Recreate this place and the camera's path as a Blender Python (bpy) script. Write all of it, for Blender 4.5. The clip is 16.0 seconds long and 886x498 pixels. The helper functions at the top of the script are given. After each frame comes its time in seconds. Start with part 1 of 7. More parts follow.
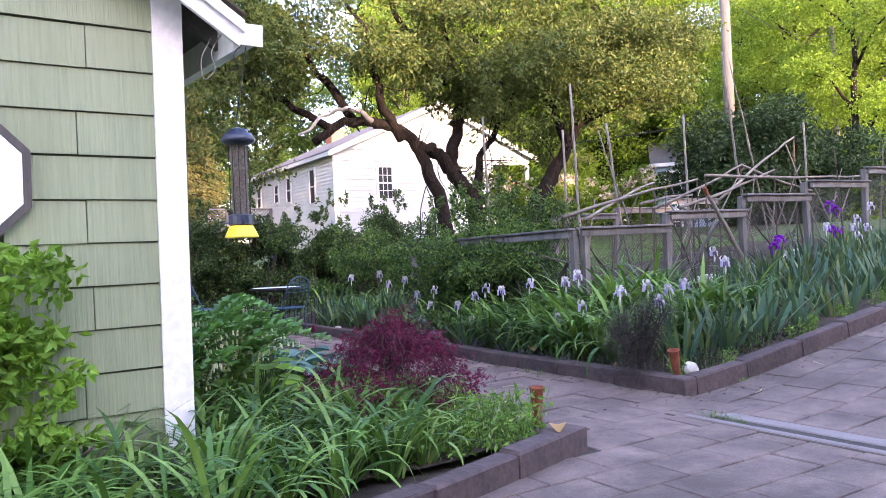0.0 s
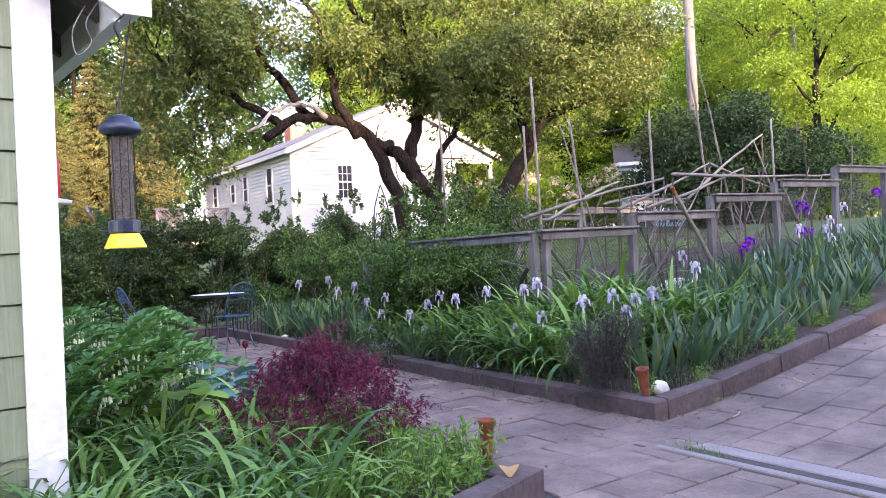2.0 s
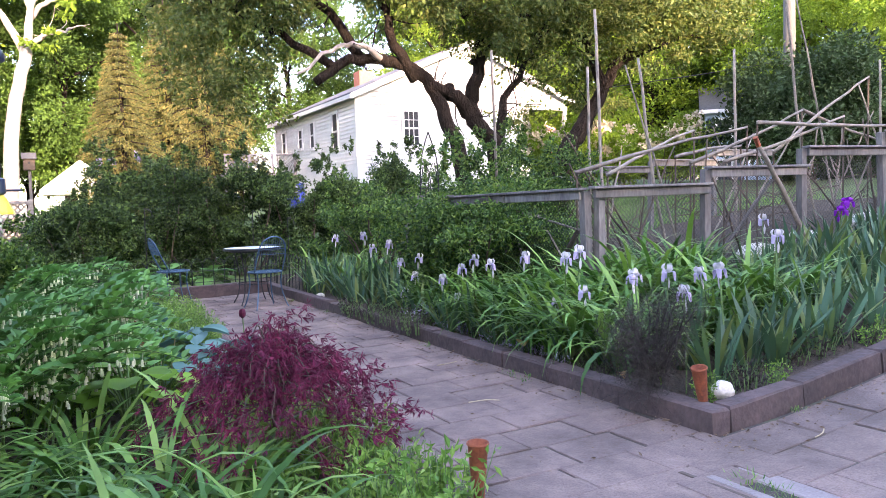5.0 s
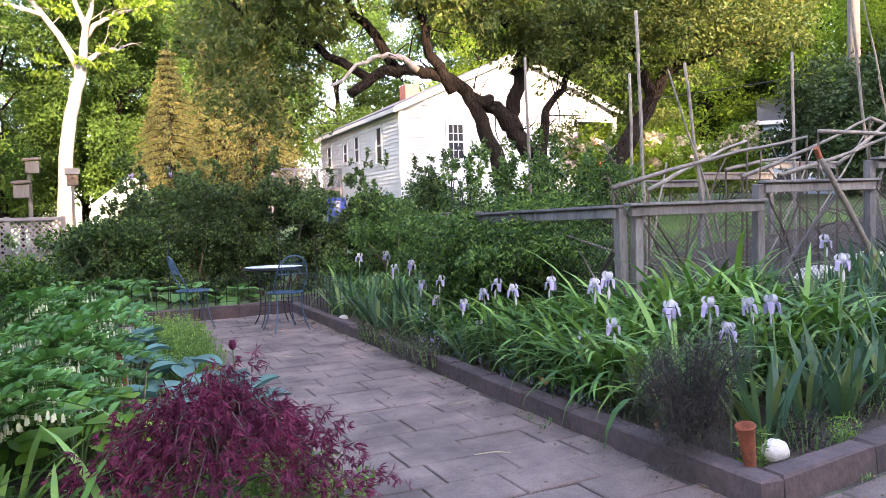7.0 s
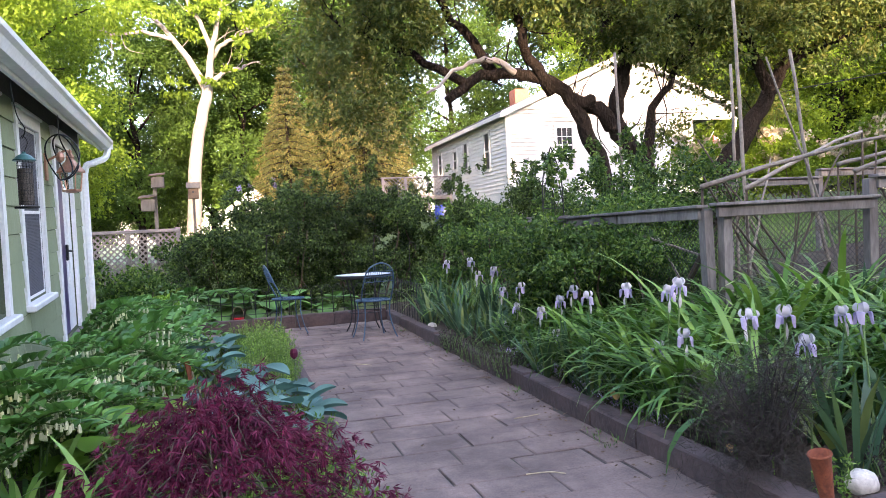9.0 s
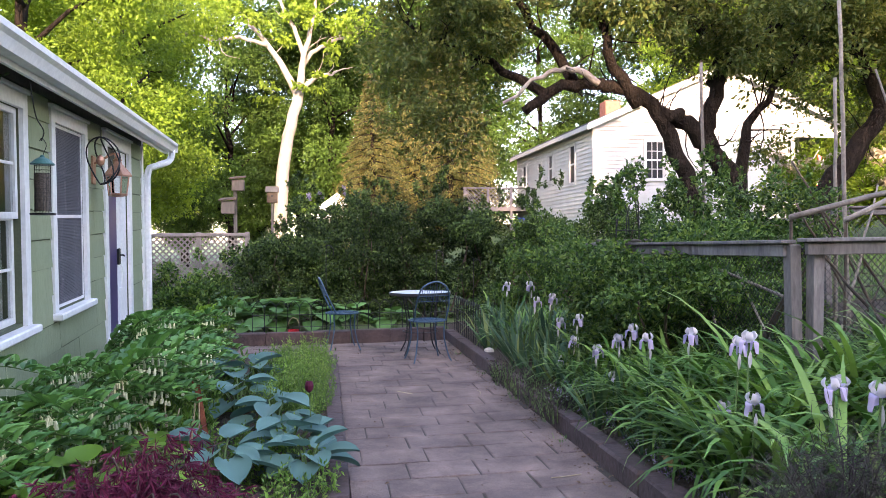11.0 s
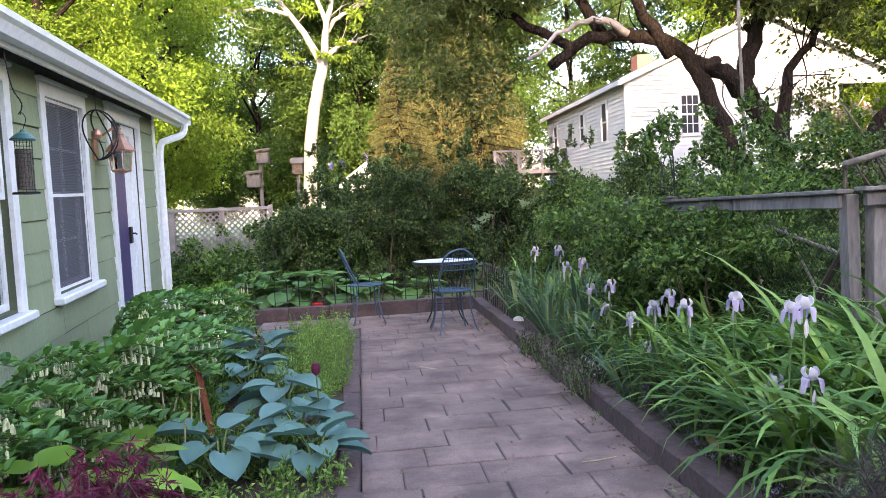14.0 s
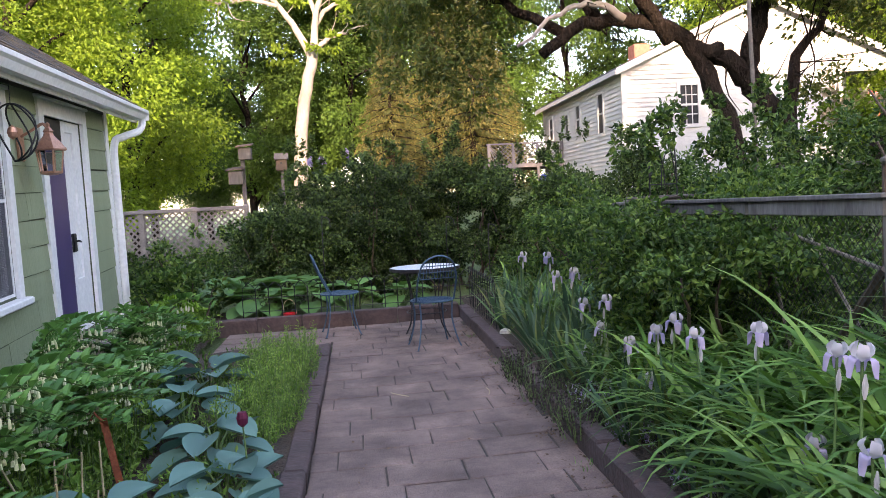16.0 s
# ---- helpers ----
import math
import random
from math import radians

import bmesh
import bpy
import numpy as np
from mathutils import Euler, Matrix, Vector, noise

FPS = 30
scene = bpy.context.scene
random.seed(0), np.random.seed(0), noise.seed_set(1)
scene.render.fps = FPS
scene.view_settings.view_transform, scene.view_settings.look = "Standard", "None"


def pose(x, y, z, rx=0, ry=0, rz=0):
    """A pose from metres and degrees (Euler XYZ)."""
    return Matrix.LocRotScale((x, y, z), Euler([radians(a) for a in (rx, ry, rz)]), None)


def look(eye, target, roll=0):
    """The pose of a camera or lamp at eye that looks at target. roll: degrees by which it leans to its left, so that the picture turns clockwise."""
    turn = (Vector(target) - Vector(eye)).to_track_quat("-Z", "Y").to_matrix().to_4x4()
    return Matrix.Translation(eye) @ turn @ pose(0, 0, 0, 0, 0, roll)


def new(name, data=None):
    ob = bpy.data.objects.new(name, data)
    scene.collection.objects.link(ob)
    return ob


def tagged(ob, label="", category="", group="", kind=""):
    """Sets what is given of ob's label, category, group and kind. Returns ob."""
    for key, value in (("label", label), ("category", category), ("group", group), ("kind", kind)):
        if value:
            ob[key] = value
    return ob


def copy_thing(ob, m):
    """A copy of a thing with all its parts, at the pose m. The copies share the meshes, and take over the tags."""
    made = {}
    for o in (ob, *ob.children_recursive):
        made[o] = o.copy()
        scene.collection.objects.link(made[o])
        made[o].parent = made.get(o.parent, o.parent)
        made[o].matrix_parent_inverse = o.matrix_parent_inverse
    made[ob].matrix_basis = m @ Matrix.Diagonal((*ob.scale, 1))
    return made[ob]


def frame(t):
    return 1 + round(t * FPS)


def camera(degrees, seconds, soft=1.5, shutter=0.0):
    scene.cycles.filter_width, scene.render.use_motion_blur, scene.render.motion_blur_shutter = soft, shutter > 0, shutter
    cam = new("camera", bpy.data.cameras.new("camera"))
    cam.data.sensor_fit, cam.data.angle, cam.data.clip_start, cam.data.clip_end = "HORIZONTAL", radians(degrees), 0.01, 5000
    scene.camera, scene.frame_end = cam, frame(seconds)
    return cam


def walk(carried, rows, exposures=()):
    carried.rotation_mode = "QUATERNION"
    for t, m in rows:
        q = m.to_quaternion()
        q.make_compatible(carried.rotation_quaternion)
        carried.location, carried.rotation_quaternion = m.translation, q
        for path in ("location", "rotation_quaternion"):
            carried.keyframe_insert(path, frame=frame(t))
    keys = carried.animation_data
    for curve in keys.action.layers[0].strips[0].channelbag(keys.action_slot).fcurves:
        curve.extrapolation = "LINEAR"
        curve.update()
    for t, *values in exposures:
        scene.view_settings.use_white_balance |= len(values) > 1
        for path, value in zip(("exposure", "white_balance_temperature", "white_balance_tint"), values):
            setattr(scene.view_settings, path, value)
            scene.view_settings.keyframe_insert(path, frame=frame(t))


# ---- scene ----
cam = camera(60.0, 16.0, 0.7)
PATH = [
    (0, (-4.249, -3.752, 1.095), (-3.204, -2.047, 1.11), -2.6),
    (0.5, (-4.035, -3.67, 1.127), (-3.025, -1.944, 1.155), -2.8),
    (1, (-3.917, -3.568, 1.115), (-2.907, -1.842, 1.115), -2.3),
    (1.5, (-3.841, -3.398, 1.149), (-2.82, -1.678, 1.184), -2.4),
    (2, (-3.773, -3.29, 1.149), (-2.654, -1.633, 1.157), -2.8),
    (2.5, (-3.522, -3.129, 1.147), (-2.393, -1.478, 1.143), -3.2),
    (3, (-3.32, -3.092, 1.167), (-2.23, -1.415, 1.159), -2.6),
    (3.5, (-3.218, -3.005, 1.186), (-2.14, -1.321, 1.156), -2.3),
    (4, (-3.105, -2.834, 1.214), (-2.038, -1.142, 1.202), -1.9),
    (4.5, (-3.034, -2.73, 1.21), (-1.975, -1.034, 1.175), -1.4),
    (5, (-2.937, -2.705, 1.223), (-1.998, -0.943, 1.103), -1.8),
    (5.2, (-2.882, -2.724, 1.229), (-1.987, -0.939, 1.122), -2.5),
    (7.3, (-2.379, -2.239, 1.255), (-1.573, -0.411, 1.172), -2.1),
    (7.5, (-2.362, -2.227, 1.25), (-1.573, -0.392, 1.153), -2.5),
    (8, (-2.293, -2.289, 1.266), (-1.602, -0.414, 1.185), -2.8),
    (8.5, (-2.11, -2.292, 1.271), (-1.546, -0.373, 1.22), -3.5),
    (8.7, (-2.062, -2.282, 1.23), (-1.519, -0.357, 1.179), -3.2),
    (10.8, (-1.605, -1.744, 1.314), (-1.236, 0.222, 1.283), -1.1),
    (11, (-1.563, -1.752, 1.324), (-1.259, 0.225, 1.302), -0.4),
    (11.5, (-1.469, -1.776, 1.312), (-1.287, 0.215, 1.274), 0.1),
    (12, (-1.431, -1.772, 1.3), (-1.283, 0.222, 1.256), -0.6),
    (12.5, (-1.384, -1.784, 1.314), (-1.252, 0.211, 1.26), -0.9),
    (13, (-1.376, -1.658, 1.337), (-1.227, 0.336, 1.301), -1.5),
    (13.5, (-1.396, -1.528, 1.349), (-1.209, 0.463, 1.31), -1.9),
    (14, (-1.385, -1.361, 1.312), (-1.174, 0.625, 1.205), -2.6),
    (14.5, (-1.262, -1.043, 1.326), (-1.061, 0.944, 1.219), -2.8),
    (15, (-1.225, -0.812, 1.303), (-1.06, 1.177, 1.169), -2.5),
    (15.5, (-1.187, -0.639, 1.34), (-1.021, 1.353, 1.261), -3.1),
    (16, (-1.107, -0.612, 1.382), (-0.893, 1.372, 1.257), -3.1),
]
walk(cam, [(t, look(eye, target, roll)) for t, eye, target, roll in PATH], [(0.0, 3.60, 6600, 36), (2.5, 3.72, 6650, 34), (4.5, 3.90, 6650, 31), (7.5, 3.70, 6920, 28), (8.5, 3.60, 6980, 27), (11.0, 3.42, 7000, 30), (12.5, 3.37, 7000, 30), (13.5, 3.38, 7000, 30), (14.2, 3.68, 7050, 28), (15.0, 3.68, 7120, 26), (16.0, 3.20, 7250, 28)])

# ---------------------------------------------------------------- world and sun
SUN_EL, SUN_AZ = 15.5, 184.0          # degrees; azimuth clockwise from +y
world = bpy.data.worlds.new("sky")
scene.world = world
world.use_nodes = True
wn = world.node_tree
sky = wn.nodes.new("ShaderNodeTexSky")
sky.sky_type = "NISHITA"
sky.sun_disc = False
sky.sun_elevation = radians(SUN_EL)
sky.sun_rotation = radians(SUN_AZ)
sky.air_density, sky.dust_density, sky.ozone_density = 1.0, 1.5, 1.0
wn.nodes["Background"].inputs["Strength"].default_value = 0.15
wn.links.new(sky.outputs[0], wn.nodes["Background"].inputs["Color"])
sun = new("sun", bpy.data.lights.new("sun", "SUN"))
sun.data.energy, sun.data.angle, sun.data.color = 2.1, radians(0.6), (1.0, 0.80, 0.52)
sun_from = Vector((math.sin(radians(SUN_AZ)) * math.cos(radians(SUN_EL)), math.cos(radians(SUN_AZ)) * math.cos(radians(SUN_EL)), math.sin(radians(SUN_EL))))
sun.matrix_world = look(sun_from * 60, (0, 0, 0))
# ---------------------------------------------------------------- materials
def nodes_of(name):
    m = bpy.data.materials.new(name)
    m.use_nodes = True
    nt = m.node_tree
    return m, nt, nt.nodes["Principled BSDF"]


def ramp(nt, fac, stops):
    r = nt.nodes.new("ShaderNodeValToRGB")
    while len(r.color_ramp.elements) < len(stops):
        r.color_ramp.elements.new(0.5)
    for e, (p, c) in zip(r.color_ramp.elements, stops):
        e.position, e.color = p, (*c, 1)
    nt.links.new(fac, r.inputs[0])
    return r.outputs[0]


def coords(nt, scale=(1, 1, 1), world_space=True):
    mp = nt.nodes.new("ShaderNodeMapping")
    mp.inputs["Scale"].default_value = scale
    if world_space:
        g = nt.nodes.new("ShaderNodeNewGeometry")
        nt.links.new(g.outputs["Position"], mp.inputs[0])
    else:
        g = nt.nodes.new("ShaderNodeTexCoord")
        nt.links.new(g.outputs["Object"], mp.inputs[0])
    return mp.outputs[0]


def noise_tex(nt, vec, scale, detail=4.0, rough=0.55):
    n = nt.nodes.new("ShaderNodeTexNoise")
    n.inputs["Scale"].default_value, n.inputs["Detail"].default_value, n.inputs["Roughness"].default_value = scale, detail, rough
    nt.links.new(vec, n.inputs["Vector"])
    return n.outputs["Fac"]


def mixc(nt, fac, a, b, kind="MIX"):
    m = nt.nodes.new("ShaderNodeMix")
    m.data_type, m.blend_type = "RGBA", kind
    for v, i in ((fac, 0), (a, 6), (b, 7)):
        if isinstance(v, (int, float)):
            m.inputs[i].default_value = v
        elif isinstance(v, tuple):
            m.inputs[i].default_value = (*v, 1)
        else:
            nt.links.new(v, m.inputs[i])
    return m.outputs[2]


def bump(nt, bsdf, height, strength, distance=0.01):
    b = nt.nodes.new("ShaderNodeBump")
    b.inputs["Strength"].default_value, b.inputs["Distance"].default_value = strength, distance
    nt.links.new(height, b.inputs["Height"])
    nt.links.new(b.outputs[0], bsdf.inputs["Normal"])


def random_of(nt, island=False):
    if island:
        return nt.nodes.new("ShaderNodeNewGeometry").outputs["Random Per Island"]
    return nt.nodes.new("ShaderNodeObjectInfo").outputs["Random"]


def surface(name, low, high, scale=8.0, rough=0.7, metal=0.0, fine=60.0, relief=0.3, stretch=(1, 1, 1), vary=0.0, stain=None, stain_at=(0.55, 0.75), local=False, depth=0.01, spec=0.5):
    """Two scales of noise between two colours, fine relief, and optional stains."""
    m, nt, b = nodes_of(name)
    v = coords(nt, stretch, not local)
    big, small = noise_tex(nt, v, scale), noise_tex(nt, v, fine, 3.0)
    c = ramp(nt, big, [(0.3, low), (0.72, high)])
    c = mixc(nt, 0.42, c, ramp(nt, small, [(0.3, tuple(x * 0.72 for x in low)), (0.7, high)]))
    if vary:
        hsv = nt.nodes.new("ShaderNodeHueSaturation")
        mr = nt.nodes.new("ShaderNodeMapRange")
        mr.inputs[3].default_value, mr.inputs[4].default_value = 1 - vary, 1 + vary
        nt.links.new(random_of(nt), mr.inputs[0])
        nt.links.new(mr.outputs[0], hsv.inputs["Value"])
        nt.links.new(c, hsv.inputs["Color"])
        c = hsv.outputs[0]
    if stain:
        f = ramp(nt, noise_tex(nt, v, scale * 0.45, 6.0, 0.65), [(stain_at[0], (0, 0, 0)), (stain_at[1], (1, 1, 1))])
        c = mixc(nt, f, c, stain)
    nt.links.new(c, b.inputs["Base Color"])
    b.inputs["Roughness"].default_value, b.inputs["Metallic"].default_value = rough, metal
    b.inputs["Specular IOR Level"].default_value = spec
    if relief:
        bump(nt, b, small, relief, depth)
    return m


def leafy(name, cols, rough=0.5, through_light=0.35, patch=0.6, gloss=0.2, tint=None):
    """Leaves: each island its own shade, larger patches of tone, light passing through."""
    m, nt, b = nodes_of(name)
    n = len(cols)
    c = ramp(nt, random_of(nt, True), [(i / max(1, n - 1), k) for i, k in enumerate(cols)])
    v = coords(nt)
    f = ramp(nt, noise_tex(nt, v, patch, 2.0), [(0.35, (0.62, 0.64, 0.60)), (0.65, (1.2, 1.18, 1.08))])
    c = mixc(nt, 1.0, c, f, "MULTIPLY")
    nt.links.new(c, b.inputs["Base Color"])
    b.inputs["Roughness"].default_value = rough
    b.inputs["Specular IOR Level"].default_value = gloss
    tr = nt.nodes.new("ShaderNodeBsdfTranslucent")
    lift = mixc(nt, 1.0, c, tint or (1.25, 1.2, 0.6), "MULTIPLY")
    nt.links.new(lift, tr.inputs["Color"])
    mx = nt.nodes.new("ShaderNodeMixShader")
    mx.inputs[0].default_value = through_light
    nt.links.new(b.outputs[0], mx.inputs[1])
    nt.links.new(tr.outputs[0], mx.inputs[2])
    nt.links.new(mx.outputs[0], nt.nodes["Material Output"].inputs["Surface"])
    return m


def glassy(name, tint=(0.9, 0.95, 0.95), alpha=0.25):
    m, nt, b = nodes_of(name)
    b.inputs["Base Color"].default_value = (*tint, 1)
    b.inputs["Roughness"].default_value = 0.03
    b.inputs["Transmission Weight"].default_value = 1.0
    b.inputs["IOR"].default_value = 1.45
    return m


M = {}
M["paver"] = surface("paver", (0.125, 0.088, 0.076), (0.275, 0.200, 0.170), 4, 0.9, fine=95, relief=1.0, vary=0.08, stain=(0.080, 0.058, 0.050), stain_at=(0.38, 0.64))
M["joint"] = surface("joint", (0.022, 0.018, 0.015), (0.065, 0.052, 0.042), 9, 0.95, fine=90, relief=0.6, stain=(0.06, 0.075, 0.03))
M["kerb"] = surface("kerb", (0.038, 0.026, 0.025), (0.092, 0.062, 0.058), 5, 0.92, fine=26, relief=0.7, vary=0.16, depth=0.012, stain=(0.035, 0.026, 0.024))
M["soil"] = surface("soil", (0.022, 0.015, 0.010), (0.07, 0.048, 0.032), 12, 0.95, fine=60, relief=0.9, depth=0.03)
M["ground"] = surface("ground", (0.030, 0.058, 0.012), (0.075, 0.125, 0.026), 1.3, 0.95, fine=35, relief=0.9, depth=0.04, stain=(0.05, 0.05, 0.02), stain_at=(0.62, 0.85))
M["concrete"] = surface("concrete", (0.15, 0.125, 0.12), (0.26, 0.225, 0.215), 4, 0.9, fine=80, relief=0.5, stain=(0.17, 0.15, 0.13))
M["drain_metal"] = surface("drain_metal", (0.20, 0.20, 0.21), (0.34, 0.34, 0.36), 15, 0.55, 0.5, relief=0.2)
M["sage"] = surface("sage", (0.215, 0.258, 0.150), (0.275, 0.318, 0.195), 2.5, 0.62, fine=85, relief=0.75, depth=0.006, stretch=(1, 1, 0.02), vary=0.05)
# wall backing, dark so it draws shadow lines between the shingles
M["sage_shade_back"] = surface("sage_shade_back", (0.06, 0.075, 0.04), (0.09, 0.11, 0.06), 4, 0.8)
M["trim"] = surface("trim", (0.72, 0.72, 0.72), (0.84, 0.83, 0.82), 3, 0.45, fine=25, relief=0.05, stain=(0.55, 0.55, 0.53), stain_at=(0.66, 0.95))
# under-eave timber; the shade below the roof is put into its dark colour
M["eave_shade"] = surface("eave_shade", (0.05, 0.045, 0.04), (0.11, 0.10, 0.09), 6, 0.8)
M["roof"] = surface("roof", (0.030, 0.028, 0.027), (0.075, 0.066, 0.058), 7, 0.95, fine=80, relief=0.8, vary=0.2, stain=(0.13, 0.070, 0.018), stain_at=(0.42, 0.66))
M["roof_grey"] = surface("roof_grey", (0.05, 0.052, 0.06), (0.10, 0.10, 0.115), 5, 0.9, relief=0.5)
M["purple_door"] = surface("purple_door", (0.052, 0.036, 0.11), (0.075, 0.052, 0.15), 3, 0.4, relief=0.05)
# near-black room surfaces: indoor darkness is put into the colour
M["unlit_room"] = surface("dark_room", (0.012, 0.012, 0.012), (0.03, 0.028, 0.026), 3, 0.9)
M["glass"] = glassy("glass")
M["mesh_screen"] = surface("insect_screen", (0.10, 0.10, 0.12), (0.14, 0.14, 0.16), 200, 0.8, relief=0.1)
M["curtain"] = surface("curtain", (0.16, 0.20, 0.24), (0.30, 0.36, 0.42), 12, 0.9, stretch=(1, 1, 0.05))
M["black_metal"] = surface("black_metal", (0.012, 0.013, 0.015), (0.03, 0.032, 0.036), 30, 0.5, 0.6, relief=0.2)
M["blue_iron"] = surface("blue_iron", (0.015, 0.045, 0.085), (0.03, 0.085, 0.14), 20, 0.5, 0.2, relief=0.2)
M["yellow_plastic"] = surface("yellow_plastic", (0.75, 0.55, 0.02), (0.85, 0.66, 0.04), 10, 0.35, relief=0.02)
M["navy_plastic"] = surface("navy_plastic", (0.014, 0.022, 0.045), (0.025, 0.035, 0.065), 10, 0.35, relief=0.02)
M["green_cap"] = surface("green_cap", (0.03, 0.12, 0.12), (0.05, 0.17, 0.16), 10, 0.4, relief=0.05)
M["seed"] = surface("seed", (0.012, 0.010, 0.010), (0.20, 0.165, 0.13), 90, 0.8, fine=150, relief=0.8)
M["copper"] = surface("copper", (0.42, 0.20, 0.13), (0.62, 0.34, 0.24), 14, 0.4, 0.6, relief=0.1)
M["rust"] = surface("rust", (0.13, 0.035, 0.018), (0.30, 0.085, 0.035), 18, 0.85, 0.2, fine=70, relief=0.4, stain=(0.06, 0.02, 0.014))
M["stone"] = surface("stone", (0.40, 0.37, 0.33), (0.66, 0.62, 0.55), 18, 0.85, fine=60, relief=0.6, local=True)
M["mosaic"] = surface("mosaic_top", (0.42, 0.50, 0.58), (0.72, 0.76, 0.78), 30, 0.3, fine=60, relief=0.2)
M["old_wood"] = surface("old_wood", (0.055, 0.050, 0.050), (0.185, 0.172, 0.162), 6, 0.9, fine=40, relief=0.5, stretch=(1, 1, 0.25), vary=0.2, stain=(0.06, 0.052, 0.048))
M["stick"] = surface("stick", (0.10, 0.084, 0.070), (0.25, 0.215, 0.175), 9, 0.85, fine=50, relief=0.4, vary=0.25)
M["dark_stick"] = surface("dark_stick", (0.04, 0.028, 0.02), (0.10, 0.07, 0.05), 9, 0.85, fine=50, relief=0.4)
M["wire"] = surface("wire", (0.03, 0.03, 0.032), (0.07, 0.07, 0.072), 30, 0.5, 0.7, relief=0)
# near-black: shade on the apple trunks is partly put into the bark colour
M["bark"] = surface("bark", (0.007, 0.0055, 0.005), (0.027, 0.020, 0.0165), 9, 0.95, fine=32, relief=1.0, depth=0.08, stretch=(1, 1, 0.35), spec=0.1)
M["pale_bark"] = surface("pale_bark", (0.17, 0.15, 0.138), (0.27, 0.245, 0.23), 3, 0.85, fine=14, relief=0.4, stain=(0.15, 0.13, 0.115), stretch=(1, 1, 0.5))
M["clapboard"] = surface("clapboard", (0.40, 0.39, 0.38), (0.52, 0.51, 0.495), 2, 0.6, relief=0.05, vary=0.03)
M["blue_siding"] = surface("blue_siding", (0.22, 0.29, 0.38), (0.28, 0.36, 0.46), 2, 0.6, relief=0.05)
M["shutter"] = surface("shutter", (0.02, 0.03, 0.05), (0.04, 0.05, 0.08), 3, 0.6)
M["pane_dark"] = surface("pane_dark", (0.012, 0.014, 0.018), (0.03, 0.033, 0.038), 2, 0.35, relief=0, spec=0.1)
M["brick_red"] = surface("brick_red", (0.20, 0.07, 0.045), (0.32, 0.13, 0.09), 8, 0.9, relief=0.5)
M["pole_wood"] = surface("pole_wood", (0.050, 0.046, 0.043), (0.105, 0.097, 0.090), 5, 0.9, fine=30, relief=0.4, stretch=(1, 1, 0.15))
M["deck_wood"] = surface("deck_wood", (0.09, 0.083, 0.092), (0.15, 0.138, 0.148), 4, 0.85)
M["lattice"] = surface("lattice", (0.13, 0.115, 0.105), (0.24, 0.215, 0.195), 6, 0.85, relief=0.3)
M["white_cloth"] = surface("white_cloth", (0.72, 0.72, 0.70), (0.85, 0.84, 0.82), 2, 0.8, relief=0)
M["flag_red"] = surface("flag_red", (0.45, 0.03, 0.03), (0.55, 0.05, 0.05), 6, 0.8, relief=0)
M["flag_white"] = surface("flag_white", (0.7, 0.7, 0.68), (0.8, 0.8, 0.78), 6, 0.8, relief=0)
M["flag_blue"] = surface("flag_blue", (0.03, 0.05, 0.18), (0.04, 0.07, 0.24), 6, 0.8, relief=0)
M["blue_plastic"] = surface("blue_plastic", (0.008, 0.02, 0.15), (0.014, 0.032, 0.20), 6, 0.4, relief=0)
M["red_plastic"] = surface("red_plastic", (0.45, 0.01, 0.02), (0.55, 0.02, 0.03), 6, 0.3, relief=0)
M["iris_leaf"] = leafy("iris_leaf", [(0.038, 0.088, 0.060), (0.056, 0.118, 0.072), (0.078, 0.145, 0.070), (0.130, 0.172, 0.060)], 0.42, 0.2, 1.5)
M["lily_leaf"] = leafy("lily_leaf", [(0.030, 0.090, 0.022), (0.066, 0.165, 0.036), (0.115, 0.245, 0.055), (0.185, 0.31, 0.085)], 0.38, 0.25, 1.5)
M["seal_leaf"] = leafy("seal_leaf", [(0.060, 0.170, 0.060), (0.105, 0.255, 0.085), (0.155, 0.345, 0.110), (0.090, 0.235, 0.090)], 0.40, 0.36, 1.5)
M["hosta_leaf"] = leafy("hosta_leaf", [(0.062, 0.150, 0.150), (0.088, 0.195, 0.190), (0.110, 0.225, 0.175)], 0.5, 0.2, 2.0, tint=(1, 1.1, 0.9))
M["hosta_green"] = leafy("hosta_green", [(0.06, 0.16, 0.06), (0.08, 0.19, 0.06), (0.10, 0.22, 0.07)], 0.5, 0.25, 2.0)
M["lime_leaf"] = leafy("lime_leaf", [(0.100, 0.230, 0.030), (0.140, 0.290, 0.040), (0.180, 0.340, 0.050)], 0.45, 0.3, 2.0)
M["herb_leaf"] = leafy("herb_leaf", [(0.060, 0.150, 0.030), (0.105, 0.225, 0.045), (0.16, 0.30, 0.065), (0.24, 0.36, 0.12)], 0.55, 0.3, 2.0)
M["maple_leaf"] = leafy("maple_leaf", [(0.060, 0.008, 0.028), (0.118, 0.014, 0.050), (0.175, 0.026, 0.074), (0.086, 0.010, 0.038)], 0.5, 0.3, 3.0, tint=(1.5, 0.8, 0.8))
M["fennel"] = leafy("fennel_leaf", [(0.030, 0.026, 0.028), (0.045, 0.038, 0.040), (0.040, 0.042, 0.038)], 0.8, 0.2, 3.0)
M["hedge_leaf"] = leafy("hedge_leaf", [(0.012, 0.028, 0.010), (0.026, 0.056, 0.018), (0.048, 0.092, 0.028), (0.100, 0.16, 0.045)], 0.5, 0.25, 0.7)
M["rose_leaf"] = leafy("rose_leaf", [(0.016, 0.046, 0.014), (0.036, 0.088, 0.022), (0.070, 0.145, 0.034), (0.145, 0.225, 0.052)], 0.45, 0.3, 0.9)
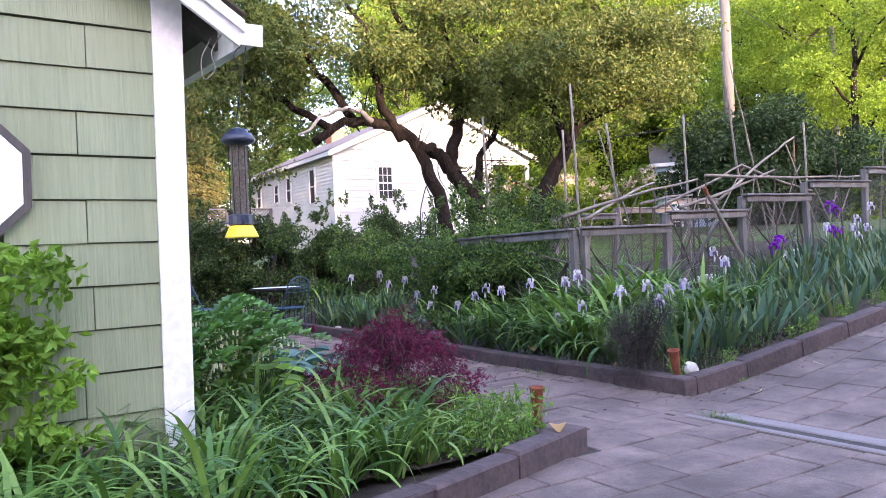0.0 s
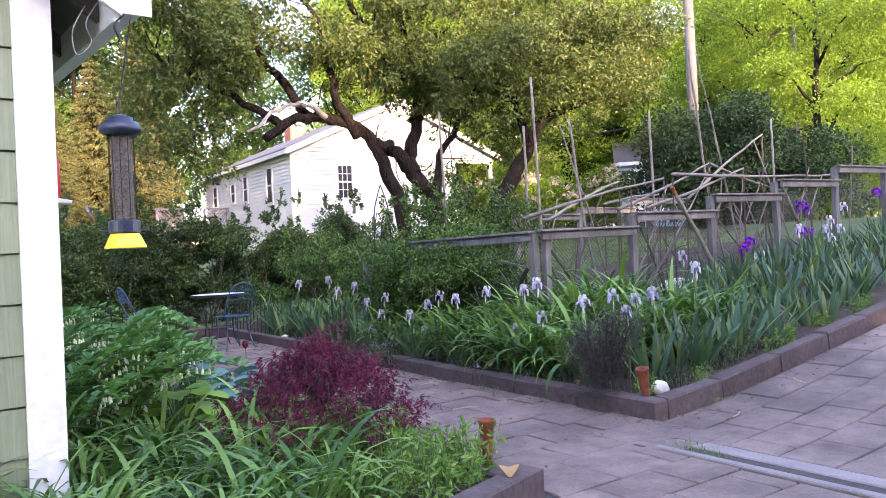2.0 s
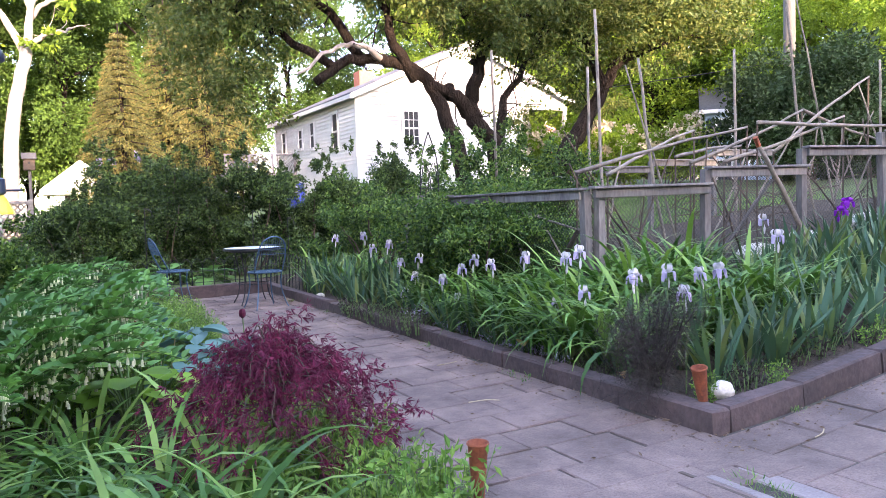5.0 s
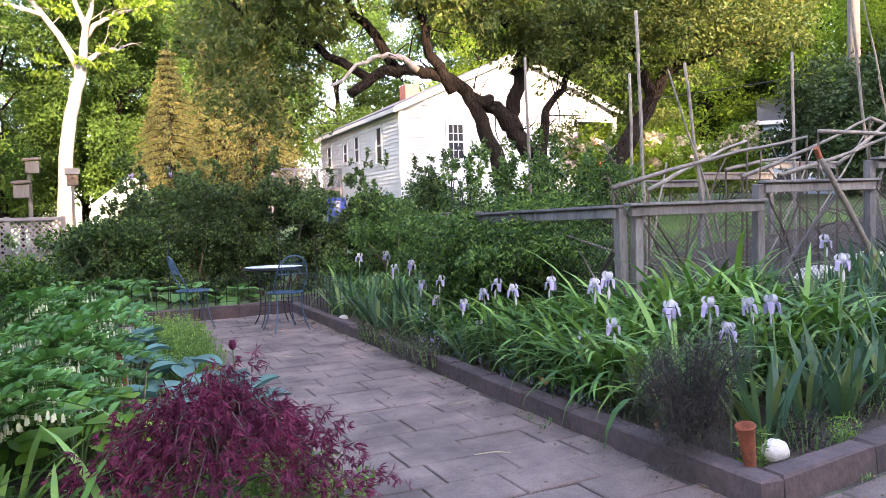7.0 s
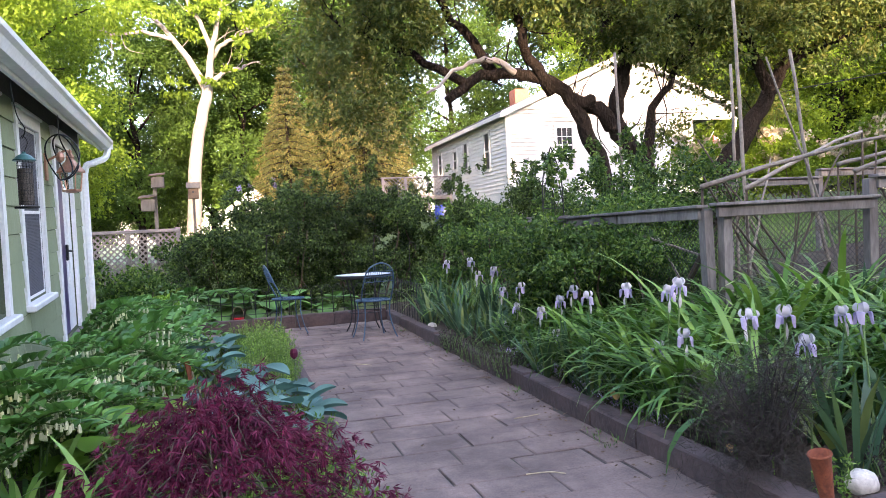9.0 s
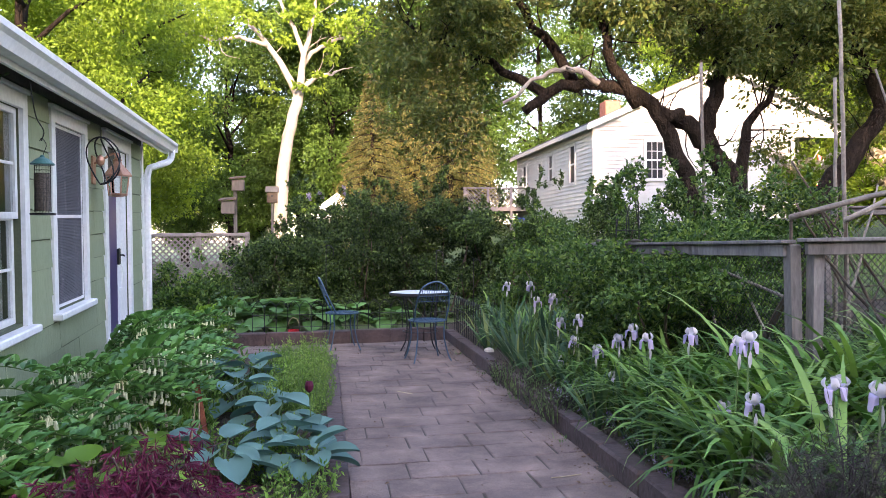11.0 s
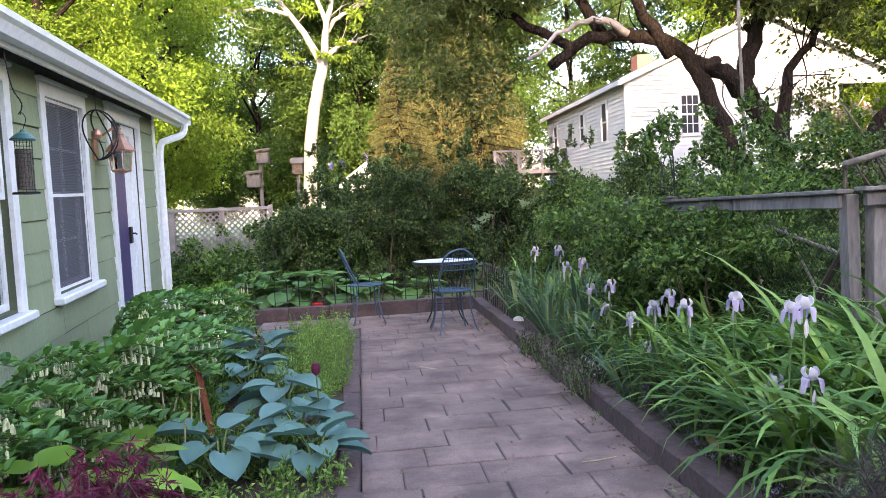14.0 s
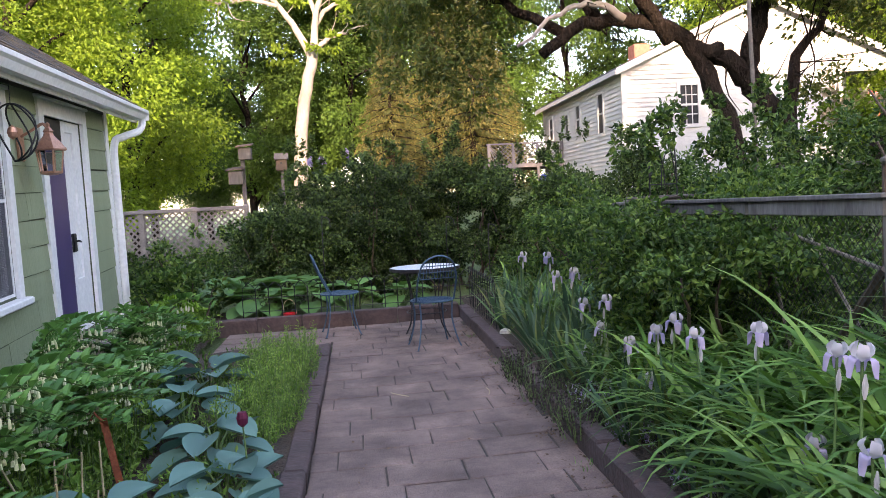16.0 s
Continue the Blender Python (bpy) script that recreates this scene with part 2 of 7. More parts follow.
M["apple_leaf"] = leafy("apple_leaf", [(0.040, 0.070, 0.020), (0.064, 0.100, 0.028), (0.098, 0.130, 0.036), (0.16, 0.17, 0.055)], 0.45, 0.4, 0.5)
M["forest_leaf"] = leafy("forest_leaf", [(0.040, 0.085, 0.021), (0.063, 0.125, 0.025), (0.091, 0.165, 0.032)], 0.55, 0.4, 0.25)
# the next two leaf colours include the yellow and gold of low sunlight
M["sunlit_leaf"] = leafy("sunlit_leaf", [(0.098, 0.169, 0.023), (0.143, 0.234, 0.029), (0.195, 0.299, 0.036)], 0.5, 0.5, 0.3)
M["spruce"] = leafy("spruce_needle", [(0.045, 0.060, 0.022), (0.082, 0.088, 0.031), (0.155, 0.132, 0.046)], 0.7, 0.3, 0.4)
M["yew"] = leafy("yew_leaf", [(0.022, 0.044, 0.018), (0.032, 0.060, 0.024), (0.040, 0.076, 0.028)], 0.6, 0.2, 0.5)
M["petal_white"] = leafy("petal_white", [(0.46, 0.42, 0.50), (0.60, 0.57, 0.60)], 0.6, 0.4, 3.0, tint=(1, 1, 1))
M["petal_violet"] = leafy("petal_violet", [(0.20, 0.13, 0.38), (0.42, 0.36, 0.54), (0.50, 0.46, 0.58)], 0.6, 0.3, 3.0, tint=(1, 0.9, 1.2))
M["petal_purple"] = leafy("petal_purple", [(0.15, 0.01, 0.30), (0.24, 0.02, 0.42)], 0.6, 0.3, 3.0, tint=(1, 0.9, 1.2))
M["bell_white"] = leafy("bell_white", [(0.70, 0.72, 0.55), (0.80, 0.80, 0.66)], 0.6, 0.4, 3.0, tint=(1, 1, 0.9))
M["pink_flower"] = leafy("pink_flower", [(0.55, 0.44, 0.36), (0.66, 0.58, 0.48)], 0.6, 0.4, 3.0, tint=(1, 1, 0.9))
M["dead_leaf"] = leafy("dead_leaf", [(0.28, 0.16, 0.07), (0.40, 0.26, 0.12)], 0.8, 0.2, 3.0)
M["litter"] = surface("litter", (0.07, 0.045, 0.03), (0.20, 0.14, 0.09), 60, 0.95, relief=0.5)
M["stalk"] = surface("stalk", (0.25, 0.19, 0.10), (0.48, 0.40, 0.25), 12, 0.85, relief=0.2)
M["green_stem"] = surface("green_stem", (0.06, 0.12, 0.03), (0.10, 0.18, 0.05), 12, 0.7, relief=0.1)
# ---------------------------------------------------------------- mesh helpers
rng = np.random.default_rng(7)


def soft(v, k=0.35):
    return k * math.log1p(math.exp(min(40.0, v / k)))


def lay(x, y):
    """Height of the land: level along the path, rising to the right and far back."""
    rise = 0.15 * soft(x - 0.27) - 0.055 * soft(x - 5.0, 0.6) - 0.095 * soft(x - 14.0, 1.0)
    back = 0.045 * soft(y - 9.0, 1.0) * min(1.0, max(0.0, (x + 7.0) / 12.0))
    return rise + min(back, 1.2)


class Geo:
    """Gathers vertices and faces for one mesh."""

    def __init__(self):
        self.v, self.f, self.n = [], [], 0

    def add(self, verts, faces):
        verts = np.asarray(verts, float).reshape(-1, 3)
        self.f.extend([tuple(int(i) + self.n for i in q) for q in faces])
        self.v.append(verts)
        self.n += len(verts)
        return self

    def box(self, x0, y0, z0, x1, y1, z1, b=0.0, m=None):
        if b <= 0:
            v = [(x, y, z) for z in (z0, z1) for x, y in ((x0, y0), (x1, y0), (x1, y1), (x0, y1))]
            f = [(3, 2, 1, 0), (4, 5, 6, 7), (0, 1, 5, 4), (1, 2, 6, 5), (2, 3, 7, 6), (3, 0, 4, 7)]
        else:
            ring = lambda i, z: [(x0 + i, y0 + i, z), (x1 - i, y0 + i, z), (x1 - i, y1 - i, z), (x0 + i, y1 - i, z)]
            v = ring(b, z0) + ring(0, z0 + b) + ring(0, z1 - b) + ring(b, z1)
            f = [(3, 2, 1, 0), (12, 13, 14, 15)]
            for r in range(3):
                f += [(4 * r + k, 4 * r + (k + 1) % 4, 4 * r + 4 + (k + 1) % 4, 4 * r + 4 + k) for k in range(4)]
        if m is not None:
            v = [tuple(m @ Vector(p)) for p in v]
        return self.add(v, f)

    def tube(self, pts, radii, sides=8, cap=True):
        pts = [Vector(p) for p in pts]
        if isinstance(radii, (int, float)):
            radii = [radii] * len(pts)
        v, f = [], []
        side = None
        for i, p in enumerate(pts):
            d = (pts[min(i + 1, len(pts) - 1)] - pts[max(i - 1, 0)]).normalized()
            if side is None:
                side = d.orthogonal().normalized()
            side = (side - d * side.dot(d)).normalized()
            other = d.cross(side)
            for k in range(sides):
                a = 2 * math.pi * k / sides
                v.append(tuple(p + (side * math.cos(a) + other * math.sin(a)) * radii[i]))
        for i in range(len(pts) - 1):
            f += [(i * sides + k, i * sides + (k + 1) % sides, (i + 1) * sides + (k + 1) % sides, (i + 1) * sides + k) for k in range(sides)]
        if cap:
            f.append(tuple(range(sides - 1, -1, -1)))
            f.append(tuple((len(pts) - 1) * sides + k for k in range(sides)))
        return self.add(v, f)

    def lathe(self, rows, sides=20, at=(0, 0, 0), cap=True):
        """rows: (radius, height)."""
        v, f = [], []
        for r, z in rows:
            v += [(at[0] + r * math.cos(2 * math.pi * k / sides), at[1] + r * math.sin(2 * math.pi * k / sides), at[2] + z) for k in range(sides)]
        for i in range(len(rows) - 1):
            f += [(i * sides + k, i * sides + (k + 1) % sides, (i + 1) * sides + (k + 1) % sides, (i + 1) * sides + k) for k in range(sides)]
        if cap:
            f.append(tuple(range(sides - 1, -1, -1)))
            f.append(tuple((len(rows) - 1) * sides + k for k in range(sides)))
        return self.add(v, f)

    def leaves(self, p, d, size, wide=0.5, fold=0.25, up=None):
        """One folded diamond a leaf: p places, d ways they point, size lengths."""
        n = len(p)
        d = d / (np.linalg.norm(d, axis=1, keepdims=True) + 1e-9)
        up = rng.normal(size=(n, 3)) if up is None else up
        s = np.cross(d, up)
        s /= np.linalg.norm(s, axis=1, keepdims=True) + 1e-9
        u = np.cross(s, d)
        size = np.asarray(size, float).reshape(-1, 1) * np.ones((n, 1))
        mid = p + d * size * 0.45
        v = np.stack([p, mid + s * size * wide / 2 + u * size * fold * wide, p + d * size, mid - s * size * wide / 2 + u * size * fold * wide], 1).reshape(-1, 3)
        i = np.arange(n) * 4
        f = np.concatenate([np.stack([i, i + 1, i + 2], 1), np.stack([i, i + 2, i + 3], 1)])
        return self.add(v, f.tolist())

    def blades(self, p, az, length, lean, droop, width, seg=6, point=0.9):
        """Arching straps: from p, leaning out by lean and bending over by droop (radians)."""
        n = len(p)
        t = np.linspace(0, 1, seg + 1)
        ang = lean[:, None] + droop[:, None] * t[None, :] ** 1.3
        step = length[:, None] / seg
        r = np.concatenate([np.zeros((n, 1)), np.cumsum(np.sin(ang[:, :-1]) * step, 1)], 1)
        z = np.concatenate([np.zeros((n, 1)), np.cumsum(np.cos(ang[:, :-1]) * step, 1)], 1)
        out = np.stack([np.cos(az), np.sin(az), np.zeros(n)], 1)
        side = np.stack([-np.sin(az), np.cos(az), np.zeros(n)], 1)
        tw = rng.uniform(-0.5, 0.5, n)
        side = side * np.cos(tw)[:, None] + out * np.sin(tw)[:, None]
        w = width[:, None] * (0.75 + 0.5 * t[None, :]) * np.clip((1 - t[None, :]) / (1 - point + 0.25), 0.03, 1)
        c = p[:, None, :] + out[:, None, :] * r[..., None] + np.array([0, 0, 1.0]) * z[..., None]
        v = np.stack([c - side[:, None, :] * w[..., None] / 2, c + side[:, None, :] * w[..., None] / 2], 2).reshape(-1, 3)
        base = (np.arange(n) * (seg + 1) * 2)[:, None] + (np.arange(seg) * 2)[None, :]
        base = base.reshape(-1)
        return self.add(v, np.stack([base, base + 1, base + 3, base + 2], 1).tolist())

    def mesh(self, name, smooth=False):
        me = bpy.data.meshes.new(name)
        me.from_pydata(np.concatenate(self.v).tolist() if self.v else [], [], self.f)
        if smooth:
            me.polygons.foreach_set("use_smooth", [True] * len(me.polygons))
        me.update()
        return me


SMALL_STUFF = {"insect_screen", "bells", "stalks", "wire_mesh", "cage", "fronds"}      # too fine to pick apart


def part(name, geo, material, parent=None, label="", smooth=False):
    """Links geo (a Geo or a mesh) as one mesh object under a thing or a part."""
    me = geo if isinstance(geo, bpy.types.Mesh) else geo.mesh(name, smooth)
    if not me.materials:
        me.materials.append(M[material] if isinstance(material, str) else material)
    ob = new(name, me)
    if parent is not None:
        ob.parent = parent
    if label:
        ob["label"] = label
    if name in SMALL_STUFF:
        ob["kind"] = "stuff"
    return ob


def thing(name, m, label, category, group="", kind=""):
    ob = new(name)
    ob.empty_display_size = 0.1
    ob.matrix_world = m if isinstance(m, Matrix) else pose(*m)
    return tagged(ob, label, category, group, kind)


def single(name, geo, material, m, label, category, group="", kind="", smooth=False):
    ob = part(name, geo, material, None, "", smooth)
    ob.matrix_world = m if isinstance(m, Matrix) else pose(*m)
    return tagged(ob, label, category, group, kind)


def curve_pts(pts, n=24):
    """A smooth line through the given points (Catmull-Rom)."""
    P = [Vector(p) for p in pts]
    P = [P[0] * 2 - P[1]] + P + [P[-1] * 2 - P[-2]]
    out = []
    spans = len(P) - 3
    for i in range(n + 1):
        u = i / n * spans
        k = min(int(u), spans - 1)
        t = u - k
        a, b, c, d = P[k:k + 4]
        out.append(0.5 * ((2 * b) + (c - a) * t + (2 * a - 5 * b + 4 * c - d) * t * t + (3 * b - a - 3 * c + d) * t ** 3))
    return out


def ball(n, squash=(1, 1, 1), shell=0.6):
    """n points in an ellipsoid, denser towards its skin."""
    d = rng.normal(size=(n, 3))
    d /= np.linalg.norm(d, axis=1, keepdims=True)
    r = (shell + (1 - shell) * rng.random((n, 1))) if shell else rng.random((n, 1)) ** (1 / 3)
    return d * r * np.array(squash), d
# ---------------------------------------------------------------- ground, path, kerbs
def ground_sheet():
    g = Geo()
    near = np.linspace(-14, 26, 81)
    far = np.array([30, 36, 45, 60, 90, 150, 300, 700, 1800])
    xs = np.concatenate([-far[::-1] + 12, near, far])
    ys = np.concatenate([-far[::-1] + 12, np.linspace(-14, 32, 93), far + 6])
    v = [(x, y, lay(x, y) - 0.035) for y in ys for x in xs]
    w = len(xs)
    f = [(j * w + i, j * w + i + 1, (j + 1) * w + i + 1, (j + 1) * w + i) for j in range(len(ys) - 1) for i in range(w - 1)]
    g.add(v, f)
    ob = part("ground", g, "ground", smooth=True)
    return tagged(ob, "grassy garden ground with bare earthy patches rising uphill", "ground", kind="structure")


ground_sheet()


def sheet(name, x0, x1, y0, y1, dz, material, label, category, step=0.25, rough=0.0):
    g = Geo()
    xs, ys = np.linspace(x0, x1, max(2, int((x1 - x0) / step) + 1)), np.linspace(y0, y1, max(2, int((y1 - y0) / step) + 1))
    v = [(x, y, lay(x, y) + dz + rough * (noise.noise((x * 3, y * 3, 1.7)))) for y in ys for x in xs]
    w = len(xs)
    g.add(v, [(j * w + i, j * w + i + 1, (j + 1) * w + i + 1, (j + 1) * w + i) for j in range(len(ys) - 1) for i in range(w - 1)])
    ob = part(name, g, material, smooth=True)
    return tagged(ob, label, category, kind="structure")


PATH_L, PATH_R, PATH_END = -1.44, 0.0, 8.20
WING_L, WING_Y = -2.62, 6.95             # the patio widens to the left at the end of the path
path_bed = sheet("path", PATH_L, PATH_R, -0.55, PATH_END, -0.005, "joint", "garden path of pinkish-grey concrete pavers with mossy joints", "path")
patio_bed = sheet("patio", WING_L, PATH_L - 0.004, WING_Y, PATH_END, -0.005, "joint", "small patio of pinkish-grey concrete pavers", "patio")
drive_bed = sheet("driveway", -9.0, 13.0, -9.0, -0.02, -0.007, "joint", "driveway of pinkish-grey concrete pavers sloping uphill", "driveway", 0.5)
bed_soil = sheet("flower_bed", 0.14, 10.5, 0.14, 2.75, 0.05, "soil", "raised flower bed of dark soil edged with kerbs", "flower bed", 0.2, 0.05)
side_soil = sheet("flower_bed", 0.14, 1.32, 2.75, 9.4, 0.05, "soil", "raised flower bed of dark soil beside the path", "flower bed", 0.2, 0.05)
plot_soil = sheet("vegetable_plot", 3.3, 8.6, 2.8, 6.0, 0.02, "soil", "vegetable plot of bare dark soil inside the fence", "vegetable plot", 0.2, 0.06)
far_soil = sheet("planting_bed", -3.6, WING_L - 0.1, WING_Y - 0.1, 9.6, 0.05, "soil", "planting bed of dark soil beside the patio", "flower bed", 0.2, 0.04)
left_soil = sheet("planting_bed", -3.6, PATH_L - 0.1, -0.42, WING_Y - 0.1, 0.05, "soil", "planting bed of dark soil beside the cottage", "flower bed", 0.2, 0.04)
left_front = sheet("front_bed", -5.8, -3.4, -1.12, 1.5, 0.045, "soil", "planting bed below the cottage gable", "flower bed", 0.2, 0.04)


def kerb_run(name, label, x, y, heading, total, length=0.62, h=0.112, w=0.125, seed=1):
    """A run of kerb blocks, each its own piece, end to end with narrow gaps."""
    r = random.Random(seed)
    top = thing(name, Matrix.Identity(4), label, "kerb", kind="structure")
    u = Vector((math.cos(radians(heading)), math.sin(radians(heading)), 0))
    s = 0.0
    while s < total - 0.1:
        ln = min(length * r.uniform(0.85, 1.15), total - s)
        g = Geo().box(0.004, -w / 2, -0.12, ln - 0.006, w / 2, h + r.uniform(-0.006, 0.006), 0.012)
        a = Vector((x, y, 0)) + u * s
        b = a + u * ln
        za, zb = lay(a.x, a.y), lay(b.x, b.y)
        g.v = [g.v[0] + np.array([[r.uniform(-0.006, 0.006) for _ in range(3)] for _ in range(16)]) * np.array([0.5, 1, 1])]
        ob = part("kerb_block", g, "kerb", top)
        ob.matrix_basis = Matrix.Translation((a.x, a.y, za)) @ pose(0, 0, 0, 0, -math.degrees(math.atan2(zb - za, ln)), heading + r.uniform(-0.7, 0.7))
        s += ln
    return top


kerb_run("kerb_path", "weathered reddish-brown concrete kerb along the garden path", 0.065, 0.0, 90, 8.4, seed=2)
kerb_run("kerb_drive", "weathered reddish-brown concrete kerb along the driveway", 0.13, 0.065, 0, 10.5, seed=3)
kerb_run("kerb_patio", "reddish concrete kerb closing the end of the patio", -2.78, 8.27, 0, 2.78, 0.5, 0.16, 0.13, seed=4)
kerb_run("kerb_left", "low reddish concrete kerb edging the planting bed", PATH_L - 0.065, -0.42, 90, 7.25, 0.62, 0.07, 0.12, seed=5)
kerb_run("kerb_corner", "weathered reddish concrete kerb around the planting bed corner", -1.46, -0.52, 198, 6.0, 0.6, 0.13, 0.13, seed=6)


# ---------------------------------------------------------------- green cottage
HOUSE = Matrix.Translation((-3.325, 0.348, 0)) @ pose(0, 0, 0, 1.9, 0, 3.5)      # local: y along the wall, x out of it
HL, HW, EAVE, PITCH = 7.95, 5.2, 2.52, 33.0
cottage = thing("cottage", HOUSE, "sage-green shingled cottage with white trim and mossy roof", "house")
PEAK = EAVE + math.tan(radians(PITCH)) * HW / 2


def wall_with_holes(name, along, up, holes, place, thick=0.14):
    """A wall in (u, z) with openings; place maps (u, depth, z) to local space."""
    g = Geo()
    us = sorted({0.0, along, *[h[0] for h in holes], *[h[1] for h in holes]})
    zs = sorted({0.0, up, *[h[2] for h in holes], *[h[3] for h in holes]})
    for a, b in zip(us, us[1:]):
        for c, d in zip(zs, zs[1:]):
            if any(h[0] - 1e-6 <= a and b <= h[1] + 1e-6 and h[2] - 1e-6 <= c and d <= h[3] + 1e-6 for h in holes):
                continue
            v = [place(u, k, z) for k in (0, thick) for u, z in ((a, c), (b, c), (b, d), (a, d))]
            g.add(v, [(0, 1, 2, 3), (7, 6, 5, 4), (0, 4, 5, 1), (1, 5, 6, 2), (2, 6, 7, 3), (3, 7, 4, 0)])
    return part(name, g, "sage_shade_back", cottage)


# openings in the long wall: u0, u1, z0, z1
WIN_A, WIN_B, DOOR = (2.45, 3.32, 0.69, 2.09), (4.07, 4.97, 0.69, 2.09), (5.86, 6.98, 0.12, 2.08)
OCT_C, OCT_R = (1.00, 1.53), 0.30
side_wall = wall_with_holes("wall", HL, EAVE, [WIN_A, WIN_B, DOOR], lambda u, k, z: (-k, u, z))
gable_wall = wall_with_holes("wall", HW, EAVE, [(OCT_C[0] - 0.2, OCT_C[0] + 0.2, OCT_C[1] - 0.2, OCT_C[1] + 0.2)], lambda u, k, z: (-u, k, z))
part("wall", Geo().box(-HW, HL - 0.14, 0, -0.14, HL, EAVE), "sage_shade_back", cottage)
part("wall", Geo().box(-HW, 0.14, 0, -HW + 0.14, HL - 0.14, EAVE), "sage_shade_back", cottage)
for y0, y1 in ((0.0, 0.14), (HL - 0.14, HL)):
    gab = Geo()
    v = [(0, y0, EAVE), (-HW, y0, EAVE), (-HW / 2, y0, PEAK), (0, y1, EAVE), (-HW, y1, EAVE), (-HW / 2, y1, PEAK)]
    gab.add(v, [(0, 1, 2), (5, 4, 3), (0, 3, 4, 1), (1, 4, 5, 2), (2, 5, 3, 0)])
    part("gable", gab, "sage_shade_back", cottage)
# plain room shell, coloured as if unlit so the windows look dark
part("room_floor", Geo().box(-HW + 0.14, 0.14, 0.10, -0.14, HL - 0.14, 0.2), "unlit_room", cottage)
part("inner_wall", Geo().box(-1.9, 0.14, 0.2, -1.8, HL - 0.14, EAVE), "unlit_room", cottage)
part("ceiling", Geo().box(-HW + 0.14, 0.14, EAVE - 0.06, -0.14, HL - 0.14, EAVE), "unlit_room", cottage)

# shingle courses: striated panels, each its own piece
EXPO, SHW = 0.21, 1.22


def shingle_mesh(w):
    g = Geo()
    n = max(2, int(w / 0.1))
    rj = random.Random(int(w * 1000))
    xs = np.linspace(0, w - 0.0035, n + 1)
    d0 = [0.015 + 0.0015 * rj.random() for i in range(n + 1)]
    v = []
    # courses stop 7 mm short; the dark backing there stands for shadow
    for x, d in zip(xs, d0):
        v += [(x, -0.002, 0), (x, d + 0.004, 0), (x, d - 0.008, EXPO - 0.007), (x, -0.002, EXPO - 0.007)]
    f = []
    for i in range(n):
        a, b = 4 * i, 4 * i + 4
        f += [(a, b, b + 1, a + 1), (a + 1, b + 1, b + 2, a + 2)]
    f += [(0, 1, 2, 3), (4 * n + 3, 4 * n + 2, 4 * n + 1, 4 * n)]
    me = g.add(v, f).mesh("shingle")
    me.materials.append(M["sage"])
    return me


SHINGLES = {}


def lay_shingles(parent, along, top_at, holes, matrix, seed):
    """Courses of shingles over a wall; top_at(u) is the height of the wall there."""
    r = random.Random(seed)
    z, row = -0.03, 0
    while z < PEAK:
        u = -[0.76, 0.15, 0.73, 0.18, 0.78, 0.13][row % 6]
        while u < along:
            a, b = max(0.0, u), min(along, u + SHW)
            u += SHW
            pieces = [(a, b)]
            for h in holes:
                if z + EXPO * 0.65 > h[2] and z + EXPO * 0.35 < h[3]:
                    nxt = []
                    for p, q in pieces:
                        if q <= h[0] or p >= h[1]:
                            nxt.append((p, q))
                        else:
                            nxt += [(p, h[0])] * (h[0] > p) + [(h[1], q)] * (q > h[1])
                    pieces = nxt
            for p, q in pieces:
                if q - p < 0.03 or z + EXPO * 0.6 > top_at((p + q) / 2):
                    continue
                w = round(q - p, 2)
                if w not in SHINGLES:
                    SHINGLES[w] = shingle_mesh(w)
                ob = part("shingle", SHINGLES[w], "sage", parent)
                ob.matrix_basis = matrix @ Matrix.Translation((p, 0, z + r.uniform(-0.004, 0.004)))
        z += EXPO
        row += 1


# places that the trim covers hold no shingles
wall_holes = [(a - 0.1, b + 0.1, c - 0.1, d + 0.1) for a, b, c, d in (WIN_A, WIN_B, DOOR)]
lay_shingles(side_wall, HL, lambda u: EAVE, wall_holes + [(-1, 0.10, -1, 9), (HL - 0.1, 9, -1, 9)], Matrix(((0, 1, 0, 0), (1, 0, 0, 0), (0, 0, 1, 0), (0, 0, 0, 1))), 5)
gable_holes = [(OCT_C[0] - 0.19, OCT_C[0] + 0.19, OCT_C[1] - 0.19, OCT_C[1] + 0.19), (-1, 0.128, -1, 9)]
lay_shingles(gable_wall, HW, lambda u: min(PEAK, EAVE + math.tan(radians(PITCH)) * min(u, HW - u)), gable_holes, Matrix(((-1, 0, 0, 0), (0, -1, 0, 0), (0, 0, 1, 0), (0, 0, 0, 1))), 6)

# corner boards
part("corner_board", Geo().box(-0.128, -0.028, 0.0, 0.02, -0.003, EAVE + 0.1, 0.003), "trim", cottage)
part("corner_board", Geo().box(0.003, -0.003, 0.0, 0.02, 0.10, EAVE - 0.05, 0.003), "trim", cottage)
part("corner_board", Geo().box(0.003, HL - 0.1, 0.0, 0.026, HL + 0.02, EAVE - 0.05, 0.003), "trim", cottage)
part("foundation_cap", Geo().lathe([(0.085, 0.0), (0.085, 0.05), (0.07, 0.085), (0.03, 0.1)], 14, (-0.02, -0.09, 0.0)), "stone", cottage)


def casing(win, u0, u1, z0, z1, w=0.10, out=0.030, sill=True):
    """White boards around an opening, and its sill."""
    for a, b, c, d in ((u0 - w, u0, z0 - 0.02, z1 + w), (u1, u1 + w, z0 - 0.02, z1 + w), (u0, u1, z1, z1 + w)):
        part("casing", Geo().box(0.002, a, c, out, b, d, 0.004), "trim", win)
    part("crown", Geo().box(0.002, u0 - w - 0.015, z1 + w, out + 0.02, u1 + w + 0.015, z1 + w + 0.03, 0.006), "trim", win)
    if sill:
        part("sill", Geo().box(-0.05, u0 - w - 0.02, z0 - 0.075, 0.085, u1 + w + 0.02, z0 - 0.02, 0.010), "trim", win)


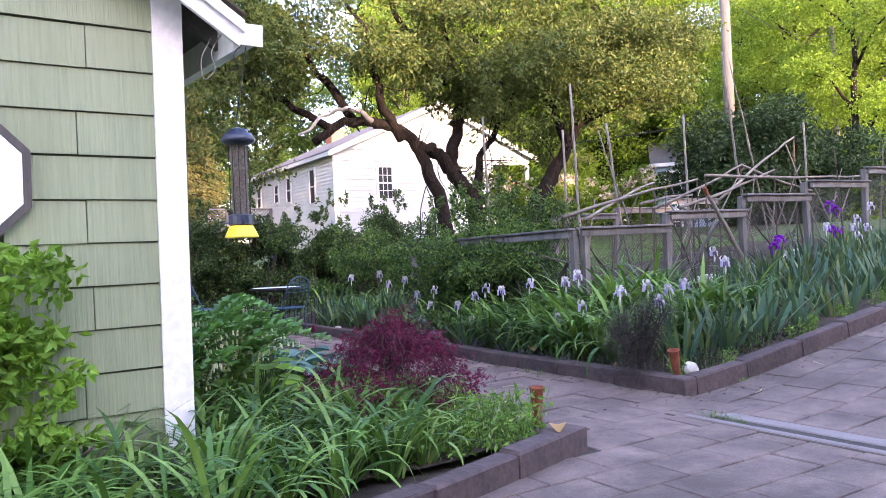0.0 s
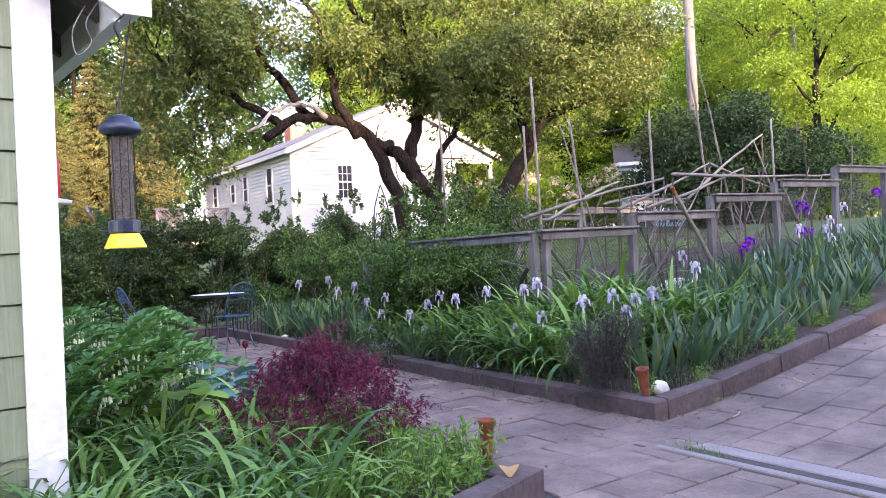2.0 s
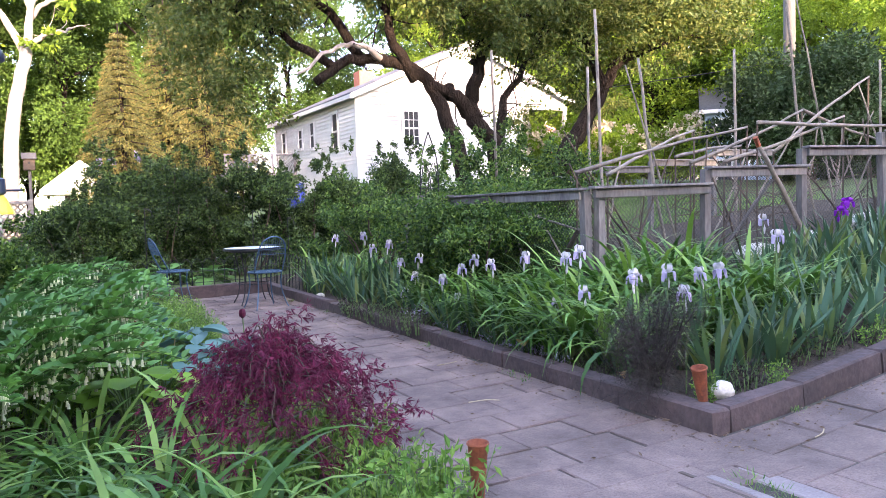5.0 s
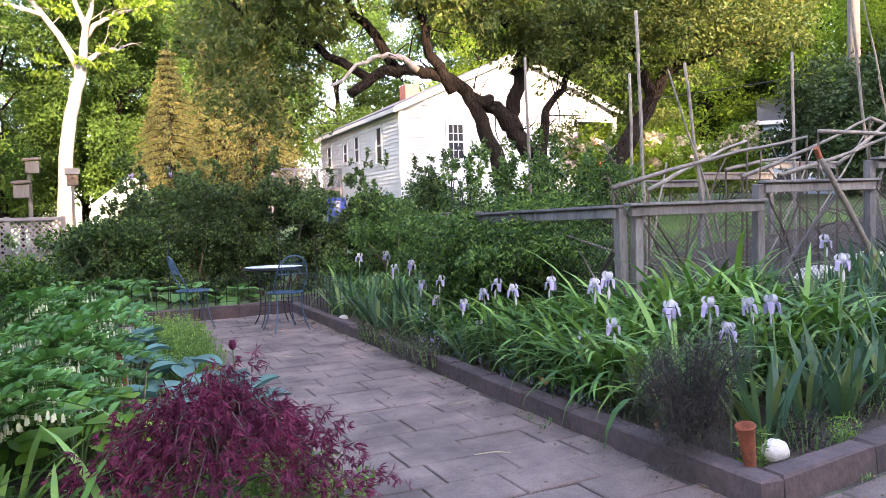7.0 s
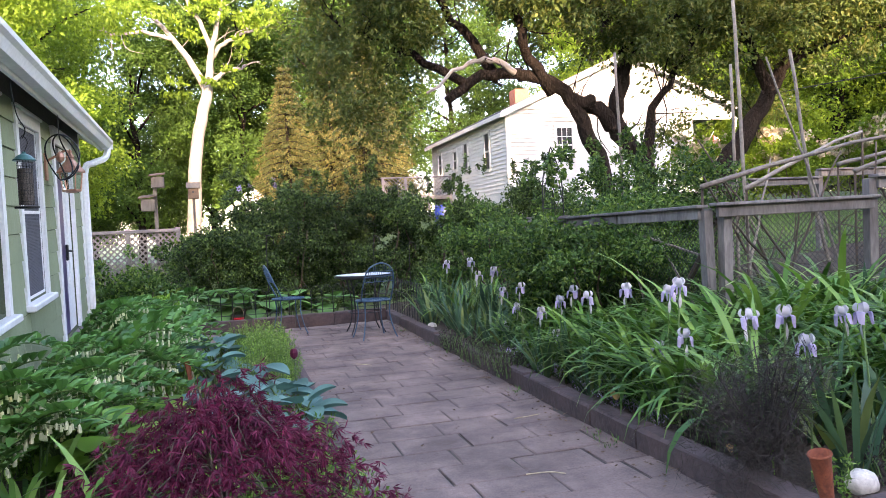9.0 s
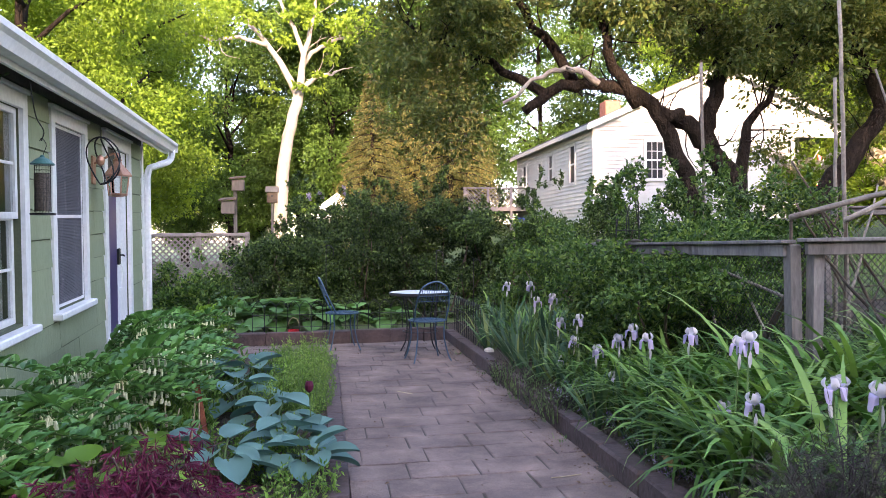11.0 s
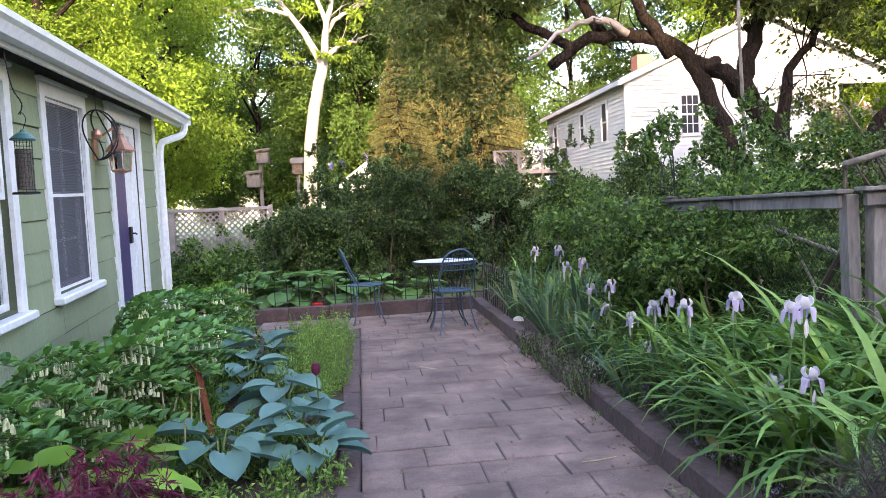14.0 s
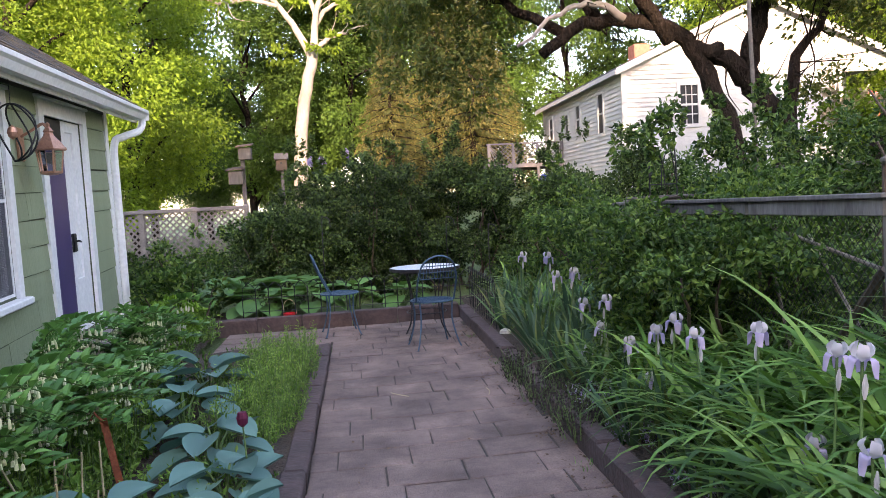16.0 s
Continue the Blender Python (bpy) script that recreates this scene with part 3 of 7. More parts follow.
def sash_window(win, u0, u1, z0, z1, screen):
    """Double-hung window with muntins; a dark screen covers it if asked."""
    casing(win, u0, u1, z0, z1)
    mid = (z0 + z1) / 2
    for n, (a, b, dx) in enumerate(((mid - 0.015, z1, -0.045), (z0, mid + 0.015, -0.075))):
        fr = Geo()
        for p, q, c, d in ((u0, u0 + 0.045, a, b), (u1 - 0.045, u1, a, b), (u0 + 0.045, u1 - 0.045, b - 0.04, b), (u0 + 0.045, u1 - 0.045, a, a + 0.045)):
            fr.box(dx, p, c, dx + 0.032, q, d, 0.003)
        um, zm = (u0 + u1) / 2, (a + b) / 2
        fr.box(dx + 0.006, um - 0.009, a + 0.045, dx + 0.026, um + 0.009, b - 0.04)
        fr.box(dx + 0.007, u0 + 0.045, zm - 0.009, dx + 0.025, um - 0.009, zm + 0.009)
        fr.box(dx + 0.007, um + 0.009, zm - 0.009, dx + 0.025, u1 - 0.045, zm + 0.009)
        sash = part("sash", fr, "trim", win)
        part("pane", Geo().box(dx + 0.012, u0 + 0.045, a + 0.045, dx + 0.016, u1 - 0.045, b - 0.04), "glass", sash).visible_shadow = False
    inner = part("curtain", Geo(), "curtain", win)
    cg = Geo()
    for lo, hi in ((u0 - 0.05, u0 + 0.20), (u1 - 0.24, u1 + 0.05)):
        n = 28
        v = []
        for i in range(n + 1):
            u = lo + (hi - lo) * i / n
            x = -0.17 + 0.018 * math.sin(i * 1.35)
            v += [(x, u, z0 - 0.1), (x, u, z1 + 0.05)]
        cg.add(v, [(2 * i, 2 * i + 2, 2 * i + 3, 2 * i + 1) for i in range(n)])
    inner.data = cg.mesh("curtain", True)
    inner.data.materials.append(M["curtain"])
    if screen:
        sg = Geo()
        for k in range(int((u1 - u0) / 0.012)):
            u = u0 + 0.006 + k * 0.012
            sg.box(-0.012, u, z0, -0.0105, u + 0.005, z1)
        for k in range(int((z1 - z0) / 0.012)):
            z = z0 + 0.006 + k * 0.012
            sg.box(-0.0100, u0, z, -0.0085, u1, z + 0.005)
        part("insect_screen", sg, "mesh_screen", win, "grey mesh insect screen")
        sf = Geo()
        for p, q, c, d in ((u0, u0 + 0.022, z0, z1), (u1 - 0.022, u1, z0, z1), (u0, u1, z1 - 0.022, z1), (u0, u1, z0, z0 + 0.022), (u0, u1, mid - 0.012, mid + 0.012)):
            sf.box(-0.008, p, c, -0.001, q, d)
        part("screen_frame", sf, "trim", win)


def house_part(name, label=""):
    ob = new(name)
    ob.parent = cottage
    ob.empty_display_size = 0.1
    if label:
        ob["label"] = label
    return ob


window_a = house_part("window", "white double-hung window reflecting the garden")
sash_window(window_a, *WIN_A, False)
window_b = house_part("window", "white double-hung window behind a grey insect screen")
sash_window(window_b, *WIN_B, True)

# doorway: white frame, purple door standing ajar, storm door frame
doorway = house_part("door", "purple front door in a white frame")
casing(doorway, *DOOR, 0.13, 0.034, False)
dg = Geo().box(-0.045, DOOR[0] + 0.01, DOOR[2], -0.006, DOOR[0] + 0.565, DOOR[3] - 0.32, 0.004)
part("door_leaf", dg, "purple_door", doorway, "purple painted door leaf")
part("transom", Geo().box(-0.045, DOOR[0] + 0.01, DOOR[3] - 0.318, -0.012, DOOR[0] + 0.565, DOOR[3] - 0.01), "pane_dark", doorway, "dark glass in the door")
sd = Geo()
for p, q, c, d in ((DOOR[0] + 0.57, DOOR[0] + 0.68, DOOR[2], DOOR[3]), (DOOR[1] - 0.22, DOOR[1], DOOR[2], DOOR[3]), (DOOR[0] + 0.68, DOOR[1] - 0.22, DOOR[2], DOOR[2] + 0.5), (DOOR[0] + 0.68, DOOR[1] - 0.22, DOOR[3] - 0.1, DOOR[3])):
    sd.box(-0.05, p, c, -0.012, q, d, 0.004)
part("storm_door", sd, "trim", doorway, "white storm door")
part("storm_panel", Geo().box(-0.04, DOOR[0] + 0.68, DOOR[2] + 0.5, -0.03, DOOR[1] - 0.22, DOOR[3] - 0.1), "trim", doorway)
part("latch", Geo().box(-0.012, DOOR[0] + 0.59, 0.88, 0.012, DOOR[0] + 0.67, 1.05, 0.006).tube([(0.01, DOOR[0] + 0.63, 0.98), (0.045, DOOR[0] + 0.63, 0.98), (0.048, DOOR[0] + 0.665, 0.97)], 0.009, 8), "black_metal", doorway, "black door latch")
part("step", Geo().box(-0.05, DOOR[0] - 0.1, -0.15, 0.34, DOOR[1] + 0.1, 0.08, 0.015), "concrete", cottage)

# octagonal window in the gable
octo = house_part("window", "white octagonal window in the gable")


def octagon_ring(r0, r1, y0, y1):
    g = Geo()
    v = []
    for r, y in ((r0, y0), (r1, y0), (r1, y1), (r0, y1)):
        v += [(-OCT_C[0] + r * math.cos(math.pi / 8 + k * math.pi / 4), y, OCT_C[1] + r * math.sin(math.pi / 8 + k * math.pi / 4)) for k in range(8)]
    f = []
    for a, b in ((0, 1), (1, 2), (2, 3), (3, 0)):
        f += [(8 * a + k, 8 * a + (k + 1) % 8, 8 * b + (k + 1) % 8, 8 * b + k) for k in range(8)]
    return g.add(v, f)


part("drip_edge", octagon_ring(OCT_R, OCT_R + 0.035, -0.05, 0.0), "pole_wood", octo, "weathered grey outer rim")
part("frame", octagon_ring(OCT_R - 0.10, OCT_R - 0.002, -0.045, 0.02), "trim", octo)
part("sash", octagon_ring(OCT_R - 0.15, OCT_R - 0.102, -0.02, 0.02), "trim", octo)
part("pane", Geo().add([(-OCT_C[0] + (OCT_R - 0.14) * math.cos(math.pi / 8 + k * math.pi / 4), 0.004, OCT_C[1] + (OCT_R - 0.14) * math.sin(math.pi / 8 + k * math.pi / 4)) for k in range(8)], [tuple(range(8))]), "glass", octo)

# roof
tp = math.tan(radians(PITCH))
OV, RAKE0, RAKE1 = 0.26, -0.20, HL + 0.42


def roof_slab(x0, x1, lift0, lift1, y0, y1, g=None):
    """A sloping slab on the near side of the ridge; x is local, lifts above the rafter line."""
    z = lambda x: EAVE - tp * x
    v = [(x, y, z(x) + l) for y in (y0, y1) for x, l in ((x0, lift0), (x1, lift0), (x1, lift1), (x0, lift1))]
    return (g or Geo()).add(v, [(0, 1, 2, 3), (7, 6, 5, 4), (0, 4, 5, 1), (1, 5, 6, 2), (2, 6, 7, 3), (3, 7, 4, 0)])


rg = roof_slab(-HW / 2, OV, 0.0, 0.03, RAKE0 + 0.03, RAKE1 - 0.03)
v = [(x, y, z) for y in (RAKE0, RAKE1) for x, z in ((-HW - OV, EAVE - tp * OV), (-HW / 2, PEAK), (-HW / 2, PEAK + 0.04), (-HW - OV, EAVE - tp * OV + 0.04))]
rg.add(v, [(0, 1, 2, 3), (7, 6, 5, 4), (0, 4, 5, 1), (1, 5, 6, 2), (2, 6, 7, 3), (3, 7, 4, 0)])
roof = part("roof", rg, "roof", cottage, "mossy dark asphalt shingle roof")
tabs = Geo()
tab = Geo().box(0, 0, 0, 0.30, 0.225, 0.009, 0.002).mesh("roof_shingle")
tab.materials.append(M["roof"])
rr = random.Random(3)
for row in range(19):
    x = OV + 0.03 - row * 0.14
    for k in range(40):
        y = RAKE0 + k * 0.23 - (0.11 if row % 2 else 0)
        if y < RAKE0 - 0.02 or y + 0.225 > RAKE1 + 0.02 or x - 0.3 < -HW / 2 - 0.15:
            continue
        if row < 7:
            ob = part("roof_shingle", tab, "roof", roof)
            ob.matrix_basis = Matrix.Translation((x - 0.30 * math.cos(radians(PITCH)), y, EAVE - tp * (x - 0.30 * math.cos(radians(PITCH))) + 0.035 + rr.uniform(0, 0.006))) @ pose(0, 0, 0, 0, PITCH - 1.5, 0)
        else:
            tabs.box(0, 0, 0, 0.30, 0.225, 0.009, 0, Matrix.Translation((x - 0.27, y, EAVE - tp * (x - 0.27) + 0.036)) @ pose(0, 0, 0, 0, PITCH - 1.5, 0))
part("roof_course", tabs, "roof", roof)["kind"] = "stuff"
part("rake_board", roof_slab(-HW / 2, OV, -0.14, 0.0, RAKE0, RAKE0 + 0.028), "trim", cottage)
part("rake_moulding", roof_slab(-HW / 2, OV + 0.02, -0.055, 0.005, RAKE0 - 0.02, RAKE0 - 0.002), "trim", cottage)
part("rake_board", roof_slab(-HW / 2, OV, -0.16, 0.0, RAKE1 - 0.028, RAKE1), "trim", cottage)
part("fascia", Geo().box(OV - 0.028, RAKE0 + 0.03, EAVE - tp * OV - 0.16, OV - 0.003, RAKE1 - 0.03, EAVE - tp * OV - 0.004), "trim", cottage)
# exposed rafters under the eave
for k in range(11):
    y = 0.05 + k * 0.78
    part("rafter", roof_slab(-0.002, OV - 0.03, -0.13, -0.004, y, y + 0.045), "eave_shade", cottage)
part("eave_board", roof_slab(0.004, OV - 0.03, -0.022, -0.002, RAKE0 + 0.03, RAKE1 - 0.03), "eave_shade", cottage)
# the shaded wall band above the windows, done as a dark strip
part("frieze", Geo().box(0.002, 0.12, 2.245, 0.024, HL - 0.1, EAVE - 0.04), "eave_shade", cottage, "board under the eave, coloured dark for the shade there")

# gutter along the eave with end box and downspout
gx, gz = OV, EAVE - tp * OV - 0.02
prof = [(0.0, 0.0), (0.0, -0.11), (0.075, -0.11), (0.10, -0.055), (0.125, -0.035), (0.125, 0.0), (0.118, 0.0), (0.118, -0.03), (0.092, -0.052), (0.07, -0.104), (0.006, -0.104), (0.006, 0.0)]
gg = Geo()
for y in (RAKE0, RAKE1 + 0.08):
    gg.add([(gx + a, y, gz + b) for a, b in prof], [])
n = len(prof)
gg.f += [(k, (k + 1) % n, n + (k + 1) % n, n + k) for k in range(n)]
gutter = part("gutter", gg, "trim", cottage, "white metal gutter")
for y in (RAKE0 - 0.003, RAKE1 + 0.08):
    part("gutter_end", Geo().box(gx, y, gz - 0.11, gx + 0.12, y + 0.004, gz + 0.0), "trim", gutter)
dsp = curve_pts([(gx + 0.05, HL + 0.42, gz - 0.08), (gx + 0.05, HL + 0.42, gz - 0.16), (gx + 0.01, HL + 0.38, gz - 0.24), (0.16, HL + 0.14, gz - 0.31), (0.07, HL + 0.07, gz - 0.40), (0.06, HL + 0.06, gz - 0.9), (0.06, HL + 0.06, 0.05)], 26)
part("downspout", Geo().tube(dsp, 0.042, 8), "trim", gutter, "white curved downspout")
hk = part("hook", Geo().tube(curve_pts([(gx + 0.02, RAKE0 + 0.02, gz - 0.10), (gx - 0.03, RAKE0 + 0.02, gz - 0.16), (gx - 0.01, RAKE0 + 0.02, gz - 0.22), (gx - 0.05, RAKE0 + 0.03, gz - 0.24)], 14), 0.004, 6), "black_metal", gutter, "black wire hook")
loose = Geo()
loose.tube(curve_pts([(0.20, -0.13, 2.30), (0.13, -0.14, 2.18), (0.15, -0.13, 2.10), (0.09, -0.14, 2.04), (0.08, -0.13, 2.14), (0.13, -0.13, 2.25)], 24), 0.003, 5)
part("loose_cable", loose, "lattice", cottage, "loose white cable under the eave")
# ---------------------------------------------------------------- trees
def leaf_mass(g, blobs, n, size, wide=0.55, droop=0.4):
    """Leaves in clumps: blobs are (x, y, z, rx, ry, rz); each blob is broken into sprays."""
    vol = np.array([b[3] * b[4] * b[5] for b in blobs]) ** (2 / 3)
    share = (vol / vol.sum() * n).astype(int) + 1
    for (x, y, z, rx, ry, rz), k in zip(blobs, share):
        sprays = max(3, k // 26)
        c, d = ball(sprays, (rx, ry, rz), 0.45)
        per = k // sprays + 1
        p = np.repeat(c, per, 0) + rng.normal(size=(sprays * per, 3)) * np.array([rx, ry, rz]) * 0.16 + np.array([x, y, z])
        way = rng.normal(size=p.shape) + np.repeat(d, per, 0) * 0.8 - np.array([0, 0, droop])
        g.leaves(p, way, size * rng.uniform(0.65, 1.3, len(p)), wide)


def limb(g, pts, r0, r1, n=14, sides=9, wob=0.04):
    q = curve_pts(pts, n)
    q = [p + Vector(rng.normal(size=3) * wob * (0.3 + i / n)) if 0 < i < n else p for i, p in enumerate(q)]
    g.tube(q, [r0 + (r1 - r0) * i / n for i in range(n + 1)], sides)
    return q


def twigs(g, q, count, length, r):
    for _ in range(count):
        p = q[rng.integers(len(q) // 3, len(q))]
        d = Vector(rng.normal(size=3) + np.array([0, 0, 0.7])).normalized() * length * rng.uniform(0.5, 1.2)
        s = Vector(rng.normal(size=3)) * length * 0.12
        g.tube(curve_pts([p, p + d * 0.5 + s, p + d], 5), [r, r * 0.8, r * 0.65, r * 0.5, r * 0.35, r * 0.2], 5)


def forest_tree(name, label, height, spread, base, leaf, n, size, bark="bark", trunk_r=0.22, group="background trees"):
    """A tall tree: trunk, limbs and a broken crown of small leaves."""
    top = thing(name, Matrix.Identity(4), label, "tree", group)
    t = Geo()
    q = limb(t, [(0, 0, -0.3), (0.1, 0.05, height * 0.3), (-0.1, 0.1, height * 0.6), (0.05, 0, height * 0.93)], trunk_r, trunk_r * 0.25, 12, 10, 0.06)
    blobs = []
    for k in range(17):
        f = base + (1 - base) * (k + 0.5) / 17
        a = k * 2.4 + rng.uniform(-0.4, 0.4)
        r = spread * (0.35 + 0.75 * math.sin(math.pi * min(1, 0.22 + 0.72 * (1 - (k + 0.5) / 17)))) * rng.uniform(0.55, 1.0)
        p0 = Vector((0, 0, height * (f - 0.1)))
        p1 = Vector((math.cos(a) * r * 0.8, math.sin(a) * r * 0.8, height * f + 0.3))
        limb(t, [p0, p0.lerp(p1, 0.5) + Vector((0, 0, 0.25)), p1], trunk_r * 0.35, 0.02, 6, 6, 0.05)
        blobs.append((p1.x, p1.y, p1.z, spread * rng.uniform(0.3, 0.5), spread * rng.uniform(0.3, 0.5), height * rng.uniform(0.06, 0.11)))
    part("trunk", t, bark, top, smooth=True)
    c = Geo()
    leaf_mass(c, blobs, n, size)
    part("crown", c, leaf, top)
    return top


def conifer(name, label, height, spread, leaf, n, size):
    top = thing(name, Matrix.Identity(4), label, "tree", "background trees")
    t = Geo()
    limb(t, [(0, 0, -0.3), (0.03, 0, height * 0.5), (0, 0, height)], 0.2, 0.03, 10, 8, 0.02)
    c = Geo()
    whorls = 26
    for k in range(whorls):
        z = height * (0.1 + 0.88 * k / whorls)
        r = spread * (1 - k / whorls) + 0.2
        for j in range(7):
            a = j * 0.9 + k * 1.7 + rng.uniform(-0.2, 0.2)
            rr2 = r * rng.uniform(0.75, 1.1)
            tip = Vector((math.cos(a) * rr2, math.sin(a) * rr2, z - 0.28 * rr2))
            t.tube([(0, 0, z), Vector((0, 0, z)).lerp(tip, 0.6) + Vector((0, 0, 0.1)), tip], [0.03, 0.02, 0.006], 5)
            m = max(4, int(n / whorls / 7 * (0.4 + r / spread)))
            s = rng.random(m) ** 0.7
            p = np.outer(s, np.array(tip) - np.array([0, 0, z])) + np.array([0, 0, z]) + rng.normal(size=(m, 3)) * 0.10 * (0.4 + r * 0.25)
            way = np.tile(np.array([math.cos(a), math.sin(a), -0.5]), (m, 1)) + rng.normal(size=(m, 3)) * 0.55 + np.array([0, 0, -0.6])
            c.leaves(p, way, size * rng.uniform(0.6, 1.2, m), 0.3)
    part("trunk", t, "bark", top, smooth=True)
    part("crown", c, leaf, top)
    return top


def plant_at(ob, x, y, turn=0.0, scale=1.0, sink=0.0):
    m = Matrix.Translation((x, y, lay(x, y) - sink)) @ pose(0, 0, 0, 0, 0, turn) @ Matrix.Diagonal((scale, scale, scale, 1))
    ob.matrix_world = m
    return ob


def copies(ob, places):
    for x, y, turn, s in places:
        copy_thing(ob, Matrix.Translation((x, y, lay(x, y) - 0.1)) @ pose(0, 0, 0, 0, 0, turn) @ Matrix.Diagonal((s, s, s, 1)))


dark_tree = plant_at(forest_tree("forest_tree", "tall deciduous tree with dense dark green foliage", 14, 4.2, 0.16, "forest_leaf", 36000, 0.19), -3.0, 44, 10)
copies(dark_tree, [(-6.8, 54, 80, 0.8), (-11, 52, 150, 0.72), (-0.6, 50, 20, 0.95), (-9, 42, 200, 0.55), (-5.6, 46, 310, 0.5), (1.5, 47, 200, 1.0), (7, 46, 130, 1.05), (13, 49, 20, 1.15), (20, 46, 250, 1.1), (27, 45, 90, 1.2), (-14, 50, 300, 1.2),
                   (34, 40, 10, 1.2), (41, 34, 100, 1.2), (46, 26, 60, 1.2), (-20, 45, 140, 1.2), (50, 16, 0, 1.4), (36, 31, 40, 1.7), (44, 24, 190, 1.7), (30, 38, 260, 1.6), (23, 41, 310, 1.5), (54, 30, 120, 1.8), (3.5, 43, 70, 1.15), (-1.2, 41.5, 230, 1.0), (-6.6, 41, 15, 1.05)])
# sunlit trees and spruces: part of their glow is in the leaf colour
bright_tree = plant_at(forest_tree("maple_tree", "leafy broadleaf tree lit yellow-green by low sun", 11, 3.6, 0.10, "sunlit_leaf", 46000, 0.125), -9.0, 19.0, 30)
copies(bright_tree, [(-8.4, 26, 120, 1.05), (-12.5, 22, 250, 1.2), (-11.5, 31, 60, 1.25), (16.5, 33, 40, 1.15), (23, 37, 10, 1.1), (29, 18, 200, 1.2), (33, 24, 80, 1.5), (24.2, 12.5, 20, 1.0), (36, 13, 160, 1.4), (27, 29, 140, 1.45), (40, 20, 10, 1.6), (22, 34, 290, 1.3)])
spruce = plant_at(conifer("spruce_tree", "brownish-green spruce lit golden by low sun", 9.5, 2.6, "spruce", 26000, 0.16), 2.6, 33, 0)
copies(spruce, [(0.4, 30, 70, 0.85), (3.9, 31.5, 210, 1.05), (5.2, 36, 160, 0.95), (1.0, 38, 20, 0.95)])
pine = plant_at(conifer("pine_tree", "dark green pine in the far woods", 15, 3.0, "yew", 7000, 0.36), 31, 33, 0)
copies(pine, [(36, 30, 40, 1.1), (28, 38, 90, 1.1), (40, 40, 10, 1.2), (22, 42, 70, 1.1), (10, 55, 30, 1.2), (17, 52, 120, 1.2)])
# unseen trees added behind the camera to keep the garden in evening shade
shade_tree = plant_at(forest_tree("forest_tree", "tall deciduous tree with dense dark green foliage", 14, 4.2, 0.10, "forest_leaf", 5200, 0.56), -34, -26, 0)
for x, y, turn, s in [(-26, -26, 0, 0.95), (-18, -24, 50, 0.9), (-10, -26, 100, 0.95), (-2, -24, 160, 0.92), (5, -26, 210, 0.95), (12, -25, 20, 0.9), (19, -27, 70, 0.95), (27, -28, 130, 1.0), (-14, -30, 250, 0.95), (1, -31, 280, 1.0), (9, -31, 330, 1.0), (16, -32, 15, 1.0), (-6, -31, 15, 1.0), (35, -27, 15, 1.0), (23, -33, 15, 1.0), (-22, -36, 40, 1.2), (-13, -38, 90, 1.2), (-4, -37, 140, 1.2), (4, -38, 200, 1.2), (12, -39, 260, 1.2), (20, -40, 320, 1.2), (-8, -22, 35, 0.8), (-1, -20, 75, 0.75), (6, -21, 185, 0.78), (-15, -20, 275, 0.78)]:
    copy_thing(shade_tree, Matrix.Translation((x, y, -1.2)) @ pose(0, 0, 0, 0, 0, turn) @ Matrix.Diagonal((s * 1.05, s * 1.05, s * 1.14, 1)))


def pale_tree():
    """A tall pale-barked tree that forks high up."""
    top = thing("pale_tree", (-3.3, 36, lay(-3.3, 36)), "tall pale-barked tree forking into bare sunlit limbs", "tree")
    t = Geo()
    limb(t, [(-0.45, 0, -0.5), (-0.35, 0, 2.6), (-0.05, 0, 5.6), (0.55, 0, 8.2)], 0.36, 0.25, 14, 12, 0.02)
    tips = []
    for pts, r in (([(0.52, 0, 7.9), (0.1, 0.1, 8.9), (-0.5, 0.2, 9.9), (-1.4, 0, 11.0), (-2.3, 0, 11.9), (-4.2, 0, 12.6)], 0.20), ([(0.55, 0, 7.9), (0.65, 0, 9.0), (0.85, -0.2, 10.0), (1.15, 0, 11.2), (1.4, 0, 12.3), (1.5, 0, 14.6)], 0.21),
                   ([(0.6, 0, 8.2), (1.1, 0.2, 8.75), (1.7, 0.2, 9.05), (2.4, 0.1, 9.25)], 0.15), ([(0.7, 0, 9.4), (1.4, 0.2, 10.3), (2.4, 0.1, 10.8), (3.6, 0, 11.2)], 0.13), ([(0.8, 0, 9.9), (0.3, 0.2, 11.3), (-0.3, 0.1, 12.7), (-0.8, 0, 14.5)], 0.13),
                   ([(-0.9, 0.1, 10.4), (-2.2, 0, 10.7), (-3.6, 0, 10.6), (-5.0, 0, 10.9)], 0.10)):
        tips.append(limb(t, pts, r, 0.04, 12, 9, 0.05))
    for q in tips:
        twigs(t, q, 7, 1.3, 0.03)
    part("trunk", t, "pale_bark", top, smooth=True)
    blobs = []
    for q in tips:
        for _ in range(4):
            p = q[rng.integers(len(q) // 2, len(q))] + Vector(rng.normal(size=3) * 0.8)
            blobs.append((p.x, p.y, p.z + 0.5, 1.1, 1.1, 0.5))
    blobs += [(-4 + 8 * rng.random(), rng.normal() * 1.5, 14.2 + 1.6 * rng.random(), 1.5, 1.5, 0.6) for _ in range(9)]
    c = Geo()
    leaf_mass(c, blobs, 6000, 0.26)
    part("crown", c, "sunlit_leaf", top)


pale_tree()


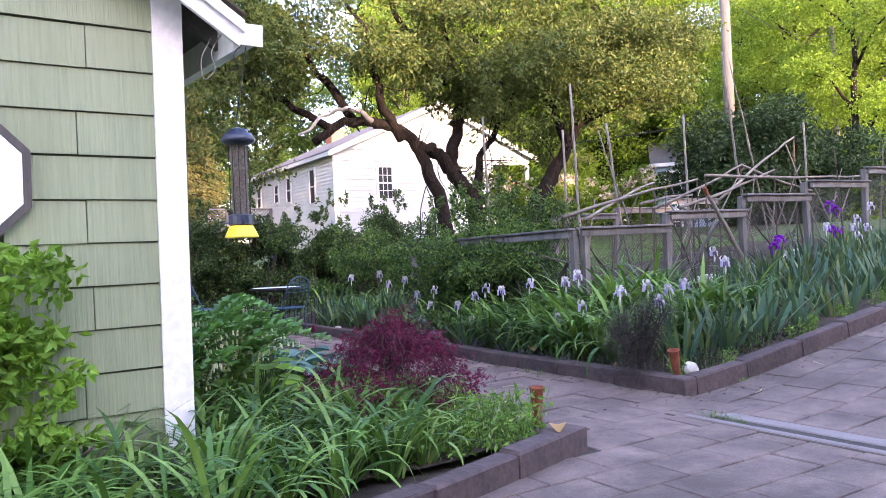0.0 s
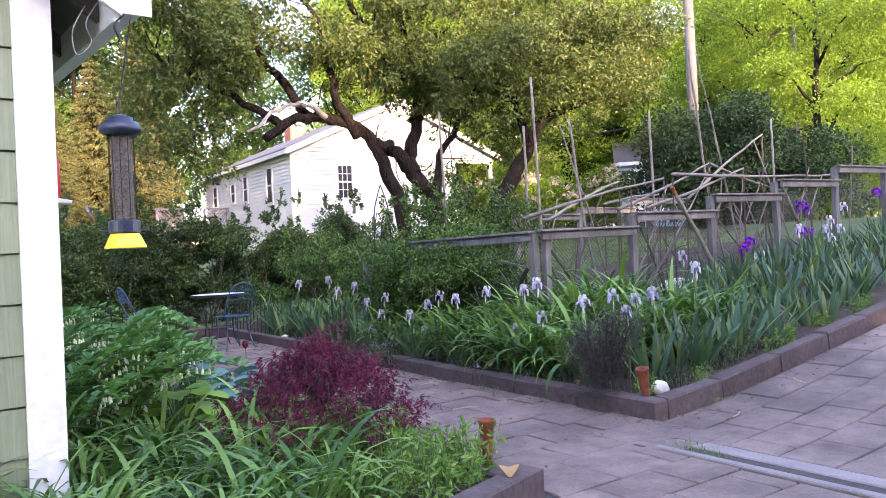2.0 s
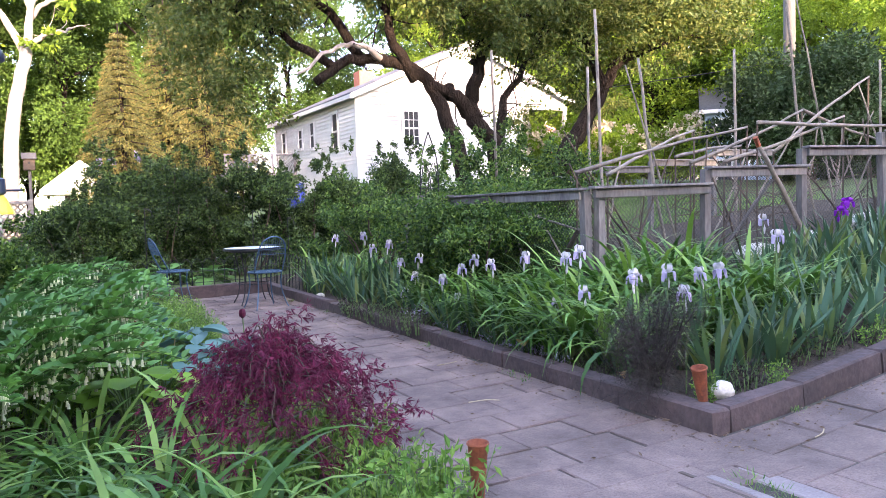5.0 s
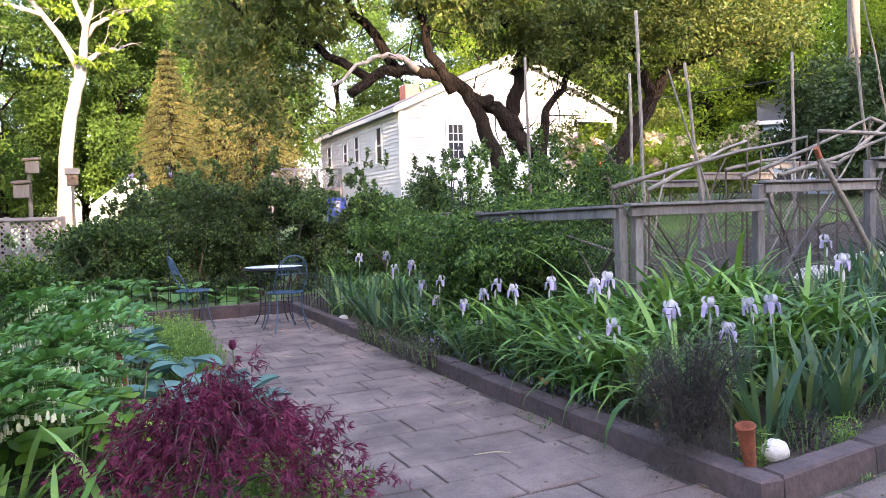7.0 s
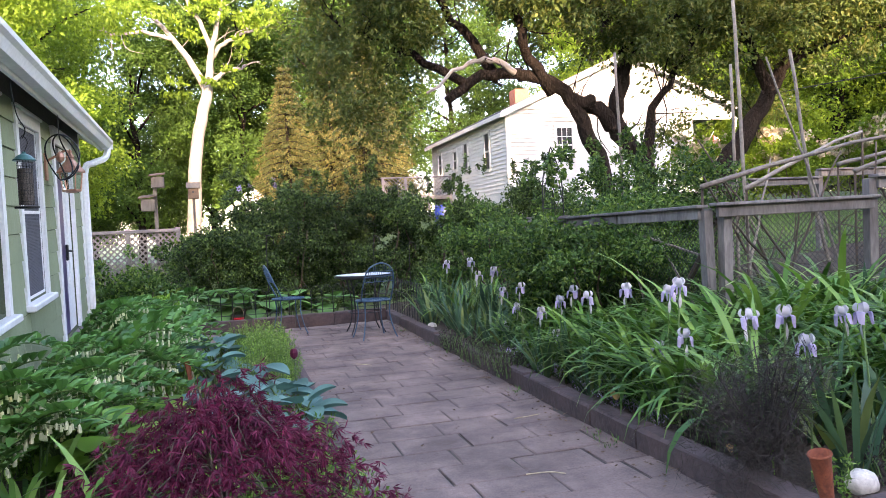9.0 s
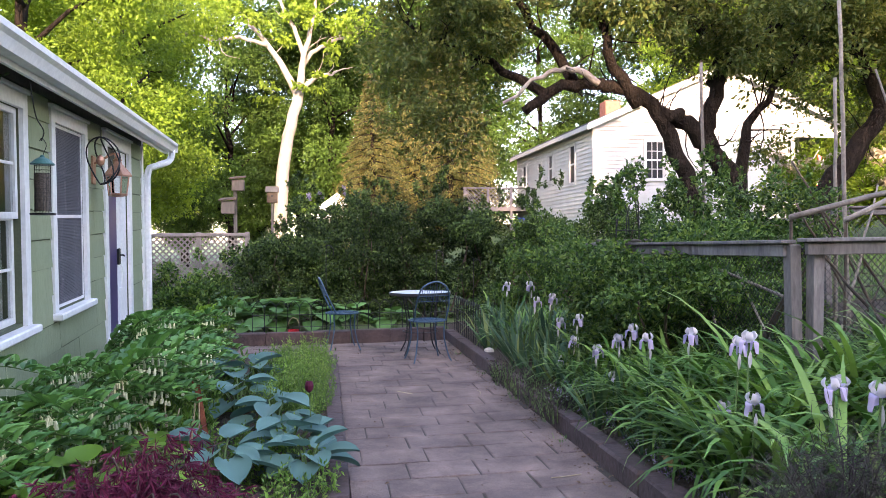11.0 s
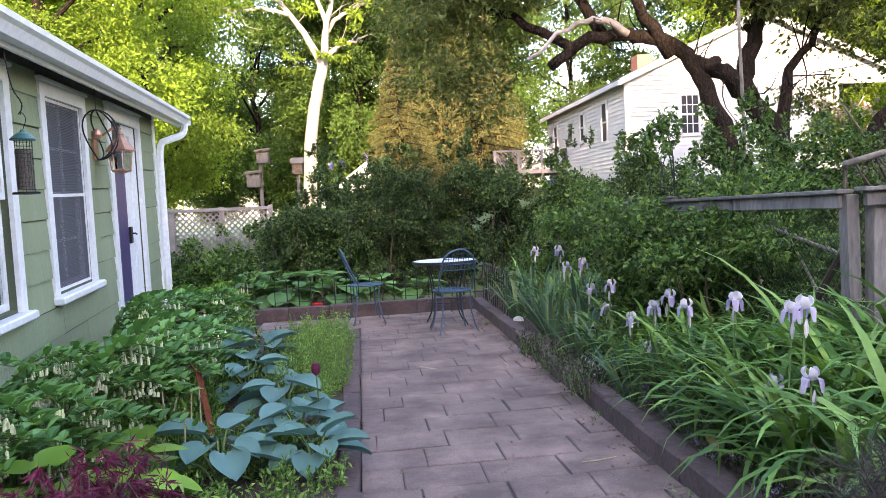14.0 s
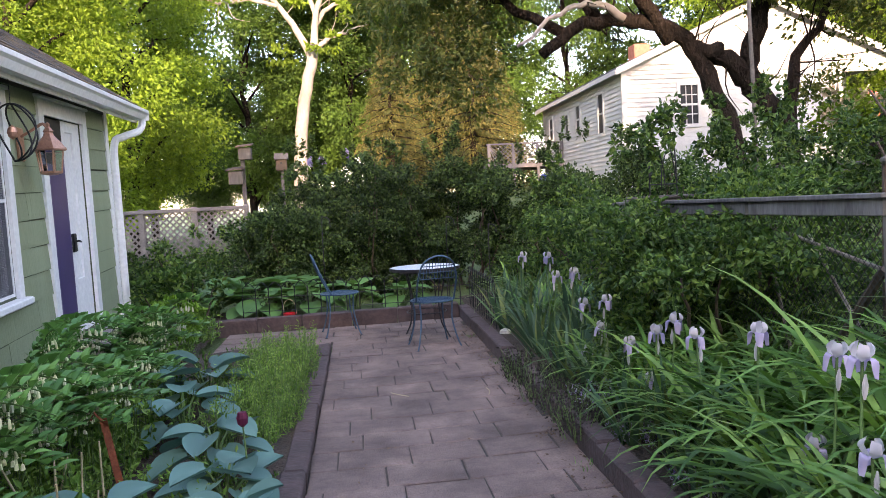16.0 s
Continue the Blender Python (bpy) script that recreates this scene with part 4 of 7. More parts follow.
def apple_tree_big():
    """The old arching apple tree: two crooked stems, a broken pale limb and a spreading crown."""
    x0, y0 = 5.0, 11.0
    z0 = lay(x0, y0)
    top = thing("apple_tree", (0, 0, 0), "old gnarled apple tree with dark arching limbs", "tree", "apple trees")
    t = Geo()
    Y = y0
    tips = [limb(t, [(4.98, Y - 0.1, z0 - 0.2), (4.84, Y, 2.15), (4.63, Y, 2.66), (4.42, Y, 3.2), (4.18, Y, 3.58), (3.72, Y, 3.9), (3.3, Y, 4.0), (2.86, Y, 3.98), (2.35, Y, 3.84), (1.82, Y, 3.52)], 0.165, 0.085, 28, 11, 0.03),
            limb(t, [(5.85, Y, z0 - 0.2), (5.66, Y, 2.3), (5.4, Y, 2.62), (5.13, Y, 2.99), (4.68, Y, 3.4), (4.25, Y - 0.03, 3.55)], 0.21, 0.125, 20, 11, 0.03),
            limb(t, [(5.2, Y, 2.9), (5.18, Y + 0.1, 3.3), (5.24, Y, 3.65), (5.40, Y, 4.2), (5.36, Y, 5.0), (5.0, Y, 6.7), (5.1, Y, 8.2)], 0.185, 0.05, 20, 11, 0.04),
            limb(t, [(5.78, Y, 2.2), (5.80, Y, 2.6), (5.88, Y, 3.2), (6.1, Y, 3.55), (6.5, Y, 4.1), (7.2, Y, 5.2)], 0.125, 0.035, 14, 10, 0.03),
            limb(t, [(3.86, Y, 3.66), (3.2, Y - 0.3, 4.5), (2.9, Y - 0.5, 5.5), (2.2, Y - 0.6, 6.6)], 0.12, 0.03, 12, 8, 0.05),
            limb(t, [(2.79, Y, 3.92), (2.3, Y + 0.4, 4.9), (1.5, Y + 0.5, 5.9), (0.6, Y + 0.4, 6.8)], 0.11, 0.03, 12, 8, 0.05),
            limb(t, [(2.28, Y, 3.77), (1.3, Y + 0.3, 4.4), (0.6, Y + 0.2, 4.6), (-0.2, Y, 5.0)], 0.09, 0.02, 12, 8, 0.05),
            limb(t, [(5.21, Y, 4.04), (6.2, Y - 0.3, 5.0), (7.6, Y - 0.4, 5.6), (9.0, Y - 0.3, 6.4)], 0.11, 0.03, 12, 8, 0.05),
            limb(t, [(5.1, Y, 5.0), (4.0, Y - 0.2, 5.8), (3.6, Y - 0.2, 7.0), (3.0, Y, 8.0)], 0.10, 0.03, 12, 8, 0.05)]
    for q in tips:
        twigs(t, q, 14, 0.9, 0.018)
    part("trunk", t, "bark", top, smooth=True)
    s = Geo()
    limb(s, [(3.1, Y - 0.1, 4.0), (2.75, Y - 0.15, 4.2), (2.4, Y - 0.2, 4.2), (2.0, Y - 0.2, 4.05), (1.4, Y - 0.2, 3.62)], 0.065, 0.025, 14, 9, 0.02)
    part("broken_limb", s, "pale_bark", top, "pale barkless broken limb", smooth=True)
    blobs = []
    for q in tips[2:]:
        for _ in range(7):
            p = q[rng.integers(len(q) // 2, len(q))] + Vector(rng.normal(size=3) * np.array([0.7, 0.9, 0.5]))
            blobs.append((p.x, p.y, p.z + 0.2, 0.75, 0.8, 0.45))
    for _ in range(14):
        x = rng.uniform(2.0, 9.5)
        blobs.append((x, Y + 0.4 + rng.normal() * 0.8, 4.5 + 0.9 * rng.random() + 0.05 * max(0, x - 5), 0.65, 0.8, 0.4))
    for _ in range(34):
        x = rng.uniform(-0.5, 9.5)
        blobs.append((x, Y + rng.normal() * 1.2, 5.0 + 3.4 * rng.random() - 0.02 * (x - 4) ** 2, 0.95, 1.0, 0.5))
    for _ in range(11):
        blobs.append((rng.uniform(-0.7, 2.6), Y + 0.3 + rng.normal() * 0.6, rng.uniform(4.4, 7.6), 0.7, 0.7, 0.5))
    for x, z in ((0.4, 3.7), (-0.3, 4.5), (0.1, 3.2), (0.7, 4.2), (0.9, 3.3), (0.2, 5.0), (1.4, 5.1), (-0.4, 5.7), (1.6, 4.6), (-0.2, 3.8)):
        blobs.append((x, Y + 0.8 + rng.normal() * 0.5, z, 0.75, 0.7, 0.55))
    c = Geo()
    leaf_mass(c, blobs, 74000, 0.105, 0.5)
    part("crown", c, "apple_leaf", top)


def apple_tree_small():
    Y = 11.0
    z0 = lay(7.2, Y)
    top = thing("apple_tree", (0, 0, 0), "leaning old apple tree with a wide dark crown", "tree", "apple trees")
    t = Geo()
    tips = [limb(t, [(7.2, Y, z0 - 0.2), (7.4, Y, 1.9), (7.66, Y, 2.4), (8.0, Y, 2.85), (8.3, Y, 3.28), (8.7, Y, 3.8), (9.08, Y, 4.24), (10.0, Y, 4.69), (11.0, Y, 5.02), (12.0, Y, 5.2)], 0.25, 0.045, 26, 11, 0.03),
            limb(t, [(8.6, Y, 3.6), (8.4, Y, 4.2), (8.0, Y - 0.1, 4.8), (7.5, Y, 6.0)], 0.14, 0.04, 12, 9, 0.04),
            limb(t, [(9.2, Y, 4.3), (9.6, Y - 0.3, 5.2), (10.3, Y - 0.3, 6.2)], 0.10, 0.03, 12, 8, 0.04),
            limb(t, [(10.0, Y, 4.69), (11.0, Y + 0.3, 5.6), (11.9, Y + 0.2, 6.2)], 0.08, 0.03, 12, 8, 0.04)]
    for q in tips:
        twigs(t, q, 16, 0.9, 0.016)
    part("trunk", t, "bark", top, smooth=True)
    blobs = []
    for q in tips:
        for _ in range(7):
            p = q[rng.integers(len(q) // 2, len(q))] + Vector(rng.normal(size=3) * np.array([0.7, 0.8, 0.4]))
            blobs.append((p.x, p.y, p.z + 0.35, 0.8, 0.8, 0.4))
    for _ in range(24):
        blobs.append((rng.uniform(6.4, 12.6), Y + rng.normal() * 1.0, rng.uniform(4.9, 7.4), 0.95, 0.95, 0.5))
    c = Geo()
    leaf_mass(c, blobs, 42000, 0.105, 0.5)
    part("crown", c, "apple_leaf", top)


apple_tree_big()
apple_tree_small()


def shrub(name, label, category, x, y, blobs, n, size, leaf, stems=9, group="", wide=0.6):
    """A many-stemmed shrub: stems fan out from the ground to leafy clumps."""
    z = lay(x, y)
    top = thing(name, (x, y, z), label, category, group)
    t = Geo()
    for k in range(stems):
        b = blobs[k % len(blobs)]
        p = (b[0] + rng.normal() * 0.15, b[1] + rng.normal() * 0.15, b[2])
        limb(t, [(b[0] * 0.4 + rng.normal() * 0.08, b[1] * 0.4 + rng.normal() * 0.08, -0.08), (p[0] * 0.75, p[1] * 0.75, p[2] * 0.5), p], 0.018, 0.006, 7, 6, 0.02)
    part("stem", t, "dark_stick", top, smooth=True)
    c = Geo()
    leaf_mass(c, blobs, n, size, wide, 0.15)
    part("foliage", c, leaf, top)
    return top


def bank(x0, x1, zlow, ztop, depth, n):
    """Clump places for a stretch of hedge."""
    out = []
    for _ in range(n):
        x, f = rng.uniform(x0, x1), rng.random() ** 0.8
        reach = 0.78 + 0.34 * noise.noise((x * 1.9, ztop * 3.0 + x0, 0.3))
        out.append((x, rng.normal() * depth, zlow + (ztop - zlow) * f * reach + rng.normal() * 0.08, rng.uniform(0.2, 0.4), 0.3, rng.uniform(0.14, 0.28)))
    for _ in range(n // 5):
        x = rng.uniform(x0, x1)
        out.append((x, rng.normal() * depth * 0.6, ztop * rng.uniform(0.95, 1.1), 0.10, 0.10, 0.2))
    return out


for x, w, top in ((-2.15, 0.7, 1.6), (-1.2, 0.95, 2.12), (-0.5, 0.8, 1.7), (0.3, 0.95, 2.2), (1.55, 0.8, 2.0), (2.9, 0.9, 2.25)):
    shrub("shrub", "dense dark green shrub behind the patio", "shrub", x, 11.0, bank(-w, w, 0.1, top - lay(x, 11), 0.4, 40), 23000, 0.055, "hedge_leaf", 14, "shrubs behind the patio")
lilac = shrub("lilac_bush", "tall lilac bush with a few mauve flowers", "shrub", -1.3, 12.3, bank(-0.45, 0.6, 0.6, 2.1, 0.3, 16), 4600, 0.085, "hedge_leaf", 10)
for dx, z in ((-0.35, 2.15), (-0.55, 2.0), (0.1, 2.2)):
    lf = Geo()
    leaf_mass(lf, [(dx, -0.2, z, 0.06, 0.06, 0.12)], 90, 0.035, 0.8)
    part("blossom", lf, "petal_violet", lilac, "mauve lilac blossom")
shrub("rose_bush", "large rambling rose bush with fresh green leaves", "shrub", 1.22, 4.4, bank(-0.6, 0.7, 0.1, 1.62, 0.5, 44), 30000, 0.046, "rose_leaf", 22)
shrub("rose_bush", "tall rambling rose bush over the fence", "shrub", 2.3, 5.2, bank(-0.7, 0.9, 0.1, 1.45, 0.4, 36), 23000, 0.046, "rose_leaf", 20)
shrub("rose_bush", "leggy rose bush beside the path bed", "shrub", 2.0, 8.2, bank(-1.3, 1.3, 0.15, 1.35, 0.5, 30), 18000, 0.050, "rose_leaf", 14)
shrub("yew_bush", "large rounded dark green evergreen shrub", "shrub", 13.5, 9.3, [(rng.normal() * 0.9, rng.normal() * 0.8, 0.4 + 2.4 * rng.random(), 0.85, 0.85, 0.7) for _ in range(26)], 22000, 0.12, "yew", 8)
shrub("yew_bush", "large rounded dark green evergreen shrub", "shrub", 15.7, 9.6, [(rng.normal() * 0.9, rng.normal() * 0.8, 0.4 + 2.4 * rng.random(), 0.85, 0.85, 0.7) for _ in range(24)], 18000, 0.12, "yew", 8)
for x, y in ((8.6, 12.6), (10.3, 12.2), (12.2, 12.8)):
    b = [(rng.normal() * 0.6, rng.normal() * 0.4, 0.3 + 1.35 * rng.random(), 0.5, 0.45, 0.35) for _ in range(16)]
    ob = shrub("azalea_bush", "sunlit yellow-green shrub with pale pink blossom", "shrub", x, y, b, 5000, 0.085, "sunlit_leaf", 8, "blossoming shrubs")
    f = Geo()
    leaf_mass(f, [(p[0], p[1] - 0.05, p[2] + 0.12, 0.4, 0.4, 0.2) for p in b if p[2] > 1.0], 900, 0.09, 0.9)
    part("blossom", f, "pink_flower", ob, "pale pink blossom")


# ---------------------------------------------------------------- neighbouring houses
def boards(g, u0, u1, z_top, holes, place, z0, step=0.135, t=0.034):
    """Lapped clapboards on a wall; z_top(u) bounds them."""
    z = z0
    while True:
        a, b = u0, u1
        us = np.linspace(u0, u1, 240)
        ok = us[[z + step * 0.5 < z_top(u) for u in us]]
        if len(ok) < 2:
            break
        a, b = ok[0], ok[-1]
        spans = [(a, b)]
        for h in holes:
            if z + step * 0.9 > h[2] and z + step * 0.1 < h[3]:
                nxt = []
                for p, q in spans:
                    if q <= h[0] or p >= h[1]:
                        nxt.append((p, q))
                    else:
                        nxt += [(p, h[0])] * (h[0] > p) + [(h[1], q)] * (q > h[1])
                spans = nxt
        for p, q in spans:
            v = [place(u, d, zz) for u in (p, q) for d, zz in ((0.0, z), (t, z), (0.004, z + step), (0.0, z + step))]
            g.add(v, [(0, 1, 2, 3), (7, 6, 5, 4), (1, 5, 6, 2), (0, 4, 5, 1)])
        z += step


def small_window(parent, place, u0, u1, z0, z1, cols=3, rows=4, shutters=False):
    win = new("window")
    win.parent = parent
    g = Geo()

    def bar(a, b, c, d, k0, k1):
        v = [place(u, k, z) for k in (k0, k1) for u, z in ((a, c), (b, c), (b, d), (a, d))]
        g.add(v, [(3, 2, 1, 0), (4, 5, 6, 7), (0, 1, 5, 4), (1, 2, 6, 5), (2, 3, 7, 6), (3, 0, 4, 7)])
    w = 0.11
    bar(u0 - w, u0, z0 - w, z1 + w, 0.0, 0.05)
    bar(u1, u1 + w, z0 - w, z1 + w, 0.0, 0.05)
    bar(u0, u1, z1, z1 + w, 0.0, 0.05)
    bar(u0, u1, z0 - w, z0, 0.0, 0.07)
    for k in range(1, cols):
        u = u0 + (u1 - u0) * k / cols
        bar(u - 0.012, u + 0.012, z0, z1, 0.008, 0.03)
    for k in range(1, rows):
        z = z0 + (z1 - z0) * k / rows
        h = 0.03 if k * 2 == rows else 0.012
        bar(u0, u1, z - h, z + h, 0.009, 0.032)
    part("frame", g, "clapboard", win)
    p = Geo()
    p.add([place(u, 0.006, z) for u, z in ((u0, z0), (u1, z0), (u1, z1), (u0, z1))], [(0, 1, 2, 3)])
    part("pane", p, "pane_dark", win)
    if shutters:
        for a, b in ((u0 - w - 0.36, u0 - w), (u1 + w, u1 + w + 0.36)):
            s = Geo()
            v = [place(u, k, z) for k in (0.0, 0.04) for u, z in ((a, z0 - w), (b, z0 - w), (b, z1 + w), (a, z1 + w))]
            s.add(v, [(3, 2, 1, 0), (4, 5, 6, 7), (0, 1, 5, 4), (1, 2, 6, 5), (2, 3, 7, 6), (3, 0, 4, 7)])
            part("shutter", s, "shutter", win, "dark blue shutter")
    return win


def prism_wall(parent, name, pts, material):
    """A solid block from a ground outline (x, y) between heights."""
    g = Geo()
    outline, z0, z1 = pts
    n = len(outline)
    v = [(x, y, z) for z in (z0, z1) for x, y in outline]
    g.add(v, [tuple(range(n - 1, -1, -1)), tuple(range(n, 2 * n))] + [(k, (k + 1) % n, n + (k + 1) % n, n + k) for k in range(n)])
    return part(name, g, material, parent)


def white_house():
    X0, X1, Y0, Y1, Z0, ZE, ZP = 6.95, 15.85, 21.8, 31.6, 0.9, 5.05, 7.0
    XM = (X0 + X1) / 2
    PX, PY = 13.75, 24.4                                   # porch cut into the front corner
    h = thing("white_house", (0, 0, 0), "white clapboard house with grey roof on the rise", "house")
    front = lambda u, k, z: (X0 + u, Y0 - k, z)
    left = lambda u, k, z: (X0 - k, Y0 + u, z)
    slope = (ZP - ZE) / (XM - X0)
    top = lambda u: ZE + slope * min(u, X1 - X0 - u)
    w = [(1.78, 2.33, 3.3, 4.46)]
    g = Geo()
    core = [(X0 + 0.001, Y0 + 0.001), (PX, Y0 + 0.001), (PX, PY), (X1, PY), (X1, Y1), (X0 + 0.001, Y1)]
    n = len(core)
    g.add([(x, y, z) for z in (Z0 - 1, ZE) for x, y in core], [tuple(range(n - 1, -1, -1))] + [(k, (k + 1) % n, n + (k + 1) % n, n + k) for k in range(n)])
    for y in (Y0 + 0.001, Y1):
        g.add([(X0, y, ZE), (X1, y, ZE), (XM, y, ZP), (X0, y + 0.1, ZE), (X1, y + 0.1, ZE), (XM, y + 0.1, ZP)], [(0, 1, 2), (5, 4, 3), (0, 3, 4, 1), (1, 4, 5, 2), (2, 5, 3, 0)])
    part("wall", g, "clapboard", h)
    s = Geo()
    hole = [(a - 0.11, b + 0.11, c - 0.11, d + 0.11) for a, b, c, d in w]
    boards(s, 0.0, PX - X0, lambda u: min(ZE, top(u)), hole, front, Z0)
    boards(s, 0.0, X1 - X0, top, [], front, ZE + 0.05)
    lw = [(1.8, 2.3, 3.3, 4.55), (4.4, 4.85, 3.55, 4.5), (5.9, 6.35, 3.65, 4.35), (8.2, 8.7, 3.6, 4.45)]
    boards(s, 0.0, Y1 - Y0, lambda u: ZE - 0.1, [(a - 0.11, b + 0.11, c - 0.11, d + 0.11) for a, b, c, d in lw], left, Z0)
    part("siding", s, "clapboard", h, "white lapped clapboards")
    for q in w:
        small_window(h, front, *q, 3, 4)
    for q in lw:
        small_window(h, left, *q, 1, 2)
    r = Geo()
    for a, b in ((X0 - 0.25, XM), (X1 + 0.25, XM)):
        za = ZE - slope * 0.25
        v = [(x, y, z + l) for y in (Y0 - 0.25, Y1 + 0.2) for x, z, l in ((a, za, 0.0), (b, ZP, 0.0), (b, ZP, 0.09), (a, za, 0.09))]
        r.add(v, [(0, 1, 2, 3), (7, 6, 5, 4), (0, 4, 5, 1), (1, 5, 6, 2), (2, 6, 7, 3), (3, 7, 4, 0)])
    part("roof", r, "roof_grey", h, "grey shingle roof")
    tr = Geo()
    for a, b in ((X0 - 0.26, XM), (X1 + 0.26, XM)):
        za = ZE - slope * 0.25
        v = [(x, y, z + l) for y in (Y0 - 0.28, Y0 - 0.252) for x, z, l in ((a, za, -0.14), (b, ZP, -0.14), (b, ZP, 0.06), (a, za, 0.06))]
        tr.add(v, [(0, 1, 2, 3), (7, 6, 5, 4), (0, 4, 5, 1), (1, 5, 6, 2), (2, 6, 7, 3), (3, 7, 4, 0)])
    tr.box(X0 - 0.03, Y0 - 0.04, Z0, X0 + 0.10, Y0 - 0.024, ZE - 0.05)
    tr.box(X0 - 0.04, Y0 - 0.024, Z0, X0 - 0.024, Y0 + 0.1, ZE - 0.05)
    tr.box(X0 - 0.30, Y0 - 0.25, ZE - slope * 0.25 - 0.12, X0 - 0.26, Y1 + 0.2, ZE - slope * 0.25 + 0.02)
    tr.box(PX, Y0 + 0.0, ZE - 0.35, X1, Y0 + 0.15, ZE)
    part("trim", tr, "clapboard", h)
    for x in (PX + 0.1, X1 - 0.15):
        part("porch_post", Geo().box(x, Y0 + 0.02, Z0, x + 0.13, Y0 + 0.14, ZE - 0.35, 0.01), "clapboard", h)
    part("porch_floor", Geo().box(PX, Y0, Z0 - 0.4, X1, PY, Z0 + 0.4), "deck_wood", h)
    part("chimney", Geo().box(10.2, Y0 + 7.5, 5.6, 10.85, Y0 + 8.2, 7.2, 0.02), "brick_red", h, "red brick chimney")
    fl = thing("flag", (14.2, 21.5, 3.6), "striped flag hanging on a porch pole", "flag")
    part("flag_pole", Geo().tube([(0.0, 0.5, -0.45), (0.0, -0.6, 0.55)], 0.018, 6), "clapboard", fl)
    for k in range(7):
        g = Geo()
        v = []
        for i in range(9):
            z = -0.02 - i * 0.125
            for e in (0, 1):
                u = (k + e) * 0.085
                v.append((u + 0.05 * math.sin(i * 0.7), -0.55 + 0.45 * u + 0.05 * math.sin(i * 0.9 + u * 8), 0.45 + z - 0.2 * u))
        g.add(v, [(2 * i, 2 * i + 1, 2 * i + 3, 2 * i + 2) for i in range(8)])
        part("stripe", g, "flag_red" if k % 2 == 0 else "flag_white", fl)


white_house()


def deck():
    d = thing("deck", (3.95, 28.5, 0), "grey wooden deck with lattice railing", "deck")
    z0, z1, w = 2.66, 3.40, 2.95
    part("platform", Geo().box(0, 0.05, z0 - 0.15, w, 4, z0), "deck_wood", d)
    for x in np.linspace(0, w - 0.09, 4):
        part("post", Geo().box(x, 0, 0.6, x + 0.09, 0.09, z1, 0.005), "deck_wood", d)
    part("rail", Geo().box(-0.03, -0.02, z1, w, 0.11, z1 + 0.05, 0.005), "deck_wood", d)
    l = Geo()
    for k in range(-4, 18):
        for s in (1, -1):
            a = k * 0.17
            p = [(min(max(a, 0), w), z0 + (0 if 0 <= a <= w else 0.8)), (min(max(a + 0.8 * s, 0), w), z1)]
            if a < 0 or a > w:
                continue
            l.add([(p[0][0], 0.03 + 0.004 * s, p[0][1]), (p[0][0] + 0.035, 0.03 + 0.004 * s, p[0][1]), (p[1][0] + 0.035, 0.03 + 0.004 * s, p[1][1]), (p[1][0], 0.03 + 0.004 * s, p[1][1])], [(0, 1, 2, 3)])
    part("lattice", l, "deck_wood", d)


deck()


def blue_house():
    m = Matrix.Translation((27.5, 25.6, 1.5)) @ pose(0, 0, 0, 0, 0, -46)
    h = thing("blue_house", m, "pale blue clapboard house with dark shutters", "house")
    front = lambda u, k, z: (u, -k, z)
    side = lambda u, k, z: (-k, u, z)
    W, D, ZE = 9.0, 7.0, 3.95
    part("wall", Geo().box(0.001, 0.001, -1, W, D, ZE), "blue_siding", h)
    g = Geo()
    wins = [(0.55, 1.2, 2.55, 3.45), (0.55, 1.2, 0.2, 1.4), (3.2, 3.9, 2.5, 3.45), (6.2, 6.9, 2.5, 3.45)]
    boards(g, 0, W, lambda u: ZE - 0.1, [(a - 0.11, b + 0.11, c - 0.11, d + 0.11) for a, b, c, d in wins], front, -0.6, 0.15)
    boards(g, 0, D, lambda u: ZE - 0.1, [], side, -0.6, 0.15)
    part("siding", g, "blue_siding", h)
    for q in wins:
        small_window(h, front, *q, 2, 2, True)
    r = Geo()
    v = [(-0.3, -0.35, ZE - 0.05), (W + 0.3, -0.35, ZE - 0.05), (W + 0.3, D / 2, ZE + 1.5), (-0.3, D / 2, ZE + 1.5), (-0.3, D + 0.35, ZE - 0.05), (W + 0.3, D + 0.35, ZE - 0.05)]
    v += [(x, y, z + 0.12) for x, y, z in v]
    r.add(v, [(0, 1, 2, 3), (3, 2, 5, 4), (9, 8, 7, 6), (10, 11, 8, 9), (0, 6, 7, 1), (4, 5, 11, 10), (0, 3, 9, 6), (3, 4, 10, 9), (1, 7, 8, 2), (2, 8, 11, 5)])
    part("roof", r, "roof_grey", h)
    t = Geo()
    for y in (0.0, D - 0.001):
        t.add([(0.0, y, ZE), (0.0, D / 2, ZE + 1.45), (0.0, D, ZE)], [(0, 1, 2)]) if y == 0 else None
    part("gable", t, "blue_siding", h)
    part("fascia", Geo().box(-0.3, -0.38, ZE - 0.16, W + 0.3, -0.352, ZE + 0.03), "clapboard", h)


blue_house()


def utility_pole(x, y, h, r, label):
    p = thing("utility_pole", (x, y, lay(x, y)), label, "utility pole", "utility poles")
    part("pole", Geo().tube([(0, 0, -0.5), (0, 0, h)], [r, r * 0.8], 14), "pole_wood", p, smooth=True)
    if r > 0.16:
        part("crossarm", Geo().box(-1.2, -0.06, h - 0.9, 1.2, 0.06, h - 0.78, 0.01), "pole_wood", p)


